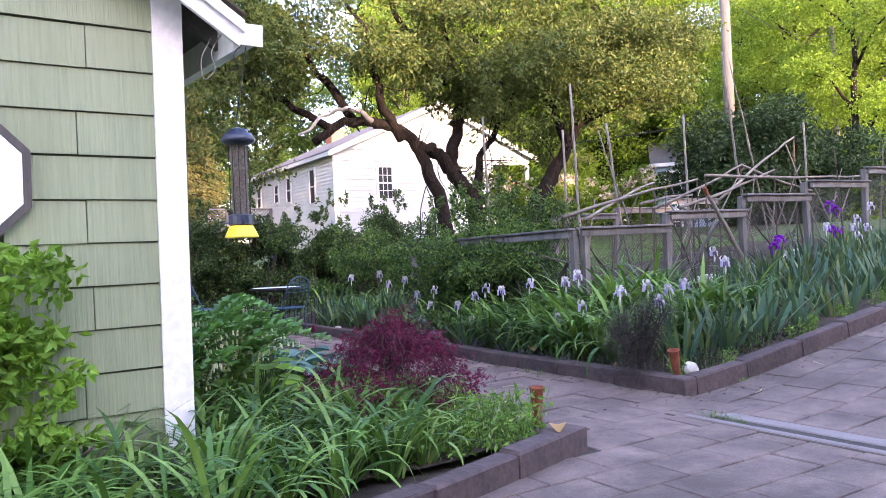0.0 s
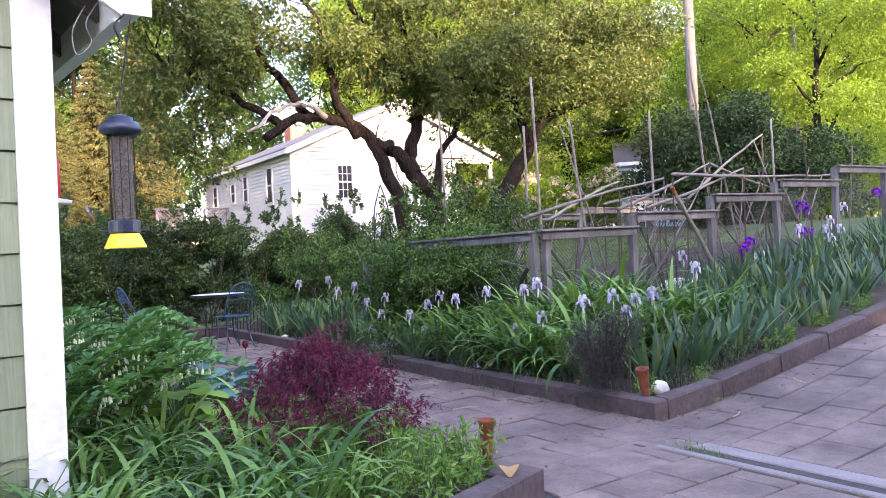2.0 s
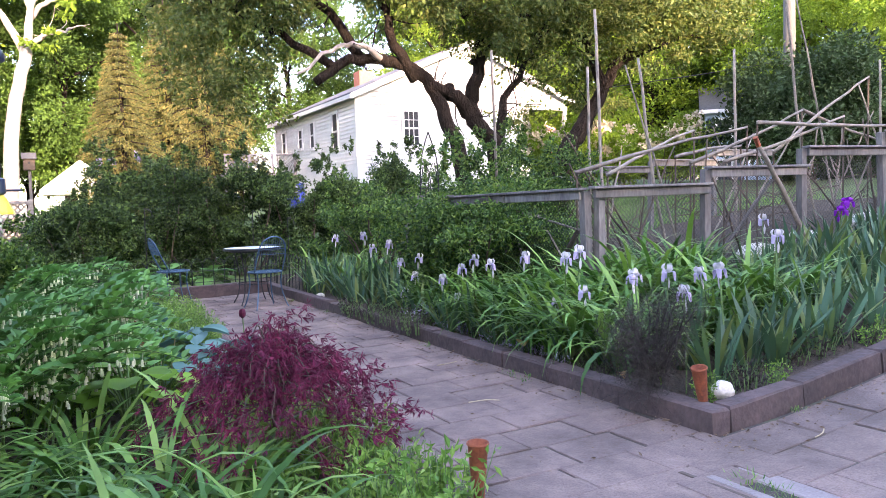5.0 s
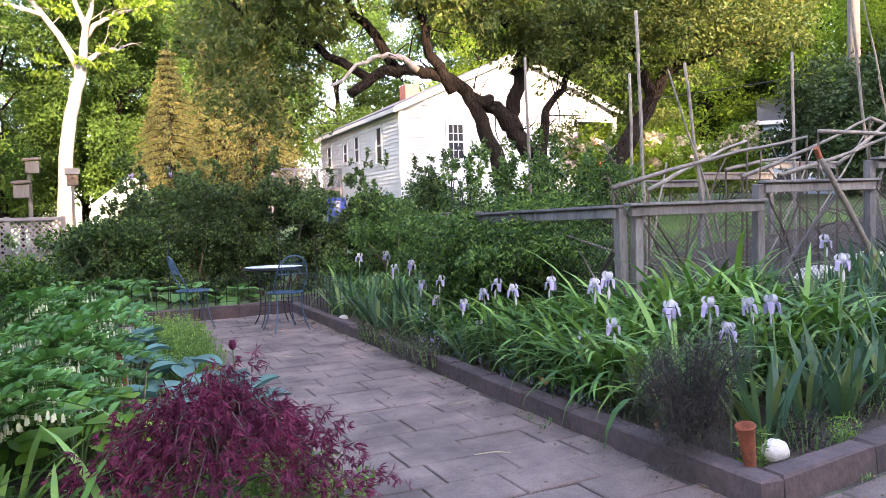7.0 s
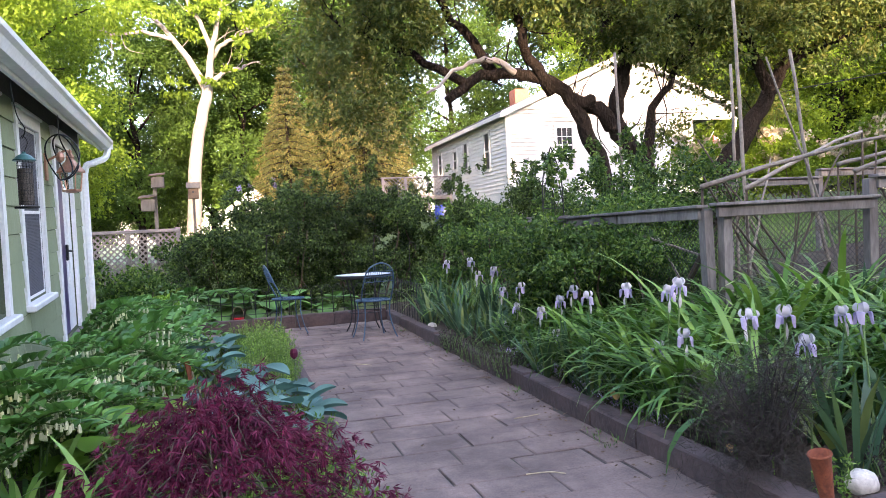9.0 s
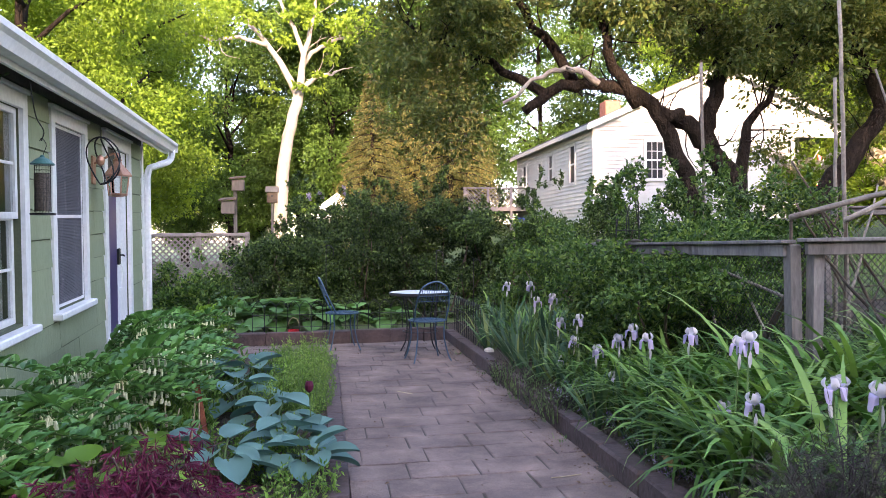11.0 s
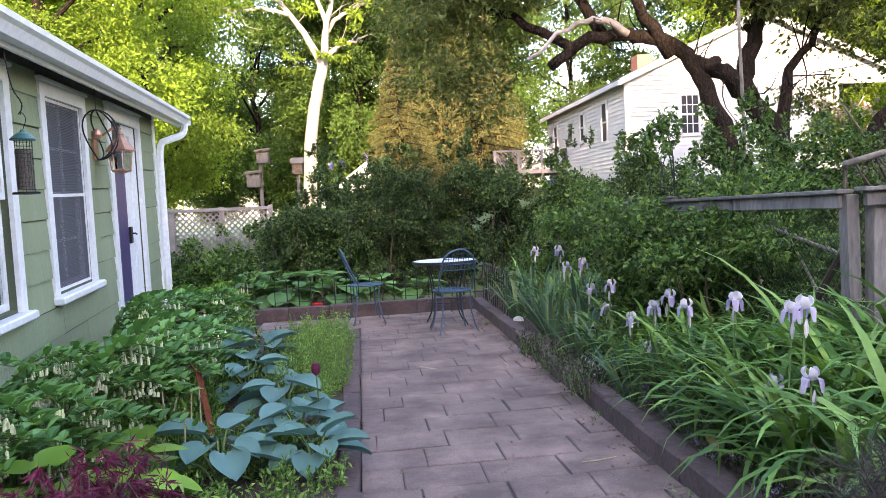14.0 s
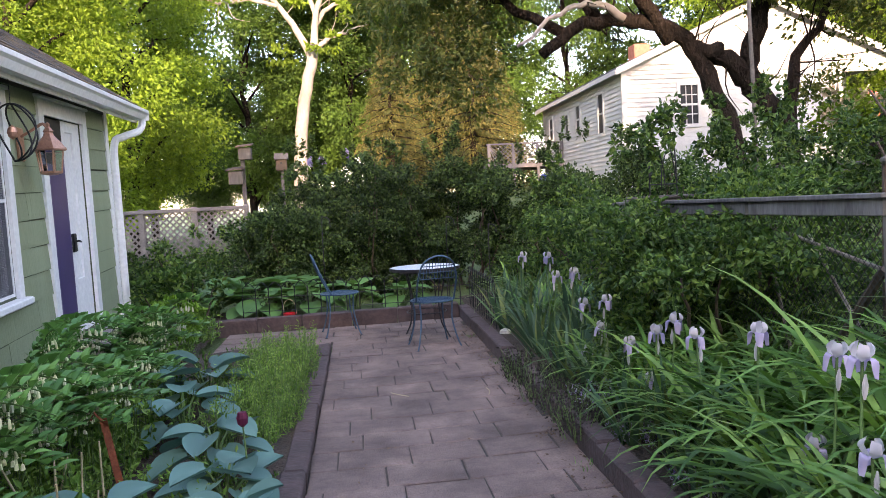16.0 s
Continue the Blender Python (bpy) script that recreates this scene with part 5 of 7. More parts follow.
utility_pole(17.5, 13.0, 9.5, 0.19, "grey wooden utility pole beside evergreen shrubs")
utility_pole(26.9, 15.0, 10.0, 0.14, "grey wooden utility pole among far trees")
w = Geo()
for a, b in (((17.5, 13.0, 5.2), (7.0, 34, 6.0)), ((17.5, 13.0, 5.4), (26.9, 15.0, 7.2)), ((17.5, 13.0, 9.3), (26.9, 15.0, 9.6))):
    A, B = Vector(a), Vector(b)
    w.tube([A.lerp(B, i / 8) - Vector((0, 0, 0.5 * (1 - (2 * i / 8 - 1) ** 2))) for i in range(9)], 0.014, 5)
single("overhead_cable", w, "black_metal", (0, 0, 0), "black overhead cables between utility poles", "cable")


def lattice_fence():
    f = thing("lattice_fence", (-7.2, 12.5, lay(-5, 12.5)), "weathered grey lattice fence panels with top rail", "fence")
    n, w, h = 5, 0.85, 1.42
    for k in range(n + 1):
        part("post", Geo().box(k * w - 0.04, -0.04, -0.2, k * w + 0.04, 0.04, h + 0.06, 0.006), "lattice", f)
    part("rail", Geo().box(-0.04, -0.05, h - 0.02, n * w + 0.04, 0.05, h + 0.04, 0.005), "lattice", f)
    part("rail", Geo().box(0, -0.03, 0.08, n * w, 0.03, 0.15, 0.005), "lattice", f)
    L, H = n * w, h - 0.17
    for s in (1, -1):
        k = -H if s == 1 else 0.0
        while k < (L if s == 1 else L + H):
            a, b = (k, 0.15), (k + s * H, 0.15 + H)
            pts = []
            for t in (0.0, 1.0):
                pts.append((a[0] + (b[0] - a[0]) * t, a[1] + (b[1] - a[1]) * t))
            (xa, za), (xb, zb) = pts
            lo, hi = 0.0, 1.0
            if xb != xa:
                t0, t1 = sorted(((0 - xa) / (xb - xa), (L - xa) / (xb - xa)))
                lo, hi = max(lo, t0), min(hi, t1)
            if hi - lo > 0.05:
                p, q = (xa + (xb - xa) * lo, za + (zb - za) * lo), (xa + (xb - xa) * hi, za + (zb - za) * hi)
                y = 0.006 * s
                v = [(p[0] - 0.02, y - 0.004, p[1]), (p[0] + 0.02, y - 0.004, p[1]), (q[0] + 0.02, y - 0.004, q[1]), (q[0] - 0.02, y - 0.004, q[1])]
                v += [(x, y2 + 0.008, z) for x, y2, z in v]
                g = Geo().add(v, [(0, 1, 2, 3), (7, 6, 5, 4), (0, 3, 7, 4), (1, 5, 6, 2), (0, 4, 5, 1), (3, 2, 6, 7)])
                part("slat", g, "lattice", f)
            k += 0.105
    return f


lattice_fence()
for x, w, top in ((-5.6, 0.7, 0.75), (-4.3, 0.7, 0.95), (-3.2, 0.6, 1.1)):
    shrub("shrub", "loose low green shrub before the lattice fence", "shrub", x, 12.1, bank(-w, w, 0.05, top, 0.2, 14), 3600, 0.07, "rose_leaf", 10, "shrubs by the lattice fence")


def bird_house_pole():
    p = thing("birdhouse", (-3.88, 19.0, lay(-4, 19)), "weathered wooden birdhouses on a tall post", "birdhouse")
    part("post", Geo().box(-0.045, -0.045, -0.3, 0.045, 0.045, 2.75, 0.005), "pole_wood", p)
    for z, s, x in ((2.55, 0.17, 0.1), (1.95, 0.19, -0.15)):
        b = part("box", Geo().box(x - s, -s, z, x + s * 0.8, s * 0.5, z + s * 1.7, 0.01), "pole_wood", p)
        r = Geo()
        r.add([(x - s - 0.06, -s - 0.06, z + s * 1.7), (x + s, -s - 0.06, z + s * 1.9), (x + s, s, z + s * 2.3), (x - s - 0.06, s, z + s * 2.1)] + [(x - s - 0.06, -s - 0.06, z + s * 1.7 + 0.03), (x + s, -s - 0.06, z + s * 1.9 + 0.03), (x + s, s, z + s * 2.3 + 0.03), (x - s - 0.06, s, z + s * 2.1 + 0.03)],
              [(3, 2, 1, 0), (4, 5, 6, 7), (0, 1, 5, 4), (1, 2, 6, 5), (2, 3, 7, 6), (3, 0, 4, 7)])
        part("roof", r, "dark_stick", b)


bird_house_pole()
bx = thing("birdhouse", (-2.93, 19.0, lay(-3, 19)), "single weathered birdhouse on a post behind the hedge", "birdhouse")
part("post", Geo().box(-0.035, -0.035, -0.3, 0.035, 0.035, 2.2, 0.005), "pole_wood", bx)
bbox = part("box", Geo().box(-0.13, -0.12, 2.2, 0.13, 0.12, 2.5, 0.01), "dark_stick", bx)
part("roof", Geo().add([(-0.17, -0.17, 2.48), (0.17, -0.17, 2.48), (0.17, 0.17, 2.48), (-0.17, 0.17, 2.48), (-0.17, 0, 2.64), (0.17, 0, 2.64)], [(3, 2, 1, 0), (0, 1, 5, 4), (2, 3, 4, 5), (0, 4, 3), (1, 2, 5)]), "pole_wood", bbox)
part("hole", Geo().lathe([(0.03, 0.0), (0.03, 0.004)], 12).mesh("hole"), "black_metal", bbox).matrix_basis = Matrix.Translation((0, -0.122, 2.38)) @ pose(0, 0, 0, 90, 0, 0)
# white garden tent far behind the hedge
tent = thing("garden_tent", (-1.0, 34.0, lay(-1.0, 34) - 0.2), "white peaked garden tent beyond the hedge", "tent")
part("canopy", Geo().add([(-1.6, -1.6, 1.9), (1.6, -1.6, 1.9), (1.6, 1.6, 1.9), (-1.6, 1.6, 1.9), (0, 0, 3.2), (-1.6, -1.6, 1.7), (1.6, -1.6, 1.7), (1.6, 1.6, 1.7), (-1.6, 1.6, 1.7)], [(0, 1, 4), (1, 2, 4), (2, 3, 4), (3, 0, 4), (5, 6, 1, 0), (6, 7, 2, 1), (7, 8, 3, 2), (8, 5, 0, 3)]), "white_cloth", tent)
for x in (-1.55, 1.55):
    for y in (-1.55, 1.55):
        part("leg", Geo().tube([(x, y, -0.1), (x, y, 1.72)], 0.03, 6), "white_cloth", tent)
# ---------------------------------------------------------------- vegetable enclosure
FY, FX0, FSTEP = 2.48, 1.24, 1.37


def wire_panel(g, place, u0, u1, z0, z1, pitch=0.045, r=0.0032):
    """Diagonal netting between two posts."""
    H, W = z1 - z0, u1 - u0
    for s in (1, -1):
        k = -H
        while k < W + H:
            a, b = (k, 0.0), (k + s * H, H)
            t0, t1 = sorted(((0 - a[0]) / (b[0] - a[0]), (W - a[0]) / (b[0] - a[0])))
            lo, hi = max(0.0, t0), min(1.0, t1)
            if hi - lo > 0.02:
                p = [place(u0 + a[0] + (b[0] - a[0]) * t + o, z0 + H * t, 0.002 * s) for t, o in ((lo, -r), (lo, r), (hi, r), (hi, -r))]
                g.add(p, [(0, 1, 2, 3)])
            k += pitch


def enclosure():
    f = thing("garden_fence", (0, 0, 0), "weathered grey timber and wire-mesh fence around a vegetable plot", "fence")
    tops = [1.30, 1.46, 1.66, 1.85, 2.06, 2.14]

    def post(x, y, z, w=0.07):
        b = lay(x, y)
        r = random.Random(int(x * 100 + y * 7))
        m = Matrix.Translation((x, y, b)) @ pose(0, 0, 0, r.uniform(-1.2, 1.2), r.uniform(-1.2, 1.2), r.uniform(-4, 4))
        part("post", Geo().box(-w / 2, -w / 2, -0.25, w / 2, w / 2, z - b, 0.006, m), "old_wood", f)

    def rail(p, q, h=0.078, t=0.035, tilt=0.0):
        P, Q = Vector(p), Vector(q)
        d = Q - P
        m = Matrix.Translation(P) @ pose(0, 0, 0, 0, -math.degrees(math.atan2(d.z, Vector((d.x, d.y)).length)), math.degrees(math.atan2(d.y, d.x)))
        part("rail", Geo().box(0, -t / 2, -h, d.length, t / 2, 0, 0.005, m), "old_wood", f)
        part("rail_cap", Geo().box(-0.03, -t / 2 - 0.03, 0.001, d.length + 0.03, t / 2 + 0.03, 0.024, 0.004, m), "old_wood", f)

    for k, z in enumerate(tops):
        x0, x1 = FX0 + k * FSTEP, FX0 + (k + 1) * FSTEP
        if k == 0:
            post(x0 + 0.10, FY, z - 0.003)
        post(x1, FY, tops[min(k + 1, len(tops) - 1)] - 0.003)
        rail((x0 + 0.02, FY - 0.062, z), (x1 - 0.02, FY - 0.062, z + 0.01))
        g = Geo()
        wire_panel(g, lambda u, zz, d: (u, FY + 0.05 + d, zz), x0, x1, lay(x0, FY), z - 0.02)
        part("wire_mesh", g, "wire", f, "grey wire netting")
    part("brace", Geo().tube([(FX0 + 1.45, FY + 0.08, 0.45), (FX0 + 2.4, FY + 0.08, 1.35)], 0.018, 7), "old_wood", f)
    for k in range(3):
        y0, y1 = FY + k * 1.2, FY + (k + 1) * 1.2
        z = 1.29 - 0.01 * k
        if k != 1:
            post(FX0, y0 + 0.02, z - 0.003)
        if k == 2:
            post(FX0, y1 - 0.05, z - 0.003)
        rail((FX0 - 0.062, y0 + 0.02, z), (FX0 - 0.062, y1 - 0.02, z - 0.01))
        g = Geo()
        wire_panel(g, lambda u, zz, d: (FX0 + 0.05 + d, u, zz), y0, y1, 0.12, z - 0.02)
        part("wire_mesh", g, "wire", f, "grey wire netting")
    for a, b, r2, mt in (((FX0 + 0.09, 2.75, 0.95), (FX0 + 0.09, 3.7, 1.12), 0.011, "stick"), ((FX0 + 0.12, 3.55, 0.30), (FX0 + 0.12, 3.75, 0.85), 0.011, "stick"), ((FX0 + 0.14, 2.72, 0.62), (FX0 + 0.14, 3.4, 0.22), 0.012, "stick"),
                         ((FX0 + 0.10, 2.74, 0.95), (FX0 + 0.10, 3.35, 0.25), 0.024, "dark_stick"), ((FX0 + 0.16, 2.76, 0.35), (FX0 + 0.16, 3.45, 1.08), 0.010, "stick")):
        part("brace", Geo().tube([a, b], r2, 7), mt, f)
    for k, z in enumerate([1.30, 1.52, 1.66, 1.76, 1.92]):
        x0, x1 = FX0 + 0.1 + k * 1.36, FX0 + 0.1 + (k + 1) * 1.36
        post(x0 + 0.02, 6.2, z - 0.003)
        rail((x0 + 0.02, 6.14, z), (x1 - 0.02, 6.14, z))
        g = Geo()
        wire_panel(g, lambda u, zz, d: (u, 6.25 + d, zz), x0, x1, lay(x0, 6.2), z - 0.02, 0.075)
        part("wire_mesh", g, "wire", f, "grey wire netting")


enclosure()

def spread(p):
    """Places along the fence, stretched with its bays and its climb."""
    k = (p[0] - 1.30) / 1.28
    return (1.24 + 1.37 * k, p[1] - 0.16) + tuple(z + 0.05 + 0.02 * k for z in p[2:])


# crossing pea sticks and poles laid over the plot
STICKS = [((1.6, 3.2, 1.41), (3.91, 3.35, 1.86)), ((3.67, 3.0, 1.87), (7.28, 3.15, 1.89)), ((2.26, 3.6, 1.39), (3.55, 3.75, 1.86)), ((3.06, 3.3, 1.48), (4.89, 3.45, 2.07)),
          ((4.37, 3.4, 1.58), (6.21, 3.55, 2.52)), ((3.21, 3.0, 1.47), (5.2, 3.15, 1.97)), ((3.33, 3.8, 1.57), (4.47, 3.95, 1.7)), ((4.95, 3.5, 2.08), (6.72, 3.65, 1.71))]
for k, (a, b) in enumerate(STICKS):
    A, B = Vector(spread(a)), Vector(spread(b))
    s = Geo()
    limb(s, [A, A.lerp(B, 0.5) + Vector((0, 0, 0.03 * (-1) ** k)), B], 0.022, 0.012, 8, 7, 0.006)
    g2 = thing("garden_stick", (0, 0, 0), "bare pale branch laid across the vegetable plot", "stick", "crossed sticks over the plot")
    part("branch", s, "stick", g2, smooth=True)
    # a prop to the ground holds each end up
    for P in (A, B):
        part("prop", Geo().tube([(P.x, P.y + 0.02, lay(P.x, P.y) - 0.1), (P.x + 0.02, P.y + 0.02, P.z + 0.02)], 0.011, 6), "dark_stick", g2)
LEAN = [((3.48, 3.4), (5.08, 3.55, 2.06)), ((2.67, 2.78), (3.34, 2.85, 1.39)), ((4.42, 2.8), (5.4, 2.9, 1.61)), ((3.3, 3.65), (2.42, 3.5, 2.49)), ((5.9, 3.75), (4.93, 3.6, 3.62)), ((3.5, 3.0), (2.82, 2.78, 1.32)), ((6.5, 3.3), (5.87, 3.45, 2.4)), ((2.6, 3.2), (1.62, 3.0, 1.22)), ((5.4, 3.2), (4.2, 2.9, 1.4)), ((6.7, 3.1), (5.5, 2.85, 1.6)),
        ((3.6, 4.6), (2.6, 4.4, 1.5)), ((4.4, 4.4), (5.4, 4.6, 1.9)), ((5.6, 4.9), (4.8, 4.7, 2.0)), ((6.6, 4.5), (7.4, 4.3, 2.2)), ((2.4, 4.0), (3.1, 4.4, 1.7))]
lr = random.Random(77)
for _ in range(18):
    ax, ay = lr.uniform(2.6, 8.2), lr.uniform(2.85, 4.6)
    LEAN.append(((ax, ay), (ax + lr.uniform(-0.9, 0.9), ay + lr.uniform(-0.2, 0.2), lay(ax, ay) + lr.uniform(0.8, 1.5))))
for foot, tip in LEAN:
    (x, y), tip = spread(foot), spread(tip)
    s = Geo()
    A, B = Vector((x, y, lay(x, y) - 0.08)), Vector(tip)
    limb(s, [A, A.lerp(B, 0.5) + Vector((0.02, 0, 0.02)), B], 0.016, 0.008, 7, 6, 0.008)
    if rng.random() < 0.6:
        p = A.lerp(B, 0.55)
        limb(s, [p, p + Vector((rng.normal() * 0.2, 0.05, 0.3))], 0.008, 0.004, 4, 5, 0.004)
    single("garden_stick", s, "stick" if rng.random() < 0.6 else "dark_stick", (0, 0, 0), "bare branch leaning in the vegetable plot", "stick", "leaning sticks", smooth=True)
s = Geo()
limb(s, [(4.0, 2.30, lay(4.0, 2.3) - 0.1), (3.55, 2.30, 1.12), (3.1, 2.27, 1.66)], 0.028, 0.022, 8, 9, 0.004)
prop_pole = single("wooden_prop", s, "stick", (0, 0, 0), "pale wooden pole leaning against the fence", "pole", smooth=True)
part("tip", Geo().tube([(3.1, 2.27, 1.66), (3.04, 2.26, 1.74)], 0.0235, 9), "rust", prop_pole, "red-brown painted tip")
for x, y, z, dx in ((2.14, 5.4, 3.07, 0.05), (3.38, 5.1, 2.89, 0.0), (2.77, 4.2, 3.34, 0.1), (3.4, 4.2, 2.84, 0.5), (5.0, 4.2, 3.05, 0.0), (5.95, 4.2, 4.1, 0.7), (8.0, 4.2, 3.09, 0.02)):
    s = Geo()
    limb(s, [(x + dx, y, lay(x, y) - 0.2), (x + dx * 0.4 + 0.01, y, 0.5 * z), (x, y, z)], 0.02, 0.016, 10, 8, 0.004)
    single("garden_pole", s, "stick", (0, 0, 0), "tall slender wooden pole standing in the plot", "pole", "tall poles", smooth=True)
tangle = Geo()
for _ in range(70):
    x, y = rng.uniform(3.2, 8.0), rng.uniform(2.9, 5.8)
    a = rng.uniform(0, 6.28)
    p = Vector((x, y, lay(x, y) + rng.uniform(0.02, 0.45)))
    d = Vector((math.cos(a), math.sin(a) * 0.4, rng.normal() * 0.25)) * rng.uniform(0.4, 1.1)
    limb(tangle, [p, p + d * 0.5 + Vector((0, 0, 0.05)), p + d], 0.009, 0.004, 4, 5, 0.02)
tagged(part("brush_pile", tangle, "dark_stick"), "tangle of dead twigs inside the vegetable plot", "twigs", kind="stuff")
for x, y, sx in ((3.9, 2.95, 0.5), (4.7, 3.0, 0.42), (6.0, 3.1, 0.5)):
    st = Geo()
    st.lathe([(sx * 0.9, -0.05), (sx, 0.04), (sx * 0.75, 0.12), (sx * 0.2, 0.15)], 9)
    ob = single("garden_stone", st, "stone", Matrix.Translation((x, y, lay(x, y))) @ Matrix.Diagonal((0.6, 0.35, 1, 1)), "flat pale stone at the fence foot", "stone", "stones at the fence foot")

# trellis between the roses
tr = thing("trellis", (1.9, 6.7, lay(1.9, 6.7) + 0.03), "black iron garden trellis with a pointed arch", "trellis")
for s in (-1, 1):
    part("upright", Geo().tube(curve_pts([(s * 0.14, 0, -0.1), (s * 0.14, 0, 0.8), (s * 0.13, 0, 1.45), (s * 0.07, 0, 1.72), (0, 0, 1.92)], 18), 0.008, 6), "black_metal", tr)
    part("scroll", Geo().tube(curve_pts([(s * 0.13, 0.0, 1.2), (s * 0.08, 0, 1.5), (0.0, 0, 1.35), (s * -0.02, 0, 1.1)], 12), 0.006, 5), "black_metal", tr)
for z in (0.4, 0.8, 1.15):
    part("bar", Geo().tube([(-0.14, 0, z), (0.14, 0, z)], 0.006, 6), "black_metal", tr)


# ---------------------------------------------------------------- flower bed plants
def clump(name, label, category, n, length, lean, droop, width, leaf, radius, group):
    top = thing(name, Matrix.Identity(4), label, category, group)
    a = rng.uniform(0, 2 * math.pi, n)
    p = np.stack([np.cos(a) * radius * rng.random(n), np.sin(a) * radius * rng.random(n), np.full(n, -0.03)], 1)
    g = Geo().blades(p, a + rng.normal(size=n) * 0.5, rng.uniform(*length, n), rng.uniform(*lean, n), rng.uniform(*droop, n), rng.uniform(*width, n), 7)
    part("leaves", g, leaf, top)
    return top


def scatter(kinds, count, x0, x1, y0, y1, gap, keep=lambda x, y: True, scale=(0.8, 1.15), dz=0.05, seed=0):
    """Copies of the kinds over a stretch of bed, no closer than gap."""
    r = random.Random(seed)
    placed = []
    for _ in range(count * 30):
        if len(placed) >= count:
            break
        x, y = r.uniform(x0, x1), r.uniform(y0, y1)
        if not keep(x, y) or any((x - a) ** 2 + (y - b) ** 2 < gap * gap for a, b in placed):
            continue
        placed.append((x, y))
        s = r.uniform(*scale)
        copy_thing(r.choice(kinds), Matrix.Translation((x, y, lay(x, y) + dz)) @ pose(0, 0, 0, r.uniform(-5, 5), r.uniform(-5, 5), r.uniform(0, 360)) @ Matrix.Diagonal((s, s, s, 1)))
    return placed


def put(ob, x, y, dz=0.05, turn=0.0, s=1.0):
    ob.matrix_world = Matrix.Translation((x, y, lay(x, y) + dz)) @ pose(0, 0, 0, 0, 0, turn) @ Matrix.Diagonal((s, s, s, 1))
    return ob


iris_kinds = [put(clump("iris_clump", "clump of blue-green sword-shaped iris leaves", "iris plant", 17, (0.32, 0.64), (0.04, 0.65), (0.05, 0.7), (0.028, 0.048), "iris_leaf", 0.10, "iris clumps"), 0.5 + 0.5 * k, 0.45) for k in range(3)]
lily_kinds = [put(clump("daylily_clump", "clump of arching bright green daylily leaves", "daylily", 32, (0.45, 0.92), (0.08, 0.6), (1.2, 2.8), (0.022, 0.038), "lily_leaf", 0.11, "daylily clumps"), 0.75, 1.9 + 0.5 * k) for k in range(3)]
scatter(iris_kinds, 150, 0.42, 9.6, 0.32, 2.3, 0.20, lambda x, y: (x > 1.9 or y < 0.95) and y > 0.25 + 0.02 * x and not (x < 0.55 and 0.4 < y < 0.95), (0.62, 0.95), seed=11)
scatter(iris_kinds, 34, 0.28, 1.0, 4.6, 7.7, 0.24, scale=(0.75, 1.0), seed=12)
scatter(iris_kinds, 16, 0.24, 0.42, 1.0, 4.6, 0.22, scale=(0.6, 0.9), seed=18)
scatter(lily_kinds, 66, 0.36, 2.0, 1.0, 2.5, 0.18, scale=(0.8, 1.1), seed=13)
scatter(lily_kinds, 14, 0.95, 2.2, 2.0, 2.5, 0.2, scale=(1.05, 1.3), seed=33)
scatter(lily_kinds, 44, 0.38, 1.15, 2.5, 4.4, 0.18, scale=(0.75, 1.0), seed=14)
scatter(lily_kinds, 14, 0.5, 1.2, 4.9, 8.0, 0.3, scale=(0.7, 0.95), seed=15)


def iris_flower(z, label, up="petal_white", down="petal_violet"):
    """A bearded iris: stem, three upright standards, three hanging falls, a bud."""
    f = thing("iris_flower", Matrix.Identity(4), label, "iris flower", "iris flowers")
    part("stem", Geo().tube(curve_pts([(0, 0, -0.05), (0.012, 0.005, z * 0.5), (0, 0, z)], 8), 0.006, 6), "green_stem", f)

    def petal(az, rise, drop):
        n, w = 6, 0.05
        v = []
        for i in range(n + 1):
            t = i / n
            r = 0.010 + (0.034 * math.sin(t * math.pi * 0.86) if rise else 0.044 * math.sin(min(1, t * 1.5) * math.pi / 2))
            zz = z + (rise * t if rise else 0.018 * math.sin(t * math.pi) - drop * t ** 2)
            half = w * math.sin(math.pi * (0.10 + 0.76 * t)) ** 0.6 * (0.95 if rise else 0.9)
            for s in (-1, 0, 1):
                a = az + s * half / max(0.03, r) * 0.55
                rr2 = r + (0.006 if s == 0 else -0.003) + (0.004 * math.sin(7 * t) if s else 0)
                v.append((math.cos(a) * rr2, math.sin(a) * rr2, zz + (0.004 * math.sin(9 * t + s) if s else 0)))
        fc = []
        for i in range(n):
            for s in (0, 1):
                a = 3 * i + s
                fc.append((a, a + 1, a + 4, a + 3))
        return v, fc
    for k in range(3):
        part("standard_petal", Geo().add(*petal(k * 2.094, 0.052, 0)), up, f, smooth=True)
        part("fall_petal", Geo().add(*petal(k * 2.094 + 1.047, 0, 0.046)), down, f, smooth=True)
    part("bud", Geo().lathe([(0.004, -0.11), (0.010, -0.09), (0.011, -0.065), (0.003, -0.035)], 8, (0.022, 0.01, z)), up, f)
    return f


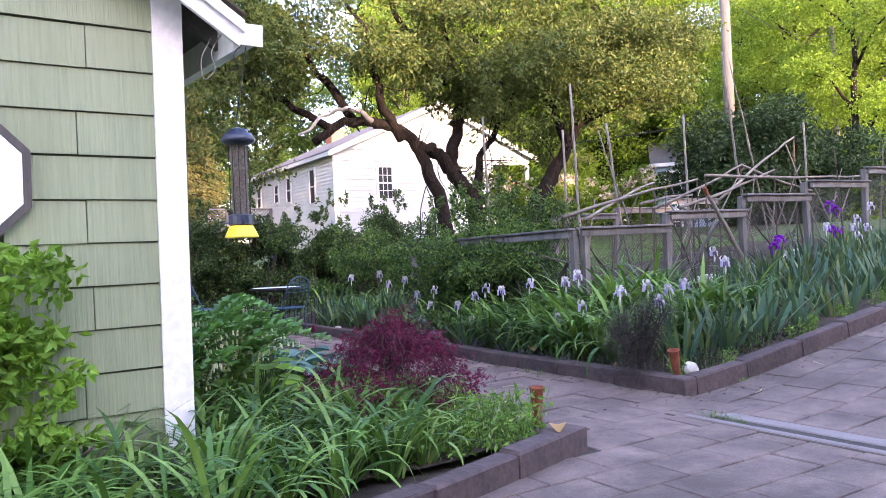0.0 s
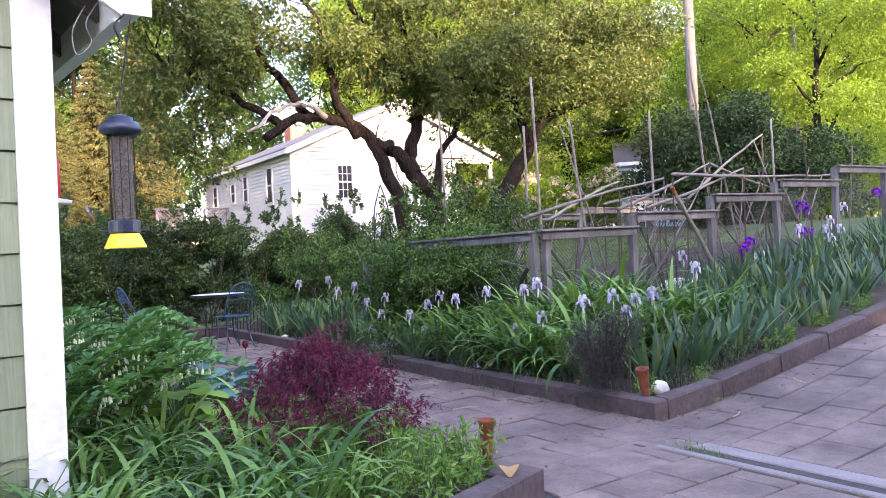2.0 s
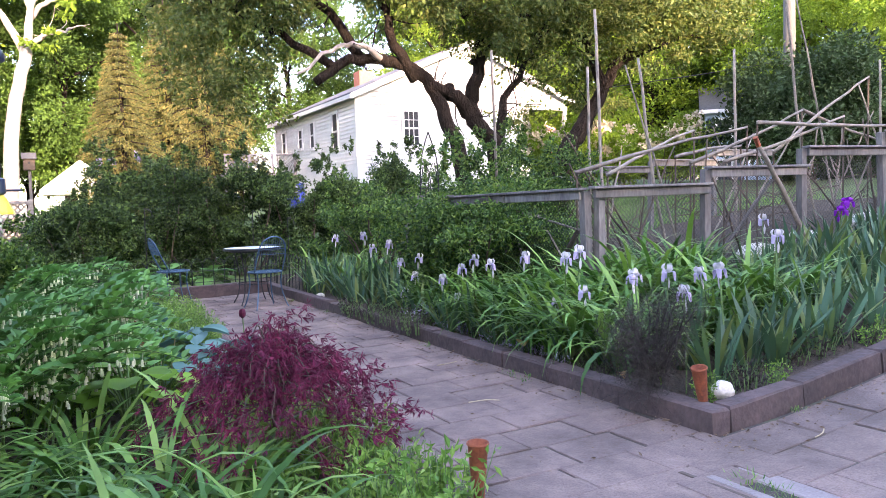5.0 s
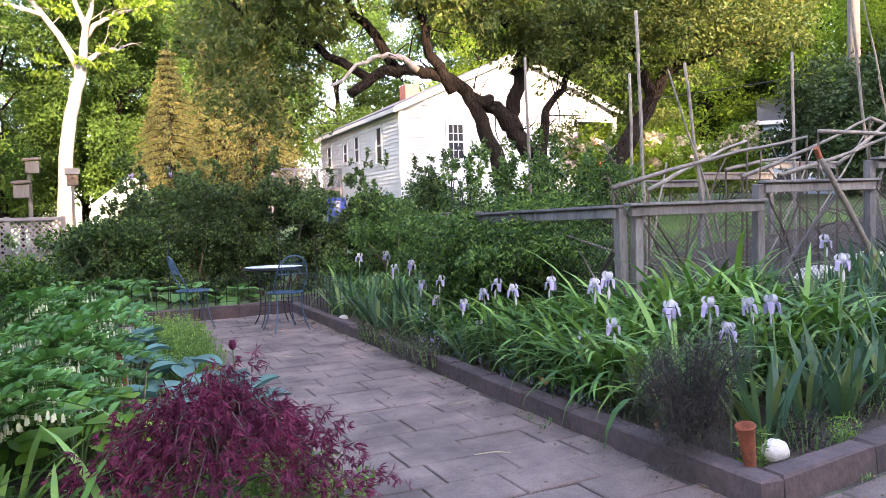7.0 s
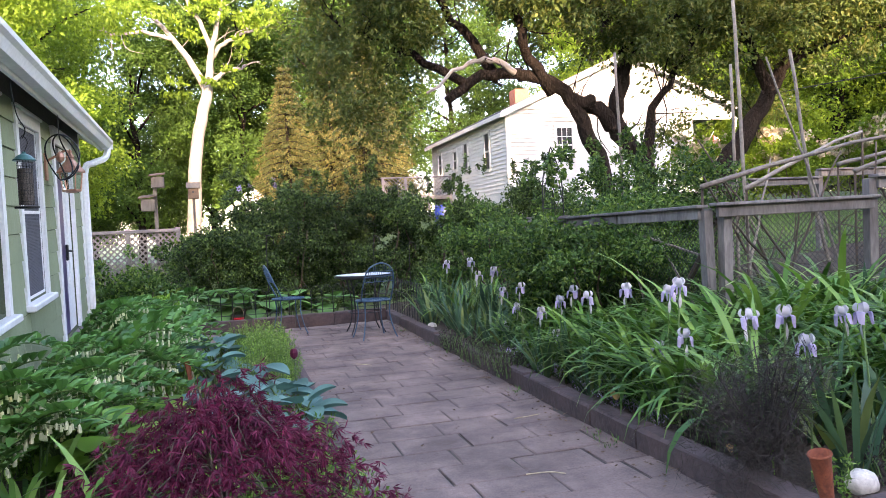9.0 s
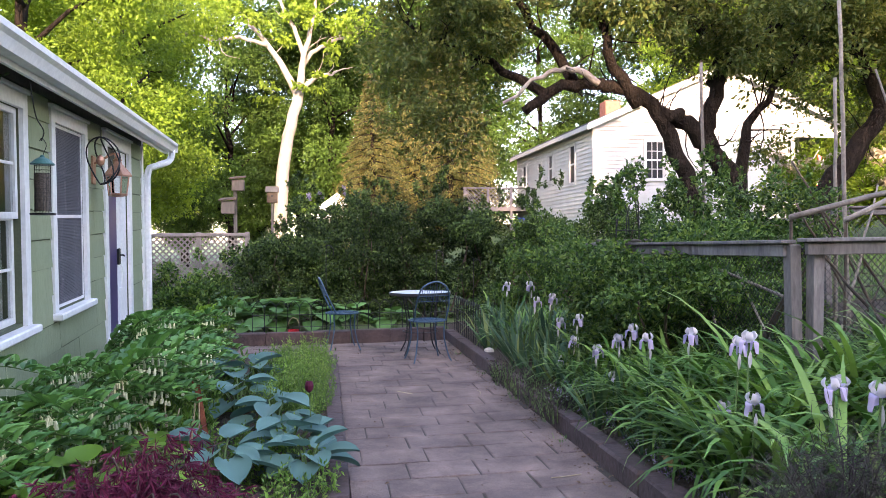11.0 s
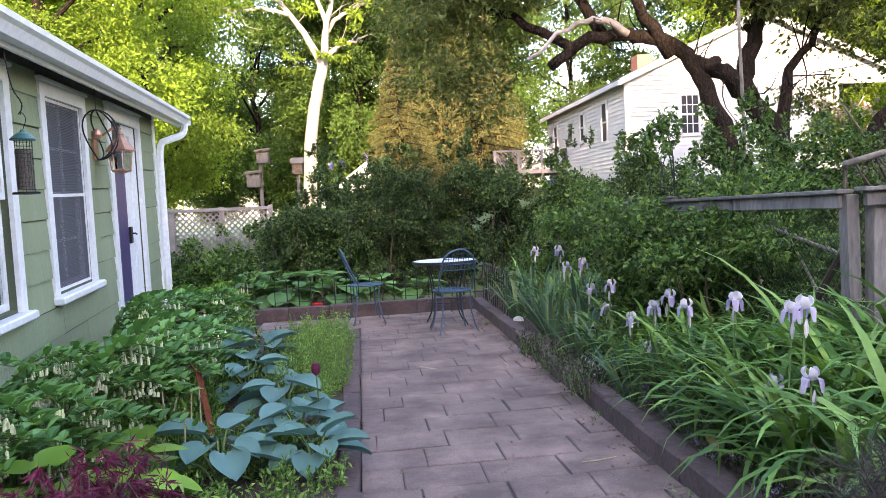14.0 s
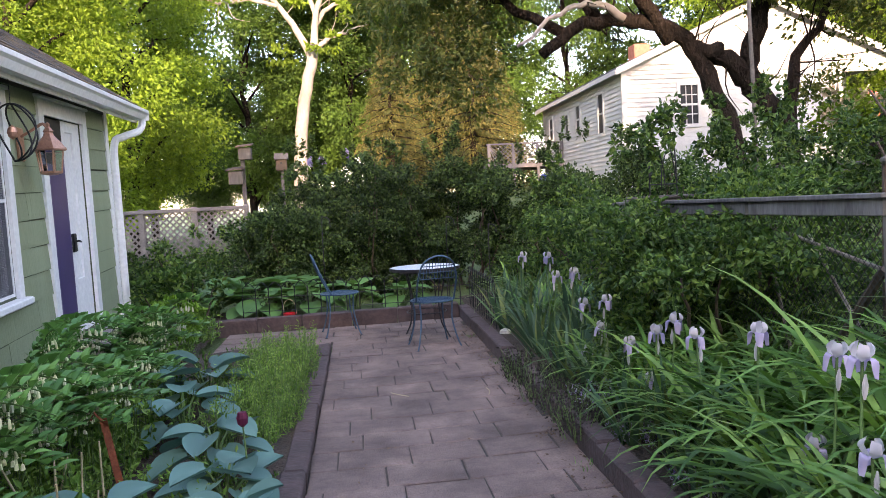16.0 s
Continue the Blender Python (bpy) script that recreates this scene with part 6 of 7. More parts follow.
FLOWERS = [(0.36, 6.4, 0.82), (0.38, 5.5, 0.87), (0.36, 5.2, 0.74), (0.40, 4.95, 0.80), (0.36, 4.45, 0.62), (0.36, 4.25, 0.50), (0.36, 3.5, 0.52), (0.36, 3.2, 0.63), (0.38, 2.65, 0.70), (0.40, 4.1, 0.68), (0.40, 3.05, 0.72), (0.36, 4.35, 0.32), (0.40, 3.3, 0.36),
           (0.42, 1.84, 0.46), (0.42, 1.79, 0.79), (0.30, 1.42, 0.59), (0.67, 1.37, 0.68), (0.35, 0.70, 0.78), (0.32, 0.49, 0.66), (1.05, 0.99, 0.70), (0.66, 0.48, 0.77), (1.5, 0.85, 0.92), (0.30, 1.48, 0.86), (1.9, 1.12, 0.90), (0.45, 2.3, 0.77), (0.50, 1.0, 0.72),
           (2.3, 1.6, 1.0), (4.26, 1.5, 1.22), (4.8, 1.5, 1.3), (4.91, 1.5, 1.1), (4.99, 1.5, 1.45), (5.05, 1.45, 1.2), (4.72, 1.5, 1.2), (6.4, 1.5, 1.5), (7.1, 1.4, 1.55)]
for x, y, z in FLOWERS:
    f = iris_flower(z - lay(x, y) - 0.05, "bearded iris with white standards and violet falls")
    f.matrix_world = Matrix.Translation((x, y, lay(x, y) + 0.05)) @ pose(0, 0, 0, rng.normal() * 4, rng.normal() * 4, rng.uniform(0, 360)) @ Matrix.Diagonal((0.8, 0.8, 1.0, 1))
for x, y, z in ((4.07, 2.1, 1.02), (4.16, 2.1, 1.1), (5.25, 2.1, 1.2), (5.4, 2.1, 1.18), (5.25, 2.1, 1.52), (5.35, 2.1, 1.46), (6.9, 2.0, 1.68)):
    f = iris_flower(z - lay(x, y) - 0.05, "deep purple bearded iris by the fence", "petal_purple", "petal_purple")
    f.matrix_world = Matrix.Translation((x, y, lay(x, y) + 0.05)) @ pose(0, 0, 0, 0, 0, rng.uniform(0, 360)) @ Matrix.Diagonal((1.25, 1.25, 1.0, 1))


def tuft(name, label, category, n, height, radius, leaf, size, wide=0.4, group="", stems=14):
    """A low leafy herb."""
    t = thing(name, Matrix.Identity(4), label, category, group)
    g, st = Geo(), Geo()
    for k in range(stems):
        a, r = rng.uniform(0, 6.28), radius * rng.random() ** 0.5
        b = Vector((math.cos(a) * r * 0.6, math.sin(a) * r * 0.6, -0.03))
        e = Vector((math.cos(a) * r, math.sin(a) * r, height * rng.uniform(0.6, 1.0)))
        st.tube([b, b.lerp(e, 0.5) + Vector((0, 0, 0.02)), e], [0.003, 0.0025, 0.0015], 4)
        m = n // stems
        s = rng.random(m)
        p = np.outer(1 - s, np.array(b)) + np.outer(s, np.array(e)) + rng.normal(size=(m, 3)) * 0.012
        p[:, 2] = np.maximum(p[:, 2], 0.0)
        w = rng.normal(size=(m, 3)) + np.array([0, 0, 0.5])
        g.leaves(p, w, size * rng.uniform(0.6, 1.2, m), wide)
    part("stem", st, "green_stem", t)
    part("leaves", g, leaf, t)
    return t


herbs = [put(tuft("herb_plant", "low leafy green herb in the bed", "herb", 260, 0.24, 0.17, "herb_leaf", 0.045, 0.4, "low herbs"), -1.75, 0.1 + 0.3 * k) for k in range(3)]
fine = [put(tuft("feathery_herb", "fine feathery yellow-green herb beside the path", "herb", 520, 0.38, 0.18, "herb_leaf", 0.042, 0.26, "feathery herbs", 18), -1.72, 4.4 + 0.3 * k) for k in range(2)]
creeping = [put(tuft("creeping_herb", "low creeping plant with dusky purple flowers", "herb", 240, 0.14, 0.15, leaf, 0.028, 0.4, "creeping plants", 16), -0.02 + 0.22 * k, 3.55 + 0.2 * k, 0.1) for k, leaf in enumerate(("fennel", "petal_violet"))]
scatter(herbs, 34, -2.35, -1.58, -0.38, 1.5, 0.17, seed=21)
scatter(herbs, 20, -2.3, -1.6, 1.5, 3.2, 0.2, scale=(0.6, 0.9), seed=22)
scatter(herbs, 16, -3.3, -2.76, 5.6, 8.0, 0.25, scale=(0.9, 1.3), seed=23)
scatter(herbs, 40, -3.15, -2.3, 1.9, 5.2, 0.16, scale=(0.9, 1.5), seed=30)
scatter(fine, 34, -2.0, -1.60, 3.6, 6.3, 0.15, scale=(0.6, 0.95), seed=24)
scatter([creeping[0]], 16, -0.08, 0.26, 3.3, 5.2, 0.14, scale=(0.8, 1.1), dz=0.08, seed=25)
scatter(creeping, 14, 0.2, 0.36, 0.9, 3.3, 0.15, scale=(0.6, 0.9), seed=26)
scatter(herbs, 18, 0.25, 9.0, 0.2, 0.34, 0.25, scale=(0.4, 0.7), seed=27)
scatter([creeping[0]], 5, 0.45, 1.6, 0.22, 0.4, 0.15, scale=(0.9, 1.2), seed=28)
scatter(lily_kinds, 58, -4.6, -2.3, -1.0, 1.0, 0.2, lambda x, y: y > -0.55 + (x + 1.9) * 0.325 + 0.28 and not (x > -2.65 and y > 0.3), (0.6, 0.85), seed=29)


def japanese_maple():
    t = thing("japanese_maple", Matrix.Translation((-2.07, 0.45, lay(-2.07, 0.45) + 0.04)) @ Matrix.Diagonal((0.82, 0.78, 0.86, 1)), "low weeping Japanese maple with dark red lacy leaves", "tree")
    g, c = Geo(), Geo()
    limb(g, [(0.0, 0, -0.1), (0.04, 0.02, 0.2), (-0.03, 0.0, 0.42), (0.0, 0.02, 0.55)], 0.028, 0.016, 8, 8, 0.008)
    for k in range(70):
        a = k * 2.399
        r = 0.66 * ((k + 0.5) / 70) ** 0.55
        h = 0.72 - 0.42 * (r / 0.66) ** 2.8 + rng.normal() * 0.045
        tip = Vector((math.cos(a) * r * 1.05, math.sin(a) * r, h - 0.10))
        q = limb(g, [(0, 0, 0.42 + rng.normal() * 0.05), (math.cos(a) * r * 0.55, math.sin(a) * r * 0.5, h + 0.02), tip], 0.005, 0.0015, 8, 5, 0.008)
        for j in range(13):
            p0 = q[3 + int(rng.integers(0, 6))] if j < 9 else tip
            hub = np.array(p0) + rng.normal(size=3) * np.array([0.045, 0.045, 0.025])
            for _ in range(3):
                hub2 = hub + rng.normal(size=3) * 0.03
                out = np.array([math.cos(a), math.sin(a), -0.75]) * 0.6 + rng.normal(size=3) * 0.5
                for fan in range(9):
                    w = out + rng.normal(size=3) * 0.55 + np.array([0, 0, -0.25])
                    c.leaves(hub2[None, :], w[None, :], np.array([rng.uniform(0.026, 0.056)]), 0.13, 0.1)
    part("trunk", g, "dark_stick", t, smooth=True)
    part("foliage", c, "maple_leaf", t)


japanese_maple()


def fennel():
    t = thing("bronze_fennel", (0.16, 0.58, lay(0.16, 0.58) + 0.03), "wispy bronze fennel with smoky thread-like leaves", "herb")
    st, g = Geo(), Geo()
    for k in range(30):
        a = rng.uniform(0, 6.28)
        r = rng.uniform(0.05, 0.30)
        tip = Vector((math.cos(a) * r - 0.10, math.sin(a) * r - 0.06, rng.uniform(0.30, 0.64)))
        q = limb(st, [(rng.normal() * 0.03, rng.normal() * 0.03, -0.05), tip * 0.5 + Vector((0, 0, 0.06)), tip], 0.006, 0.002, 6, 5, 0.006)
        for p in q[2:]:
            m = 58
            c = np.array(p) + rng.normal(size=(m, 3)) * 0.042
            c[:, 2] = np.maximum(c[:, 2], 0.0)
            g.leaves(c, rng.normal(size=(m, 3)) + np.array([0, 0, 0.3]), rng.uniform(0.03, 0.08, m), 0.045, 0.0)
    m = 1300
    c = np.stack([rng.normal(size=m) * 0.13 - 0.14, rng.normal(size=m) * 0.12 - 0.10, 0.06 + 0.16 * rng.random(m)], 1)
    g.leaves(c, rng.normal(size=(m, 3)) + np.array([-0.5, -0.4, -0.3]), rng.uniform(0.05, 0.1, m), 0.03, 0.0)
    part("stem", st, "fennel", t)
    part("fronds", g, "fennel", t)


fennel()


# arching stems with leaves in two ranks and small bells underneath
def seal_stem(k):
    t = thing("solomons_seal", Matrix.Identity(4), "arching stem of broad green leaves hung with small white bells", "plant", "arching bell plants")
    L = rng.uniform(0.75, 0.95)
    q = curve_pts([(0, 0, -0.05), (0.08, 0, 0.30), (0.26, 0, 0.52), (0.52, 0, 0.60), (L, 0, 0.55)], 22)
    part("stem", Geo().tube(q, [0.006 - 0.004 * i / 22 for i in range(23)], 6), "green_stem", t)
    lf, bl = Geo(), Geo()
    for i in range(7, 23):
        p = np.array(q[i])
        for s in (-1, 1):
            size = 0.155 * (1 - 0.45 * (i - 7) / 16) * rng.uniform(0.85, 1.1)
            d = np.array([0.62 + rng.normal() * 0.2, s * 0.85, 0.48 + rng.normal() * 0.2])
            d /= np.linalg.norm(d)
            side = np.cross(d, [0, 0, 1.0])
            side /= np.linalg.norm(side)
            n = np.cross(side, d)
            rows, v = 5, []
            for r in range(rows + 1):
                u = r / rows
                half = size * 0.30 * math.sin(math.pi * (0.05 + 0.93 * u ** 0.85)) ** 0.85
                c = p + d * size * u - np.array([0, 0, 0.18 * size * u * u])
                v += [c - side * half + n * half * 0.35, c, c + side * half + n * half * 0.35]
            lf.add(v, [(3 * r + e, 3 * r + e + 1, 3 * r + e + 4, 3 * r + e + 3) for r in range(rows) for e in (0, 1)])
        if 8 <= i <= 18:
            for b in range(2):
                c = p + np.array([rng.normal() * 0.008, rng.normal() * 0.012, -0.046 - 0.014 * rng.random()])
                bl.lathe([(0.0100, -0.017), (0.0086, -0.008), (0.0072, 0.003), (0.0018, 0.008)], 5, c)
                bl.tube([c + np.array([0, 0, 0.005]), p], 0.0004, 3, False)
    part("leaves", lf, "seal_leaf", t)
    part("bells", bl, "bell_white", t, "rows of small white bell flowers")
    return t


seal_kinds = [seal_stem(k) for k in range(4)]
placed = 0
rs = random.Random(31)
pts = []
while placed < 125 and len(pts) < 6000:
    pts.append(0)
    x, y = rs.uniform(-3.3, -2.72), rs.uniform(0.95, 5.6)
    if x > -2.85 and y < 1.6:
        continue
    m = Matrix.Translation((x, y, lay(x, y) + 0.05)) @ pose(0, 0, 0, 0, 0, rs.gauss(-8, 30)) @ Matrix.Diagonal((rs.uniform(0.72, 0.95),) * 2 + (rs.uniform(0.75, 1.12), 1))
    if placed < 4:
        seal_kinds[placed].matrix_world = m
    else:
        copy_thing(rs.choice(seal_kinds), m)
    placed += 1


def broad_plant(name, label, category, n, size, leaf, height, spread, group="", ribs=0.02, cup=0.2):
    """Broad ribbed leaves on arching stalks from one crown."""
    t = thing(name, Matrix.Identity(4), label, category, group)
    st = Geo()
    for k in range(n):
        a = k * 2.399 + rng.normal() * 0.2
        r = spread * (0.25 + 0.75 * ((k + 0.5) / n) ** 0.6)
        z = height * (1.05 - 0.55 * (k + 0.5) / n) * rng.uniform(0.85, 1.1)
        b = np.array([math.cos(a) * r * 0.5, math.sin(a) * r * 0.5, z])
        st.tube(curve_pts([(0, 0, -0.04), (b[0] * 0.5, b[1] * 0.5, z * 0.7), tuple(b)], 6), 0.006, 5)
        s = size * rng.uniform(0.75, 1.15)
        d = np.array([math.cos(a), math.sin(a), 0.28 - 0.6 * (k / n) + rng.normal() * 0.18])
        d /= np.linalg.norm(d)
        side = np.cross(d, [0, 0, 1.0])
        side /= np.linalg.norm(side)
        nn = np.cross(side, d)
        rows, cols, v = 9, 8, []
        for i in range(rows + 1):
            u = i / rows
            half = s * 0.46 * (math.sin(math.pi * min(1.0, 0.10 + u * 0.90)) ** 0.62) * (1.0 if u < 0.6 else 1.0 - 0.25 * (u - 0.6))
            for j in range(cols + 1):
                w = 2 * j / cols - 1
                p = b + d * s * (u - 0.05 + 0.06 * (abs(w) ** 2) * (-1 if u < 0.3 else 0.2)) + side * half * w + nn * (cup * half * w * w + ribs * s * (0.5 if j % 2 else -0.5) * (1 - abs(w)) * 0.6 - 0.16 * s * u * u)
                v.append(p)
        f = [(i * (cols + 1) + j, i * (cols + 1) + j + 1, (i + 1) * (cols + 1) + j + 1, (i + 1) * (cols + 1) + j) for i in range(rows) for j in range(cols)]
        part("leaf", Geo().add(v, f), leaf, t, smooth=True)
    part("stalks", st, "green_stem", t)
    return t


for (x, y, s, turn) in ((-2.2, 4.75, 1.15, 20), (-2.2, 4.0, 1.1, 100), (-1.9, 3.3, 1.0, 200), (-1.76, 2.75, 0.95, 300), (-2.1, 2.3, 1.0, 60), (-1.66, 2.35, 0.8, 240)):
    put(broad_plant("blue_hosta", "hosta with large blue-green ribbed leaves", "hosta", 11, 0.20, "hosta_leaf", 0.27, 0.32, "blue hostas", 0.10, 0.42), x, y, 0.04, turn, s)
for (x, y, s) in ((-2.35, 9.0, 1.2), (-3.0, 9.3, 1.3), (-1.75, 9.1, 1.2), (-2.7, 9.9, 1.3), (-1.2, 9.3, 1.0), (-3.5, 9.9, 1.3), (-2.1, 9.7, 1.3), (-0.6, 9.2, 0.9)):
    put(broad_plant("green_hosta", "hosta with broad dark green leaves", "hosta", 12, 0.30, "hosta_green", 0.34, 0.36, "green hostas"), x, y, 0.0, x * 90, s)
for (x, y, s) in ((-2.55, 1.45, 0.95), (-2.85, 1.9, 0.9), (-2.35, 1.85, 0.85), (-2.95, 7.0, 1.0), (-3.1, 7.9, 1.0)):
    put(broad_plant("hydrangea", "young hydrangea with fresh lime-green leaves", "shrub", 15, 0.17, "lime_leaf", 0.44, 0.30, "lime hydrangeas", 0.01, 0.1), x, y, 0.04, x * 77, s)
shrub("climbing_shrub", "yellow-green leafy shrub against the cottage gable", "shrub", -4.22, 0.12, [(rng.normal() * 0.14, rng.normal() * 0.1, 0.2 + 0.95 * rng.random(), 0.20, 0.16, 0.13) for _ in range(20)], 4200, 0.06, "lime_leaf", 8)
shrub("shrub", "fresh green shrub by the cottage corner", "shrub", -3.3, 8.7, bank(-0.4, 0.5, 0.1, 0.62, 0.3, 12), 2400, 0.07, "rose_leaf", 8)
shrub("shrub", "fresh green shrub by the cottage corner", "shrub", -2.75, 6.4, [(rng.normal() * 0.12, rng.normal() * 0.12, 0.15 + 0.5 * rng.random(), 0.16, 0.16, 0.12) for _ in range(8)], 900, 0.06, "lime_leaf", 6)

# dry stalks, a rusty stake and a single dark bloom among the hostas
for k in range(13):
    x, y = -2.62 + 0.42 * rng.random(), 2.1 + 0.75 * rng.random()
    d = Vector((rng.normal() * 0.07, rng.normal() * 0.06, rng.uniform(0.22, 0.42)))
    s = Geo().tube([(0, 0, -0.05), d * 0.5, d], [0.006, 0.005, 0.004], 6)
    single("dry_stalk", s, "stalk", (x, y, lay(x, y) + 0.05), "cut straw-coloured dead plant stalk", "stalk", "dry stalks")
single("rusty_stake", Geo().box(-0.016, -0.004, -0.1, 0.016, 0.004, 0.42, 0.002).tube([(0, 0, 0.40), (-0.03, 0, 0.46), (-0.05, 0, 0.43)], 0.006, 6), "rust", Matrix.Translation((-2.27, 3.05, 0.05)) @ pose(0, 0, 0, 0, -9, 20), "flat rusty iron stake leaning in the bed", "stake")
al = thing("dark_tulip", (-1.66, 2.75, 0.05), "single dark magenta flower on a thin stem", "flower")
part("stem", Geo().tube([(0, 0, -0.05), (0.01, 0, 0.2), (0.0, 0, 0.42)], 0.004, 5), "green_stem", al)
part("bloom", Geo().lathe([(0.006, 0.40), (0.022, 0.415), (0.026, 0.44), (0.018, 0.465), (0.006, 0.46)], 10), "maple_leaf", al)


def cone_vase(x, y, z, tilt, turn):
    c = thing("metal_cone", Matrix.Translation((x, y, z)) @ pose(0, 0, 0, tilt, 0, turn), "rusty metal cone vase standing at the kerb", "vase", "rusty cones")
    part("cone", Geo().lathe([(0.0, 0.0), (0.018, 0.0), (0.028, 0.12), (0.040, 0.265), (0.043, 0.268), (0.043, 0.274), (0.039, 0.272), (0.027, 0.13), (0.016, 0.012), (0.0, 0.012)], 22, cap=False), "rust", c, smooth=True)
    part("rim", Geo().lathe([(0.0425, 0.264), (0.0455, 0.268), (0.0425, 0.274)], 22, cap=False), "rust", c)


cone_vase(-1.48, -0.20, 0.03, 1, 0)
cone_vase(0.13, 0.175, 0.06, 12, -75)
st = Geo()
pp, fc = [], []
for i in range(9):
    for j in range(14):
        th, ph = math.pi * i / 8, 2 * math.pi * j / 14
        r = 1 + 0.13 * noise.noise((math.cos(ph) * math.sin(th) * 2, math.sin(ph) * math.sin(th) * 2, math.cos(th) * 2 + 5))
        pp.append((0.068 * r * math.sin(th) * math.cos(ph), 0.058 * r * math.sin(th) * math.sin(ph), 0.052 + 0.056 * r * math.cos(th)))
fc = [(i * 14 + j, i * 14 + (j + 1) % 14, (i + 1) * 14 + (j + 1) % 14, (i + 1) * 14 + j) for i in range(8) for j in range(14)]
single("white_stone", st.add(pp, fc), "stone", (0.36, 0.26, lay(0.36, 0.26) + 0.05), "rounded whitish stone at the bed corner", "stone", smooth=True)


# ---------------------------------------------------------------- patio furniture
def bistro_table():
    t = thing("bistro_table", (-0.47, 7.15, 0), "round bistro table with pale mosaic top on iron legs", "table")
    part("tabletop", Geo().lathe([(0.34, 0.700), (0.355, 0.703), (0.355, 0.722), (0.345, 0.726)], 40), "mosaic", t)
    part("rim", Geo().lathe([(0.356, 0.695), (0.362, 0.70), (0.362, 0.726), (0.356, 0.729)], 40, cap=False), "black_metal", t)
    part("apron_ring", Geo().tube([(0.27 * math.cos(a), 0.27 * math.sin(a), 0.685) for a in np.linspace(0, 2 * math.pi, 33)], 0.007, 6), "black_metal", t)
    for k in range(4):
        a = math.pi / 4 + k * math.pi / 2
        c, s = math.cos(a), math.sin(a)
        part("leg", Geo().tube(curve_pts([(0.27 * c, 0.27 * s, 0.70), (0.20 * c, 0.20 * s, 0.40), (0.22 * c, 0.22 * s, 0.15), (0.30 * c, 0.30 * s, 0.006)], 14), 0.008, 7), "black_metal", t)
    part("lower_ring", Geo().tube([(0.205 * math.cos(a), 0.205 * math.sin(a), 0.27) for a in np.linspace(0, 2 * math.pi, 25)], 0.006, 6), "black_metal", t)


def bistro_chair(m, label):
    """Iron bistro chair facing +y in its own space."""
    ch = thing("bistro_chair", m, label, "chair", "bistro chairs")
    ring = [(0.20 * math.cos(a), 0.20 * math.sin(a), 0.45) for a in np.linspace(0, 2 * math.pi, 29)]
    part("seat_frame", Geo().tube(ring, 0.009, 7), "blue_iron", ch)
    g = Geo()
    for k in range(-9, 10):
        u = k * 0.02
        h = math.sqrt(max(0, 0.19 ** 2 - u * u))
        g.box(u - 0.003, -h, 0.444, u + 0.003, h, 0.448)
        g.box(-h, u - 0.003, 0.4485, h, u + 0.003, 0.452)
    part("seat", g, "blue_iron", ch, "blue woven metal lattice seat")
    arch = curve_pts([(-0.185, -0.10, 0.45), (-0.185, -0.20, 0.66), (-0.14, -0.26, 0.82), (0, -0.285, 0.885), (0.14, -0.26, 0.82), (0.185, -0.20, 0.66), (0.185, -0.10, 0.45)], 26)
    part("back_frame", Geo().tube(arch, 0.009, 7), "blue_iron", ch)
    b = Geo()
    for k in range(-6, 7):
        x = k * 0.027
        ztop = 0.86 - 2.6 * x * x
        b.tube([(x, -0.205, 0.67), (x * 1.0, -0.21 - 0.35 * (ztop - 0.67), ztop)], 0.003, 5)
    for z in (0.67, 0.73, 0.79):
        w = 0.183 if z < 0.7 else 0.17 if z < 0.75 else 0.15
        b.tube([(-w, -0.20 - (z - 0.66) * 0.38, z), (w, -0.20 - (z - 0.66) * 0.38, z)], 0.004, 5)
    part("backrest", b, "blue_iron", ch, "blue iron lattice backrest")
    for x, y in ((-0.15, 0.13), (0.15, 0.13), (-0.16, -0.13), (0.16, -0.13)):
        leg = part("leg", Geo().tube(curve_pts([(x, y, 0.445), (x * 0.95, y * 0.95, 0.28), (x * 1.15, y * 1.2, 0.10), (x * 1.35, y * 1.45, 0.004)], 12), 0.008, 7), "blue_iron", ch)
        part("foot", Geo().lathe([(0.02, 0.0), (0.02, 0.008), (0.01, 0.012)], 10, (x * 1.35, y * 1.45, 0.0)), "black_metal", leg)


bistro_table()
bistro_chair(Matrix.Translation((-0.46, 6.62, 0)) @ pose(0, 0, 0, 0, 0, 12), "blue iron bistro chair with arched back at the table")
bistro_chair(Matrix.Translation((-1.36, 7.72, 0)) @ pose(0, 0, 0, 0, 0, -82), "blue iron bistro chair beside the patio kerb")


def edging(x, y, turn, panels, label):
    e = thing("wire_edging", Matrix.Translation((x, y, lay(x, y))) @ pose(0, 0, 0, 0, 0, turn), label, "edging fence", "iron edging")
    for k in range(panels):
        for j in range(3):
            u = k * 0.45 + j * 0.15
            part("hoop", Geo().tube(curve_pts([(u, 0, -0.05), (u, 0, 0.42), (u + 0.03, 0, 0.50), (u + 0.075, 0, 0.54), (u + 0.12, 0, 0.50), (u + 0.15, 0, 0.42), (u + 0.15, 0, -0.05)], 16), 0.0048, 5), "black_metal", e)
        u = k * 0.45
        part("rail", Geo().tube([(u, 0, 0.20), (u + 0.45, 0, 0.20)], 0.004, 5), "black_metal", e)
        part("rail", Geo().tube([(u, 0, 0.36), (u + 0.45, 0, 0.36)], 0.004, 5), "black_metal", e)
        part("scroll", Geo().tube([(u + 0.225 + (0.05 - 0.006 * i) * math.cos(i * 0.7), 0, 0.28 + (0.05 - 0.006 * i) * math.sin(i * 0.7)) for i in range(8)], 0.0035, 5), "black_metal", e)


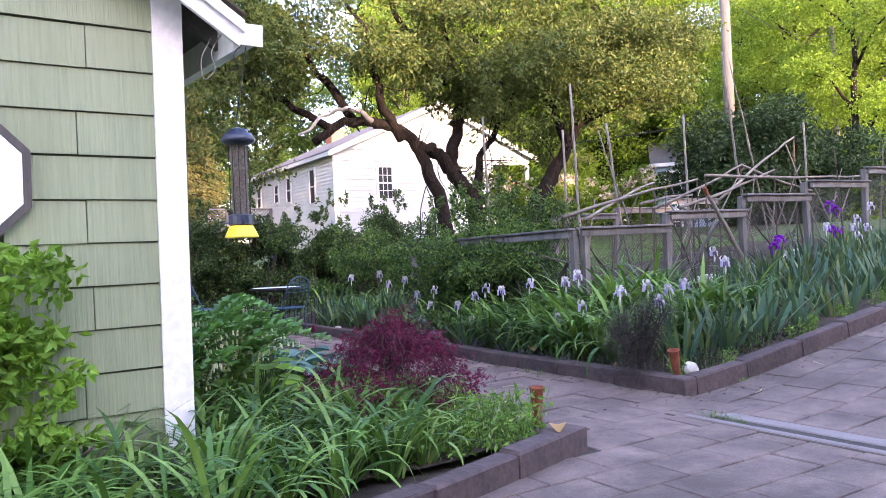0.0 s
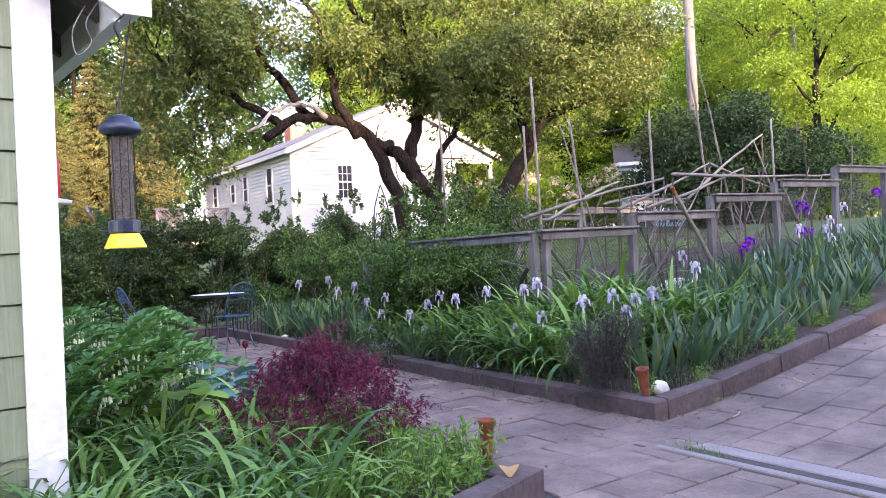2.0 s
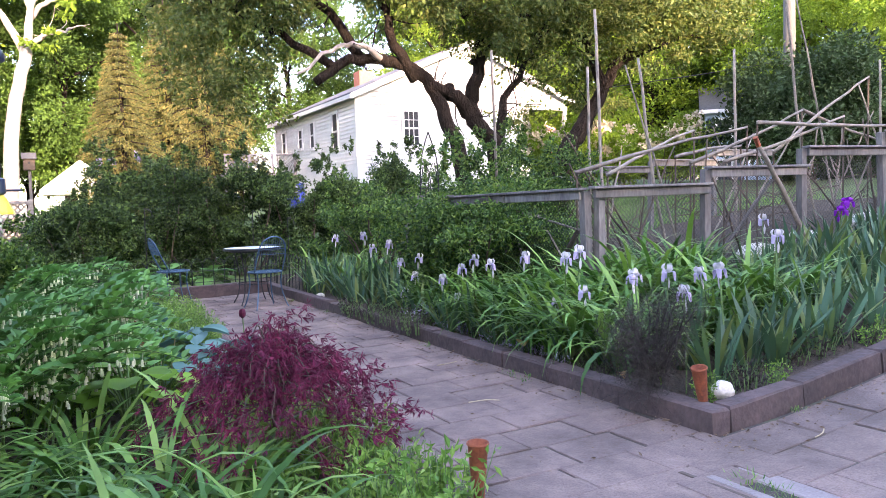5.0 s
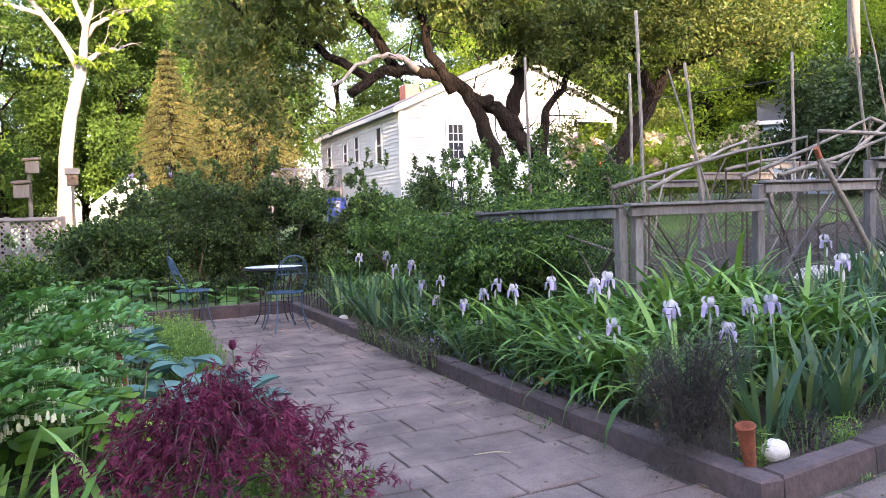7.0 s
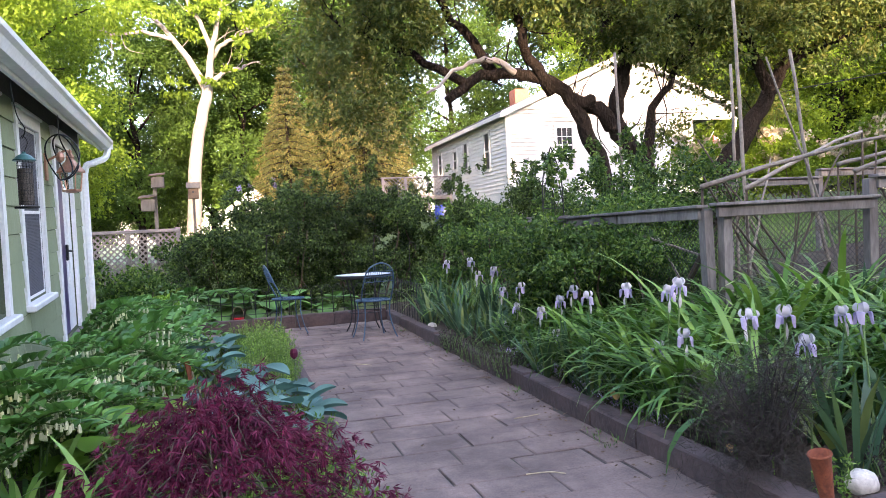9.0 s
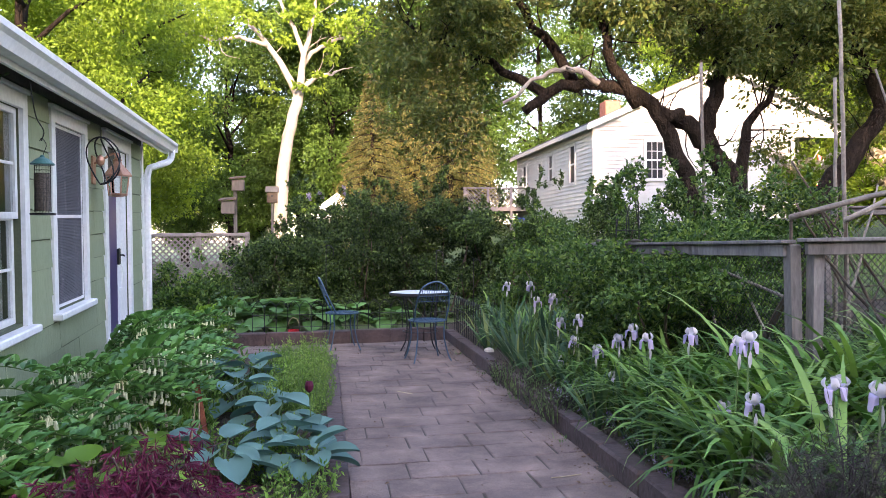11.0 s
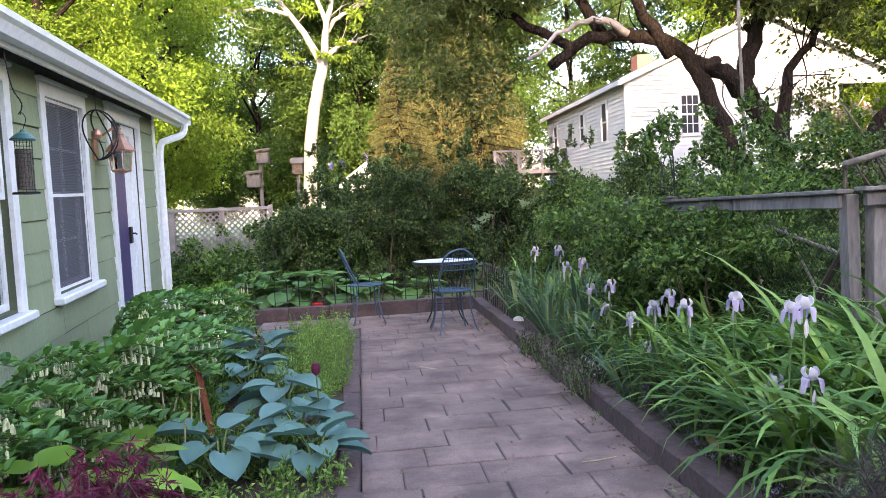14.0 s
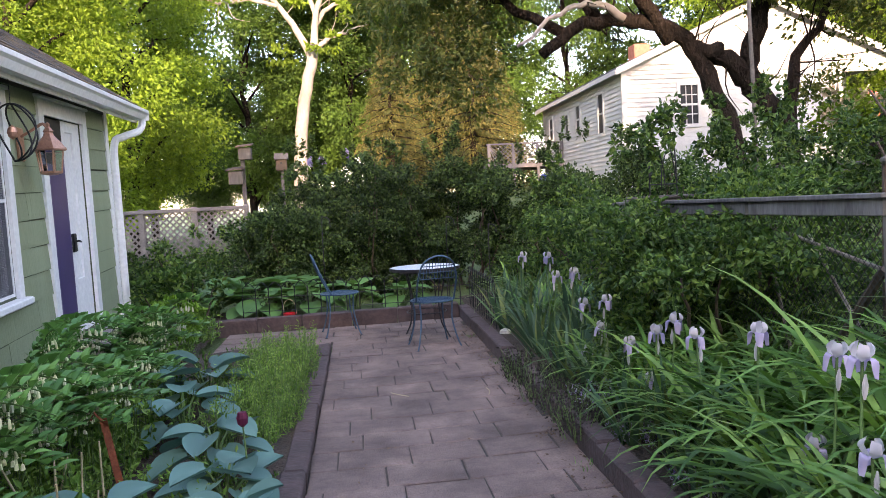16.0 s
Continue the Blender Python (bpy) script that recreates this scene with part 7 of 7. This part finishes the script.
edging(-2.5, 8.46, 0, 6, "low black iron hoop edging behind the patio kerb")
edging(0.20, 6.9, 90, 4, "low black iron hoop edging beside the patio")
single("birdbath_stone", Geo().lathe([(0.04, 0), (0.06, 0.02), (0.05, 0.06), (0.02, 0.075)], 9), "stone", (0.22, 6.55, 0.06), "pale stone lying by the kerb", "stone")
wr = thing("flower_pot", (-1.98, 8.56, 0.05), "small dark red pot with a wire handle", "pot")
part("pot", Geo().lathe([(0.05, 0), (0.07, 0.02), (0.08, 0.10), (0.085, 0.11), (0.075, 0.11), (0.065, 0.03)], 14), "red_plastic", wr)
part("handle", Geo().tube(curve_pts([(-0.08, 0, 0.10), (-0.06, 0, 0.22), (0, 0, 0.27), (0.06, 0, 0.22), (0.08, 0, 0.10)], 12), 0.004, 5), "stalk", wr)
bb = thing("blue_barrel", (4.3, 20.5, lay(4.3, 20.5)), "blue plastic barrel in the neighbouring yard", "barrel")
part("barrel", Geo().lathe([(0.26, 0), (0.29, 0.1), (0.30, 0.45), (0.29, 0.8), (0.26, 0.9)], 18), "blue_plastic", bb, smooth=True)


# ---------------------------------------------------------------- things hung on the cottage
def tube_feeder(m, label, style):
    f = thing("bird_feeder", m, label, "bird feeder", "bird feeders")
    if style == "yellow":
        part("tube", Geo().lathe([(0.040, 0.10), (0.040, 0.46)], 18), "seed", f, "clear tube full of dark seed")
        cage = Geo()
        for k in range(10):
            a = k * math.pi / 5
            cage.tube([(0.050 * math.cos(a), 0.050 * math.sin(a), 0.09), (0.050 * math.cos(a), 0.050 * math.sin(a), 0.47)], 0.0022, 4)
        part("cage", cage, "black_metal", f)
        part("cap", Geo().lathe([(0.055, 0.46), (0.082, 0.475), (0.084, 0.49), (0.070, 0.515), (0.05, 0.52), (0.05, 0.535), (0.02, 0.545)], 20), "navy_plastic", f, smooth=True)
        part("collar", Geo().lathe([(0.05, 0.06), (0.062, 0.065), (0.062, 0.11), (0.05, 0.115)], 20), "navy_plastic", f)
        part("base", Geo().lathe([(0.082, 0.0), (0.082, 0.006), (0.06, 0.052), (0.055, 0.06)], 20), "yellow_plastic", f, "yellow flared base")
        for a in (0.3, 2.4, 4.5):
            part("perch", Geo().tube([(0.05 * math.cos(a), 0.05 * math.sin(a), 0.075), (0.11 * math.cos(a), 0.11 * math.sin(a), 0.075)], 0.004, 6), "navy_plastic", f)
        part("hanger", Geo().tube([(0, 0, 0.54), (0, 0, 0.62)], 0.004, 5), "wire", f)
    else:
        part("tube", Geo().lathe([(0.055, 0.03), (0.055, 0.30)], 18), "seed", f, "mesh tube full of seed")
        cage = Geo()
        for k in range(16):
            a = k * math.pi / 8
            cage.tube([(0.057 * math.cos(a), 0.057 * math.sin(a), 0.02), (0.057 * math.cos(a), 0.057 * math.sin(a), 0.36)], 0.0015, 4)
        for z in np.linspace(0.05, 0.35, 12):
            cage.tube([(0.0575 * math.cos(a), 0.0575 * math.sin(a), z) for a in np.linspace(0, 2 * math.pi, 17)], 0.0012, 4)
        part("cage", cage, "black_metal", f)
        part("tray", Geo().lathe([(0.09, 0.0), (0.092, 0.012), (0.085, 0.015), (0.05, 0.015)], 20), "black_metal", f)
        part("cap", Geo().lathe([(0.085, 0.36), (0.086, 0.368), (0.05, 0.40), (0.018, 0.415), (0.012, 0.43)], 20), "green_cap", f, "teal metal cap")
        part("hanger", Geo().tube(curve_pts([(0, 0, 0.42), (0.03, 0, 0.50), (0, 0, 0.55), (-0.02, 0, 0.53)], 10), 0.003, 5), "black_metal", f)
    return f


tube_feeder(Matrix.Translation((-3.07, 0.135, 1.23)) @ Matrix.Diagonal((1.03, 1.03, 1.03, 1)), "long tube bird feeder with navy cap and yellow base", "yellow")
HP = lambda u, off, z: tuple(HOUSE @ Vector((off, u, z)))
single("feeder_hook", Geo().tube([(-3.07, 0.135, 1.85), HP(-0.17, 0.30, 2.22)], 0.003, 5), "black_metal", (0, 0, 0), "thin iron hook holding a bird feeder under the gutter", "hook")
fx, fy, fz = HP(2.94, 0.24, 1.40)
tube_feeder(Matrix.Translation((fx, fy, fz)) @ Matrix.Diagonal((0.8, 0.8, 0.85, 1)), "mesh tube bird feeder with a teal cap", "teal")
single("feeder_hook", Geo().tube(curve_pts([HP(2.94, 0.24, 1.85), HP(2.92, 0.26, 1.91), HP(2.91, 0.22, 2.0), HP(2.89, 0.20, 2.2), HP(2.89, 0.20, 2.39)], 16), 0.004, 6), "black_metal", (0, 0, 0), "black iron hook under the cottage eave", "hook")
# copper lantern on an arm
lx, ly, lz = HP(5.28, 0.0, 1.68)
lan = thing("wall_lantern", Matrix.Translation((lx, ly, lz)) @ pose(0, 0, 0, 0, 0, 3.6) @ Matrix.Diagonal((1.15, 1.2, 1.15, 1)), "copper wall lantern with glass panes by the door", "lamp")
part("wall_plate", Geo().box(0.016, -0.05, 0.0, 0.03, 0.05, 0.22, 0.006), "copper", lan)
part("arm", Geo().tube(curve_pts([(0.03, 0, 0.16), (0.10, 0, 0.20), (0.17, 0, 0.24), (0.20, 0, 0.20)], 12), 0.010, 7), "copper", lan)
part("roof", Geo().lathe([(0.105, 0.06), (0.108, 0.07), (0.07, 0.12), (0.035, 0.16), (0.028, 0.18), (0.034, 0.19), (0.012, 0.22), (0.016, 0.235), (0.004, 0.25)], 6, (0.20, 0, 0)), "copper", lan)
part("glass", Geo().lathe([(0.062, -0.075), (0.078, 0.058)], 6, (0.20, 0, 0)), "glass", lan)
for k in range(6):
    a = k * math.pi / 3
    part("bar", Geo().tube([(0.20 + 0.066 * math.cos(a), 0.066 * math.sin(a), -0.08), (0.20 + 0.083 * math.cos(a), 0.083 * math.sin(a), 0.06)], 0.006, 5), "copper", lan)
part("base", Geo().lathe([(0.03, -0.10), (0.07, -0.09), (0.074, -0.075), (0.06, -0.073)], 6, (0.20, 0, 0)), "copper", lan)
# spinner hanging beside it
sx, sy, sz = HP(4.5, 0.25, 1.84)
sp = thing("wind_spinner", (sx, sy, sz), "dark metal wind spinner of curved bands under the eave", "wind spinner")
for k in range(5):
    a = k * math.pi / 5
    pts = [(0.15 * math.cos(t) * math.cos(a + 0.5 * math.sin(t)), 0.15 * math.cos(t) * math.sin(a + 0.5 * math.sin(t)), 0.19 * math.sin(t)) for t in np.linspace(-math.pi / 2, math.pi / 2, 17)]
    part("band", Geo().tube(pts, 0.0065, 5), "black_metal", sp)
part("ornament", Geo().lathe([(0.0, -0.05), (0.026, -0.03), (0.034, 0.0), (0.026, 0.03), (0.0, 0.05)], 14, cap=False), "copper", sp)
part("hanger", Geo().tube([(0, 0, 0.19), (0, 0, 0.40)], 0.003, 5), "black_metal", sp)
# climbing vine on the wall
vg, vl = Geo(), Geo()
q = curve_pts([HP(2.22, 0.035, 0.2), HP(2.18, 0.04, 0.8), HP(2.24, 0.04, 1.4), HP(2.16, 0.04, 1.9), HP(2.22, 0.06, 2.2)], 24)
vg.tube(q, 0.005, 5)
for p in q[4:]:
    if rng.random() < 0.75:
        d = Vector((rng.uniform(0.02, 0.10), rng.normal() * 0.16, rng.normal() * 0.06 + 0.02))
        vg.tube([p, p + d], [0.003, 0.001], 4)
        m = 7
        P = np.array(p)[None, :] + np.outer(np.linspace(0.4, 1.1, m), np.array(d))
        vl.leaves(P, rng.normal(size=(m, 3)) + np.array(d) * 8, rng.uniform(0.04, 0.075, m), 0.4)
vine = thing("climbing_vine", (0, 0, 0), "thin climbing vine with sparse leaves on the cottage wall", "vine")
part("stem", vg, "stalk", vine)
part("leaves", vl, "hedge_leaf", vine)

# red nectar feeder hanging by the cottage wall
rx, ry, rz = HP(0.80, 0.15, 1.46)
rf = thing("nectar_feeder", Matrix.Translation((rx, ry, rz)) @ Matrix.Diagonal((1.1, 1.1, 1.15, 1)), "red glass nectar feeder with a white dish under the eave", "bird feeder")
part("bottle", Geo().lathe([(0.030, 0.03), (0.042, 0.05), (0.042, 0.19), (0.030, 0.22), (0.012, 0.235)], 16), "red_plastic", rf, smooth=True)
part("dish", Geo().lathe([(0.03, 0.0), (0.085, 0.008), (0.09, 0.022), (0.04, 0.032)], 18), "white_cloth", rf)
part("hanger", Geo().tube([(0, 0, 0.23), (0, 0, 0.80)], 0.002, 4), "wire", rf)
# slim garden rods behind the patio
for x, y, h in ((-1.55, 8.75, 1.25), (-0.05, 8.7, 1.15), (0.45, 8.6, 1.0)):
    single("garden_rod", Geo().tube(curve_pts([(0, 0, -0.1), (0, 0, h * 0.9), (0.03, 0, h), (0.09, 0, h * 0.97), (0.10, 0, h * 0.9)], 14), 0.006, 6), "black_metal", (x, y, lay(x, y)), "slim black iron plant hook in the border", "plant hook", "iron plant hooks")
# lawn inside and behind the enclosure
n = 15000
gx_, gy_ = rng.uniform(1.4, 9.5, n), rng.uniform(2.85, 11.5, n)
keep = (gx_ < 3.4) | (gy_ > 6.0)
gx_, gy_ = gx_[keep], gy_[keep]
n = len(gx_)
base = np.stack([gx_, gy_, np.array([lay(a, b) for a, b in zip(gx_, gy_)]) - 0.04], 1)
lawn = Geo().blades(base, rng.uniform(0, 6.28, n), rng.uniform(0.06, 0.16, n), rng.uniform(0.0, 0.5, n), rng.uniform(0.1, 0.9, n), rng.uniform(0.005, 0.010, n), 2)
tagged(part("lawn", lawn, "lily_leaf"), "rough green lawn grass around the vegetable plot", "grass", kind="stuff")
# ---------------------------------------------------------------- drain across the driveway
dr = thing("drain_channel", Matrix.Translation((-0.35, -0.36, 0.0)) @ pose(0, 0, 0, 0, 0, -89), "concrete drain channel with a metal grate across the driveway", "drain", kind="structure")
for a, b in ((-0.10, -0.045), (0.045, 0.17)):
    part("concrete_edge", Geo().box(0, a, -0.06, 4.6, b, 0.012, 0.006), "concrete", dr)
part("channel", Geo().box(0, -0.045, -0.09, 4.6, 0.045, -0.03), "joint", dr)
slot = Geo().box(0, -0.043, -0.010, 0.012, 0.043, 0.0).mesh("grate_bar")
slot.materials.append(M["drain_metal"])
for k in range(130):
    ob = part("grate_bar", slot, "drain_metal", dr)
    ob.matrix_basis = Matrix.Translation((0.35 + k * 0.03, 0, 0))
part("timber_strip", Geo().box(-0.10, -0.15, -0.05, 4.5, -0.125, 0.014, 0.004), "dark_stick", dr)
grass_tuft = clump("grass_tuft", "tuft of short grass growing in a paving joint", "grass", 60, (0.03, 0.09), (0.1, 0.9), (0.2, 0.9), (0.003, 0.006), "lily_leaf", 0.09, "grass tufts")
put(grass_tuft, -0.34, -0.50, 0.0)
for x, y, s in ((-0.33, -0.62, 0.8), (-0.36, -0.72, 0.6), (-0.06, 1.55, 1.1), (-0.05, 1.75, 0.8), (-0.04, 3.05, 0.9), (-0.03, 5.6, 0.9), (0.6, -0.03, 0.6), (-0.05, 6.9, 0.8)):
    copy_thing(grass_tuft, Matrix.Translation((x, y, lay(x, y))) @ pose(0, 0, 0, 0, 0, x * 900) @ Matrix.Diagonal((s, s, s, 1)))

# ---------------------------------------------------------------- pavers
pr = random.Random(41)
PW, PD = 0.40, 0.30
PAVERS = []
for k in range(6):
    g = Geo()
    w, d = PW - 0.010, PD - 0.010
    g.box(0, 0, -0.045, w, d, 0.0, 0.005)
    v = np.concatenate(g.v)
    v[:, :2] += np.array([[pr.uniform(-0.003, 0.003), pr.uniform(-0.003, 0.003)] for _ in v])
    g.v = [v]
    me = g.mesh("paver")
    me.materials.append(M["paver"])
    PAVERS.append(me)


def paver(parent, x, y, turn=0.0, sx=1.0):
    c = (x + PW / 2, y + PD / 2)
    zx = (lay(c[0] + 0.1, c[1]) - lay(c[0] - 0.1, c[1])) / 0.2
    ob = part("paver", PAVERS[pr.randrange(6)], "paver", parent)
    ob.matrix_basis = Matrix.Translation((x, y, lay(x, y) + 0.004 + pr.uniform(-0.003, 0.002))) @ pose(0, 0, 0, pr.uniform(-0.35, 0.35), -math.degrees(math.atan(zx)) + pr.uniform(-0.4, 0.4), turn + pr.uniform(-0.9, 0.9)) @ Matrix.Diagonal((sx, 1, 1, 1))
    return ob


row = 0
y = -0.52
while y < PATH_END - 0.1:
    x = PATH_L + 0.005 - (PW / 2 if row % 2 else 0.0) - 0.06 * (row % 3)
    while x < PATH_R - 0.05:
        a, b = max(x, PATH_L), min(x + PW, PATH_R)
        if b - a > 0.04:
            paver(path_bed, a, y, 0.0, (b - a) / PW)
        x += PW
    y += PD
    row += 1
row = 0
y = WING_Y
while y < PATH_END - 0.1:
    x = PATH_L - 0.006 - (PW / 2 if row % 2 else PW)
    while x > WING_L - PW + 0.05:
        a = max(x, WING_L)
        paver(patio_bed, a, y, 0.0, (x + PW - a) / PW)
        x -= PW
    y += PD
    row += 1
rest = Geo()
count = 0
for row in range(28):
    for col in range(46):
        x, y = -5.6 + col * PW + (PW / 2 if row % 2 else 0), -0.34 - row * PD
        if x > 9.5:
            continue
        cx, cy = x + PW / 2, y + PD / 2
        if cy > -0.62 + (cx + 1.7) * 0.325 and cx < -1.4:
            continue
        spans = [(x, x + PW)]
        slot_x = -0.35 + 0.017 * (-0.36 - cy)
        if cy < -0.30 and x < slot_x + 0.165 and x + PW > slot_x - 0.10:
            spans = [(x, slot_x - 0.10), (slot_x + 0.165, x + PW)]
        spans = [(p, q) for p, q in spans if q - p > 0.03]
        if -1.5 < cx < 4.2 and cy > -3.0 and count < 170:
            for p, q in spans:
                paver(drive_bed, p, y, 0.0, (q - p) / PW)
                count += 1
        else:
            zx = (lay(cx + 0.1, cy) - lay(cx - 0.1, cy)) / 0.2
            for p, q in spans:
                rest.box(0, 0, -0.04, q - p - 0.007, PD - 0.007, 0.0, 0.005, Matrix.Translation((p, y, lay(p, y) + 0.004 + pr.uniform(-0.003, 0.003))) @ pose(0, 0, 0, 0, -math.degrees(math.atan(zx)), 0))
tagged(part("paving", rest, "paver", drive_bed), kind="stuff")

# leaf litter and twigs swept along the kerbs
lit = Geo()
for _ in range(1700):
    if rng.random() < 0.55:
        x, y = (-abs(rng.normal()) * 0.10 if rng.random() < 0.8 else rng.uniform(-1.4, 0)), rng.uniform(-0.3, 8.0)
    else:
        x, y = rng.uniform(-0.1, 6.5), -0.03 - abs(rng.normal()) * 0.14
    lit.leaves(np.array([[x, y, lay(x, y) + 0.010]]), np.array([[rng.normal(), rng.normal(), 0.12]]), np.array([rng.uniform(0.006, 0.034)]), 0.4)
tagged(part("leaf_litter", lit, "litter"), "dry brown leaf litter along the kerbs", "litter", kind="stuff")
for k, (x, y) in enumerate(((-0.35, 2.3), (-0.28, 4.6), (-0.5, 1.2), (1.2, -0.2), (-0.95, 4.9), (0.3, -0.35))):
    a = k * 1.3
    single("fallen_twig", Geo().tube(curve_pts([(0, 0, 0.008), (0.08 * math.cos(a), 0.08 * math.sin(a), 0.012), (0.19 * math.cos(a + 0.2), 0.19 * math.sin(a + 0.2), 0.008)], 6), 0.003, 5), "stalk", (x, y, lay(x, y) + 0.004), "short dry twig lying on the paving", "twig", "fallen twigs")
for x, y, s in ((0.20, 1.98, 0.16), (-1.62, -0.55, 0.14), (0.24, 0.95, 0.09)):
    dl = Geo()
    v = []
    for i in range(7):
        u = i / 6
        h = 0.33 * s * math.sin(math.pi * (0.05 + 0.9 * u))
        for e in (-1, 0, 1):
            v.append((s * (u - 0.5), e * h, 0.012 + 0.25 * abs(e) * h + 0.03 * math.sin(3 * u)))
    dl.add(v, [(3 * i + e, 3 * i + e + 1, 3 * i + e + 4, 3 * i + e + 3) for i in range(6) for e in (0, 1)])
    single("dead_leaf", dl, "dead_leaf", (x, y, lay(x, y) + (0.12 if x < 0.22 else 0.06), 0, 0, x * 300), "large curled dry tan leaf by the kerb", "dead leaf", "dead leaves", smooth=True)
